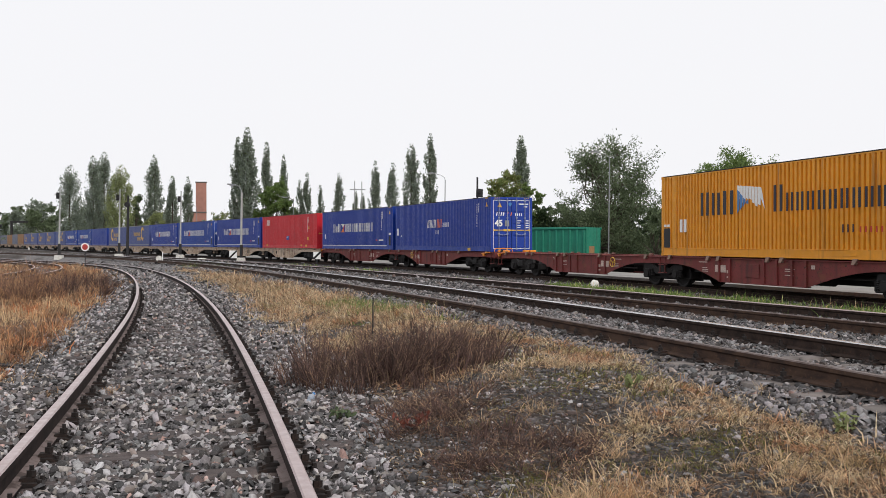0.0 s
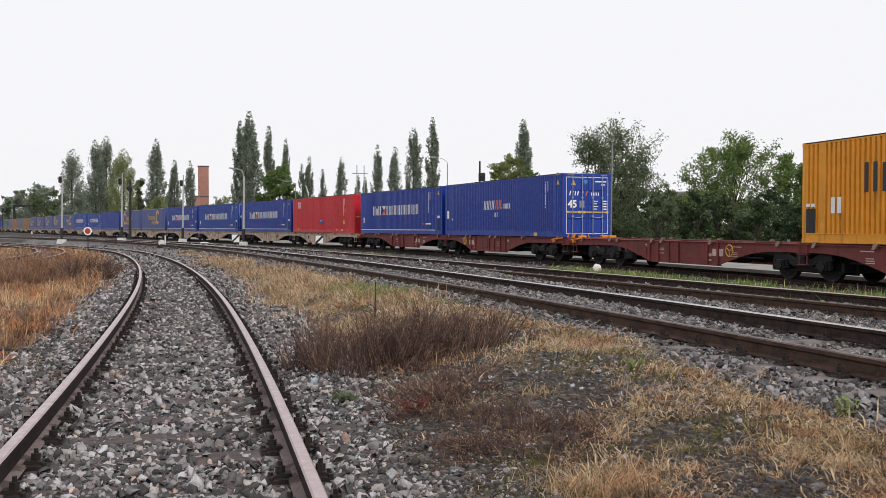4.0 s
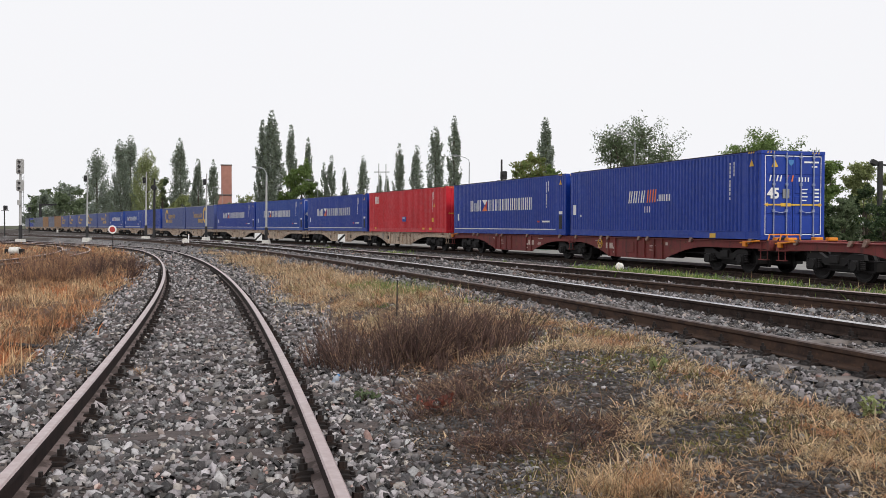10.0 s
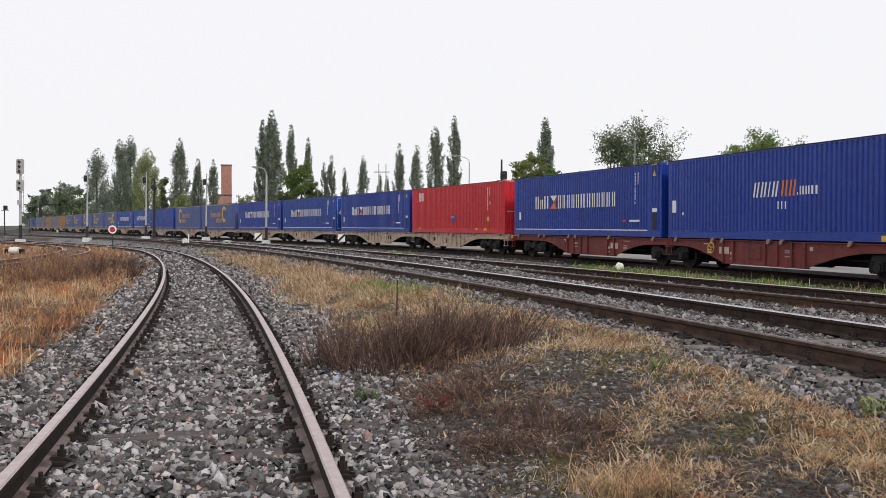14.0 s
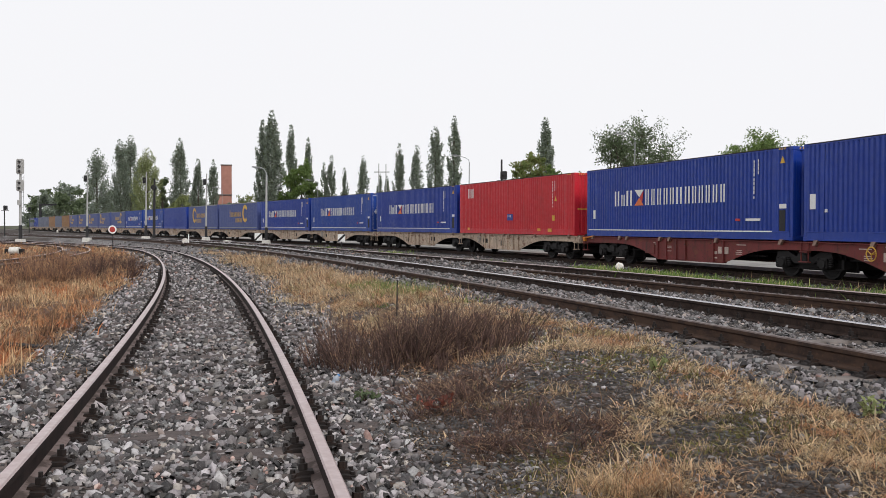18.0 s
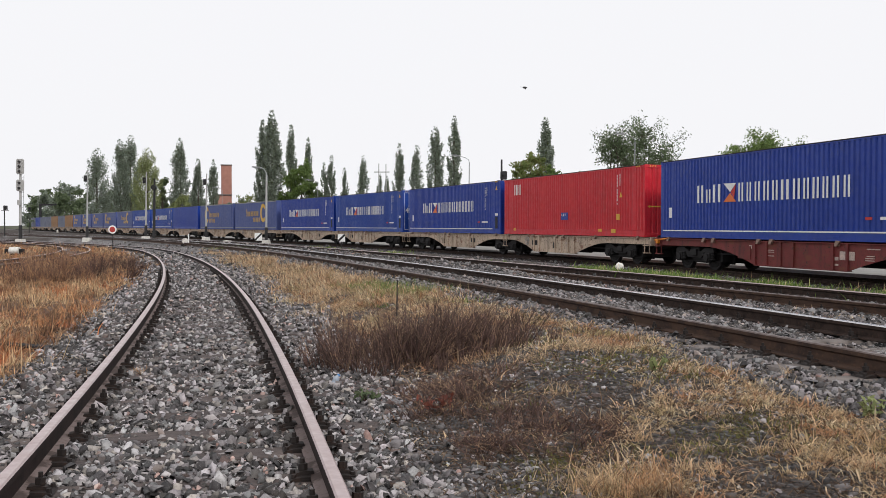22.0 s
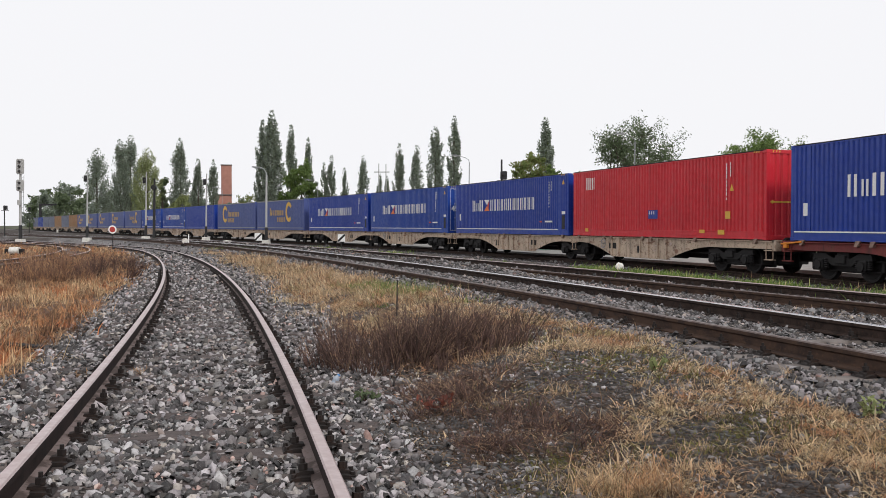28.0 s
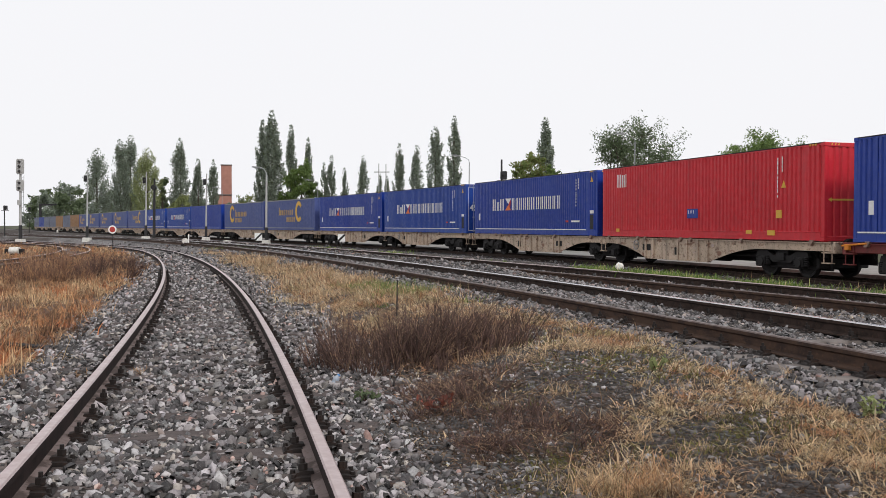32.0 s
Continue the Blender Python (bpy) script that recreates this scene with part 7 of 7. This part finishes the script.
def brush(k, x, y, w, dp, h, n, lab, thick, mat=None):
    global gz0, gz_fast
    r = max(w, dp) / 2 + 0.1
    gz0 = gz(x, y)
    gx, gy = np.meshgrid(np.linspace(x - r, x + r, 13), np.linspace(y - r, y + r, 13))
    gzs = ground_info(np.stack([gx.ravel(), gy.ravel()], -1))[0].reshape(13, 13)

    def gz_fast(px, py):
        i = int(round((py - y + r) / (2 * r) * 12))
        j = int(round((px - x + r) / (2 * r) * 12))
        return float(gzs[min(max(i, 0), 12), min(max(j, 0), 12)])
    dead_bush(x, y, w, dp, h, n, 70 + k, mat or M_TWIG, lab, thick=thick)


for _k, (_x, _y, _w, _dp, _h, _n, _lab, _tk) in enumerate((
        (-0.32, 8.75, 1.9, 1.6, 0.58, 1900, "dense dark brown thicket of leafless upright stems", 1.25),
        (0.55, 9.1, 1.1, 1.1, 0.36, 170, "lower thin brown thicket with a fallen branch", 1.3),
        (0.22, 6.75, 1.05, 1.7, 0.24, 900, "low purple-brown tangle of dead stems over soil", 1.1),
        (0.58, 5.5, 0.95, 1.5, 0.2, 900, "low purple-brown tangle of dead stems beside ballast", 1.0),
        (0.35, 10.3, 1.3, 1.2, 0.36, 500, "brown leafless twigs with straw between them", 1.2))):
    brush(_k, _x, _y, _w, _dp, _h, _n, _lab, _tk)
# ================= small things =================
M_BIRD = simple("dark_bird_feathers", (40, 38, 38), 0.8, 0, 20, 0.2)
M_PLASTIC = simple("pale_blue_plastic", (150, 158, 170), 0.25, 0, 30, 0.12)
M_REDLEAF = Mat("red_orange_weed_leaves", lin(124, 66, 52), 0.7).random_value(0.5, 1.3, True).done()


def ground_spot(px, py):
    """Where the line of sight (px, py) meets the ground."""
    d = 1.35 * 1627 / (py - 399)
    for _ in range(6):
        x, y = spot(px, d)
        d = (1.2 - gz(x, y)) * 1627 / (py - 399)
    x, y = spot(px, d)
    return x, y, gz(x, y)


def thin_rod():
    x, y, z = ground_spot(702, 566)
    h = (566 - 498) / 1627 * y
    g = thing("marker_rod", pose(x, y, z, 1, 1, 0), "thin dark rod stuck among dry grass", "rod")
    part("rod", B().tube((0, 0, -0.05), (0, 0, h), 0.012, 0.009, 7), M_POLEB, g)
    part("rod_tip", B().tube((0, 0, h), (0, 0, h + 0.02), 0.016, 0.01, 7), M_POLEB, g)


thin_rod()


def bottle():
    x, y, z = ground_spot(592, 686)
    g = thing("plastic_bottle", pose(x, y, z + 0.05, 0, 40, 40), "crushed clear plastic bottle lying on the ballast", "bottle")
    b = B()
    prof = [(0.0, -0.05), (0.03, -0.05), (0.027, -0.03), (0.024, -0.01), (0.028, 0.01), (0.025, 0.03), (0.012, 0.048), (0.012, 0.056)]
    n = 12
    vs = [(r * math.cos(6.283 * k / n) * (1 + 0.2 * math.sin(z0 * 40)), r * math.sin(6.283 * k / n), z0) for r, z0 in prof for k in range(n)]
    fs = [(i * n + k, i * n + (k + 1) % n, (i + 1) * n + (k + 1) % n, (i + 1) * n + k) for i in range(len(prof) - 1) for k in range(n)]
    part("bottle_body", b.add(vs, fs), M_PLASTIC, g)
    part("bottle_cap", B().tube((0, 0, 0.052), (0, 0, 0.064), 0.014, n=10), M_SKYB, g, "blue cap")


bottle()


def leafy_weed(px, py, r, n, mat, label, leaf, up):
    x, y, z = ground_spot(px, py)
    rng = np.random.RandomState(int(px))
    g = thing("weed", pose(x, y, z), label, "weed", "weeds on the ballast")
    b = B()
    cents = []
    for k in range(12):
        a = rng.uniform(0, 6.28)
        tip = np.array([r * math.cos(a) * rng.uniform(0.4, 1), r * math.sin(a) * rng.uniform(0.4, 1), up * rng.uniform(0.4, 1)])
        b.tube((0, 0, -0.01), tuple(tip), 0.004, 0.002, 4, caps=False)
        cents.append(tip * rng.uniform(0.4, 1.05, (n // 12, 1)) + rng.normal(0, r * 0.09, (n // 12, 3)))
    c = np.vstack(cents)
    c[:, 2] = np.abs(c[:, 2]) + 0.01
    v, q = leaf_quads(c, leaf, rng)
    part("stem", b, M_TWIG, g)
    part("foliage", raw_mesh("foliage", v, q, mat, 4), None, g)


leafy_weed(770, 732, 0.15, 90, M_REDLEAF, "low weed with red-orange autumn leaves", 0.022, 0.12)
leafy_weed(650, 712, 0.12, 60, M_LEAFD, "low grey-green rosette weed on ballast", 0.03, 0.08)
leafy_weed(1165, 660, 0.1, 60, M_POPLAR2, "small fresh green weed in straw", 0.03, 0.1)
leafy_weed(1552, 742, 0.1, 60, M_POPLAR2, "small fresh green weed near the track", 0.03, 0.12)

# taller straw clumps in the foreground


def straw_clump(px, py, w, h, n, label, mat=None, lean=1.05):
    x, y, z = ground_spot(px, py)
    rng = np.random.RandomState(int(px + py))
    xy = rng.normal(0, w / 3, (n, 2))
    base = blades(xy, np.zeros(n), rng.uniform(0.45, 1.0, n) * h, np.full(n, 0.0038), rng, lean)
    ob = new("straw_clump", raw_mesh("straw_clump", base[0], base[1], mat or M_STRAW))
    ob.matrix_basis = pose(x, y, z)
    return tagged(ob, label, "grass clump", "straw clumps in the foreground", "stuff")


for _px, _py, _w, _h, _n in ((1060, 866, 0.3, 0.22, 380), (1120, 878, 0.34, 0.24, 420), (1130, 780, 0.14, 0.3, 60), (1235, 800, 0.2, 0.12, 120), (1270, 740, 0.2, 0.12, 120),
                             (1390, 760, 0.3, 0.1, 160), (1460, 790, 0.3, 0.12, 160), (1320, 690, 0.25, 0.1, 140), (1050, 620, 0.3, 0.2, 160), (940, 640, 0.3, 0.22, 120), (1530, 830, 0.3, 0.14, 160), (990, 700, 0.2, 0.16, 90),
                             (820, 690, 0.35, 0.18, 110), (870, 720, 0.3, 0.16, 90), (760, 560, 0.5, 0.3, 120),
                             (640, 520, 0.8, 0.28, 260), (560, 490, 0.9, 0.28, 260), (480, 470, 1.0, 0.28, 260), (840, 560, 0.6, 0.26, 220)):
    straw_clump(_px, _py, _w, _h, _n, "dry upright clump of straw grass" if _h > 0.15 else "low curled tuft of straw grass")
straw_clump(1150, 880, 0.24, 0.24, 240, "dense red-brown clump of dry grass", M_RUSTG, 0.7)
straw_clump(690, 507, 1.3, 0.2, 1300, "fresh green grass patch beside the thin rod", M_GREENG)
straw_clump(745, 517, 1.3, 0.2, 1500, "fresh green grass patch beside the thin rod", M_GREENG)
for _px, _py, _w in ((620, 585, 0.9), (560, 560, 0.8), (690, 575, 0.9), (770, 580, 0.8), (520, 530, 0.8), (860, 600, 0.7)):
    straw_clump(_px, _py, _w, 0.2, 260, "dry straw grass behind the dead thicket")
straw_clump(1160, 640, 0.3, 0.06, 240, "short green moss patch in straw", M_MOSS)
for _px, _py, _w, _h, _n in ((110, 490, 1.3, 0.75, 420), (170, 478, 1.2, 0.8, 380), (60, 500, 1.3, 0.7, 380), (200, 470, 1.0, 0.7, 200), (130, 462, 1.5, 0.7, 200)):
    straw_clump(_px, _py, _w, _h, _n, "rusty upright clump of dry stalks", M_RUSTG)
_rng = random.Random(5)
for _k in range(26):
    straw_clump(_rng.uniform(1130, 1560), _rng.uniform(640, 850), _rng.uniform(0.07, 0.13), _rng.uniform(0.08, 0.15), 70, "small curled fountain of pale straw grass")
straw_clump(282, 472, 0.5, 0.35, 160, "orange dry tuft between the rails", M_RUSTG)
straw_clump(400, 448, 1.6, 0.35, 300, "green weeds beside the bright rail", M_GREENG)

for _px, _py, _w, _h, _n in ((140, 668, 0.16, 0.1, 220), (248, 664, 0.12, 0.12, 160), (392, 612, 0.5, 0.05, 200), (330, 610, 0.5, 0.05, 120), (282, 470, 0.6, 0.3, 160)):
    straw_clump(_px, _py, _w, _h, _n, "small dry tuft on the ballast of the siding", M_RUSTG)

# pinkish-brown shrubs in the rusty grass
for _k, (_px, _py, _w, _h) in enumerate(((15, 500, 2.0, 0.6), (72, 504, 2.0, 0.62), (128, 500, 2.0, 0.75), (182, 494, 1.7, 0.72), (96, 484, 2.2, 0.8), (150, 478, 2.0, 0.85), (208, 478, 1.6, 0.6), (40, 482, 2.4, 0.7))):
    _x, _y, _z = ground_spot(_px, _py)
    brush(20 + _k, _x, _y, _w, 1.8, _h, 420, "pinkish-brown leafless shrub in the rusty grass" if _h < 0.7 else "tall pinkish-brown leafless shrub beside the siding", 2.2, M_TWIGR if _k % 3 else M_TWIG)


def old_board():
    x, y, z = ground_spot(44, 620)
    g = thing("old_board", pose(x, y, z + 0.015, 0, 3, -6), "dark rotten timber board lying at the edge of ballast", "board")
    part("plank", B().cbox(-0.28, 0.28, -0.08, 0.08, -0.03, 0.045, 0.012), M_DARK, g)


old_board()

# a bird that crosses the sky


def bird():
    g = thing("bird", pose(-40, 40, 8), "small dark bird flying across the grey sky", "bird")
    b = B()
    prof = [(0.0, 0.15), (0.022, 0.13), (0.026, 0.1), (0.045, 0.04), (0.04, -0.04), (0.018, -0.12), (0.0, -0.14)]
    n = 10
    vs = [(z0, r * math.cos(6.283 * k / n), r * math.sin(6.283 * k / n)) for r, z0 in prof for k in range(n)]
    fs = [(i * n + k, i * n + (k + 1) % n, (i + 1) * n + (k + 1) % n, (i + 1) * n + k) for i in range(len(prof) - 1) for k in range(n)]
    part("body", b.add(vs, fs), M_BIRD, g)
    part("tail", B().prism([(-0.1, -0.015), (-0.1, 0.015), (-0.25, 0.045), (-0.25, -0.045)], "z", -0.004, 0.004), M_BIRD, g)
    wings = []
    for s in (-1, 1):
        wings.append((part("wing", B().prism([(0.07, s * 0.02), (0.085, s * 0.14), (-0.02, s * 0.32), (-0.04, s * 0.16), (-0.05, s * 0.02)], "z", -0.005, 0.005), M_BIRD, g), s))
    return g, wings


BIRD, WINGS = bird()
BIRD_WAY = ((19.0, 153, 121), (19.5, 328, 156), (20.0, 488, 176), (20.5, 616, 172), (21.0, 732, 164), (21.5, 832, 156), (22.0, 928, 156), (22.5, 1012, 176), (23.0, 1112, 201), (23.5, 1192, 208), (24.0, 1276, 212), (24.5, 1368, 208), (25.0, 1472, 212))


def motions():
    """The train runs in, slows and almost stops; its wheels roll."""
    body_times = [k * 1.0 for k in range(33)]
    roll_times = [k * 0.3 for k in range(107)] + [32.0]
    for ob, s, lift in MOVERS:
        if lift is None:
            rows = []
            for t in roll_times:
                a = math.degrees((train_at(0.0) - train_at(t)) / 0.46)
                rows.append((t, pose(s, 0, 0.46, 0, a, 0)))
            walk(ob, rows)
        else:
            walk(ob, [(t, on_track(s + train_at(t), lift)) for t in body_times])
    # the bird comes in from beyond one edge of the view and leaves past the other
    rows = [(0.0, pose(-130, 60, 14, 0, 0, 0)), (17.5, pose(-31, 44, 10, 0, 0, 0))]
    for t, px, py in BIRD_WAY:
        d = 42 + 3 * (t - 19)
        x, y = spot(px, d)
        rows.append((t, pose(x, y, height(py, d), 12, 4, 5)))
    rows += [(26.5, pose(44, 68, 9, 0, 0, 0)), (32.0, pose(130, 90, 12, 0, 0, 0))]
    walk(BIRD, rows)
    for wing, s in WINGS:
        walk(wing, [(k * 0.25, pose(0, 0, 0, s * (28 if k % 2 else -18), 0, 0)) for k in range(129)])


motions()
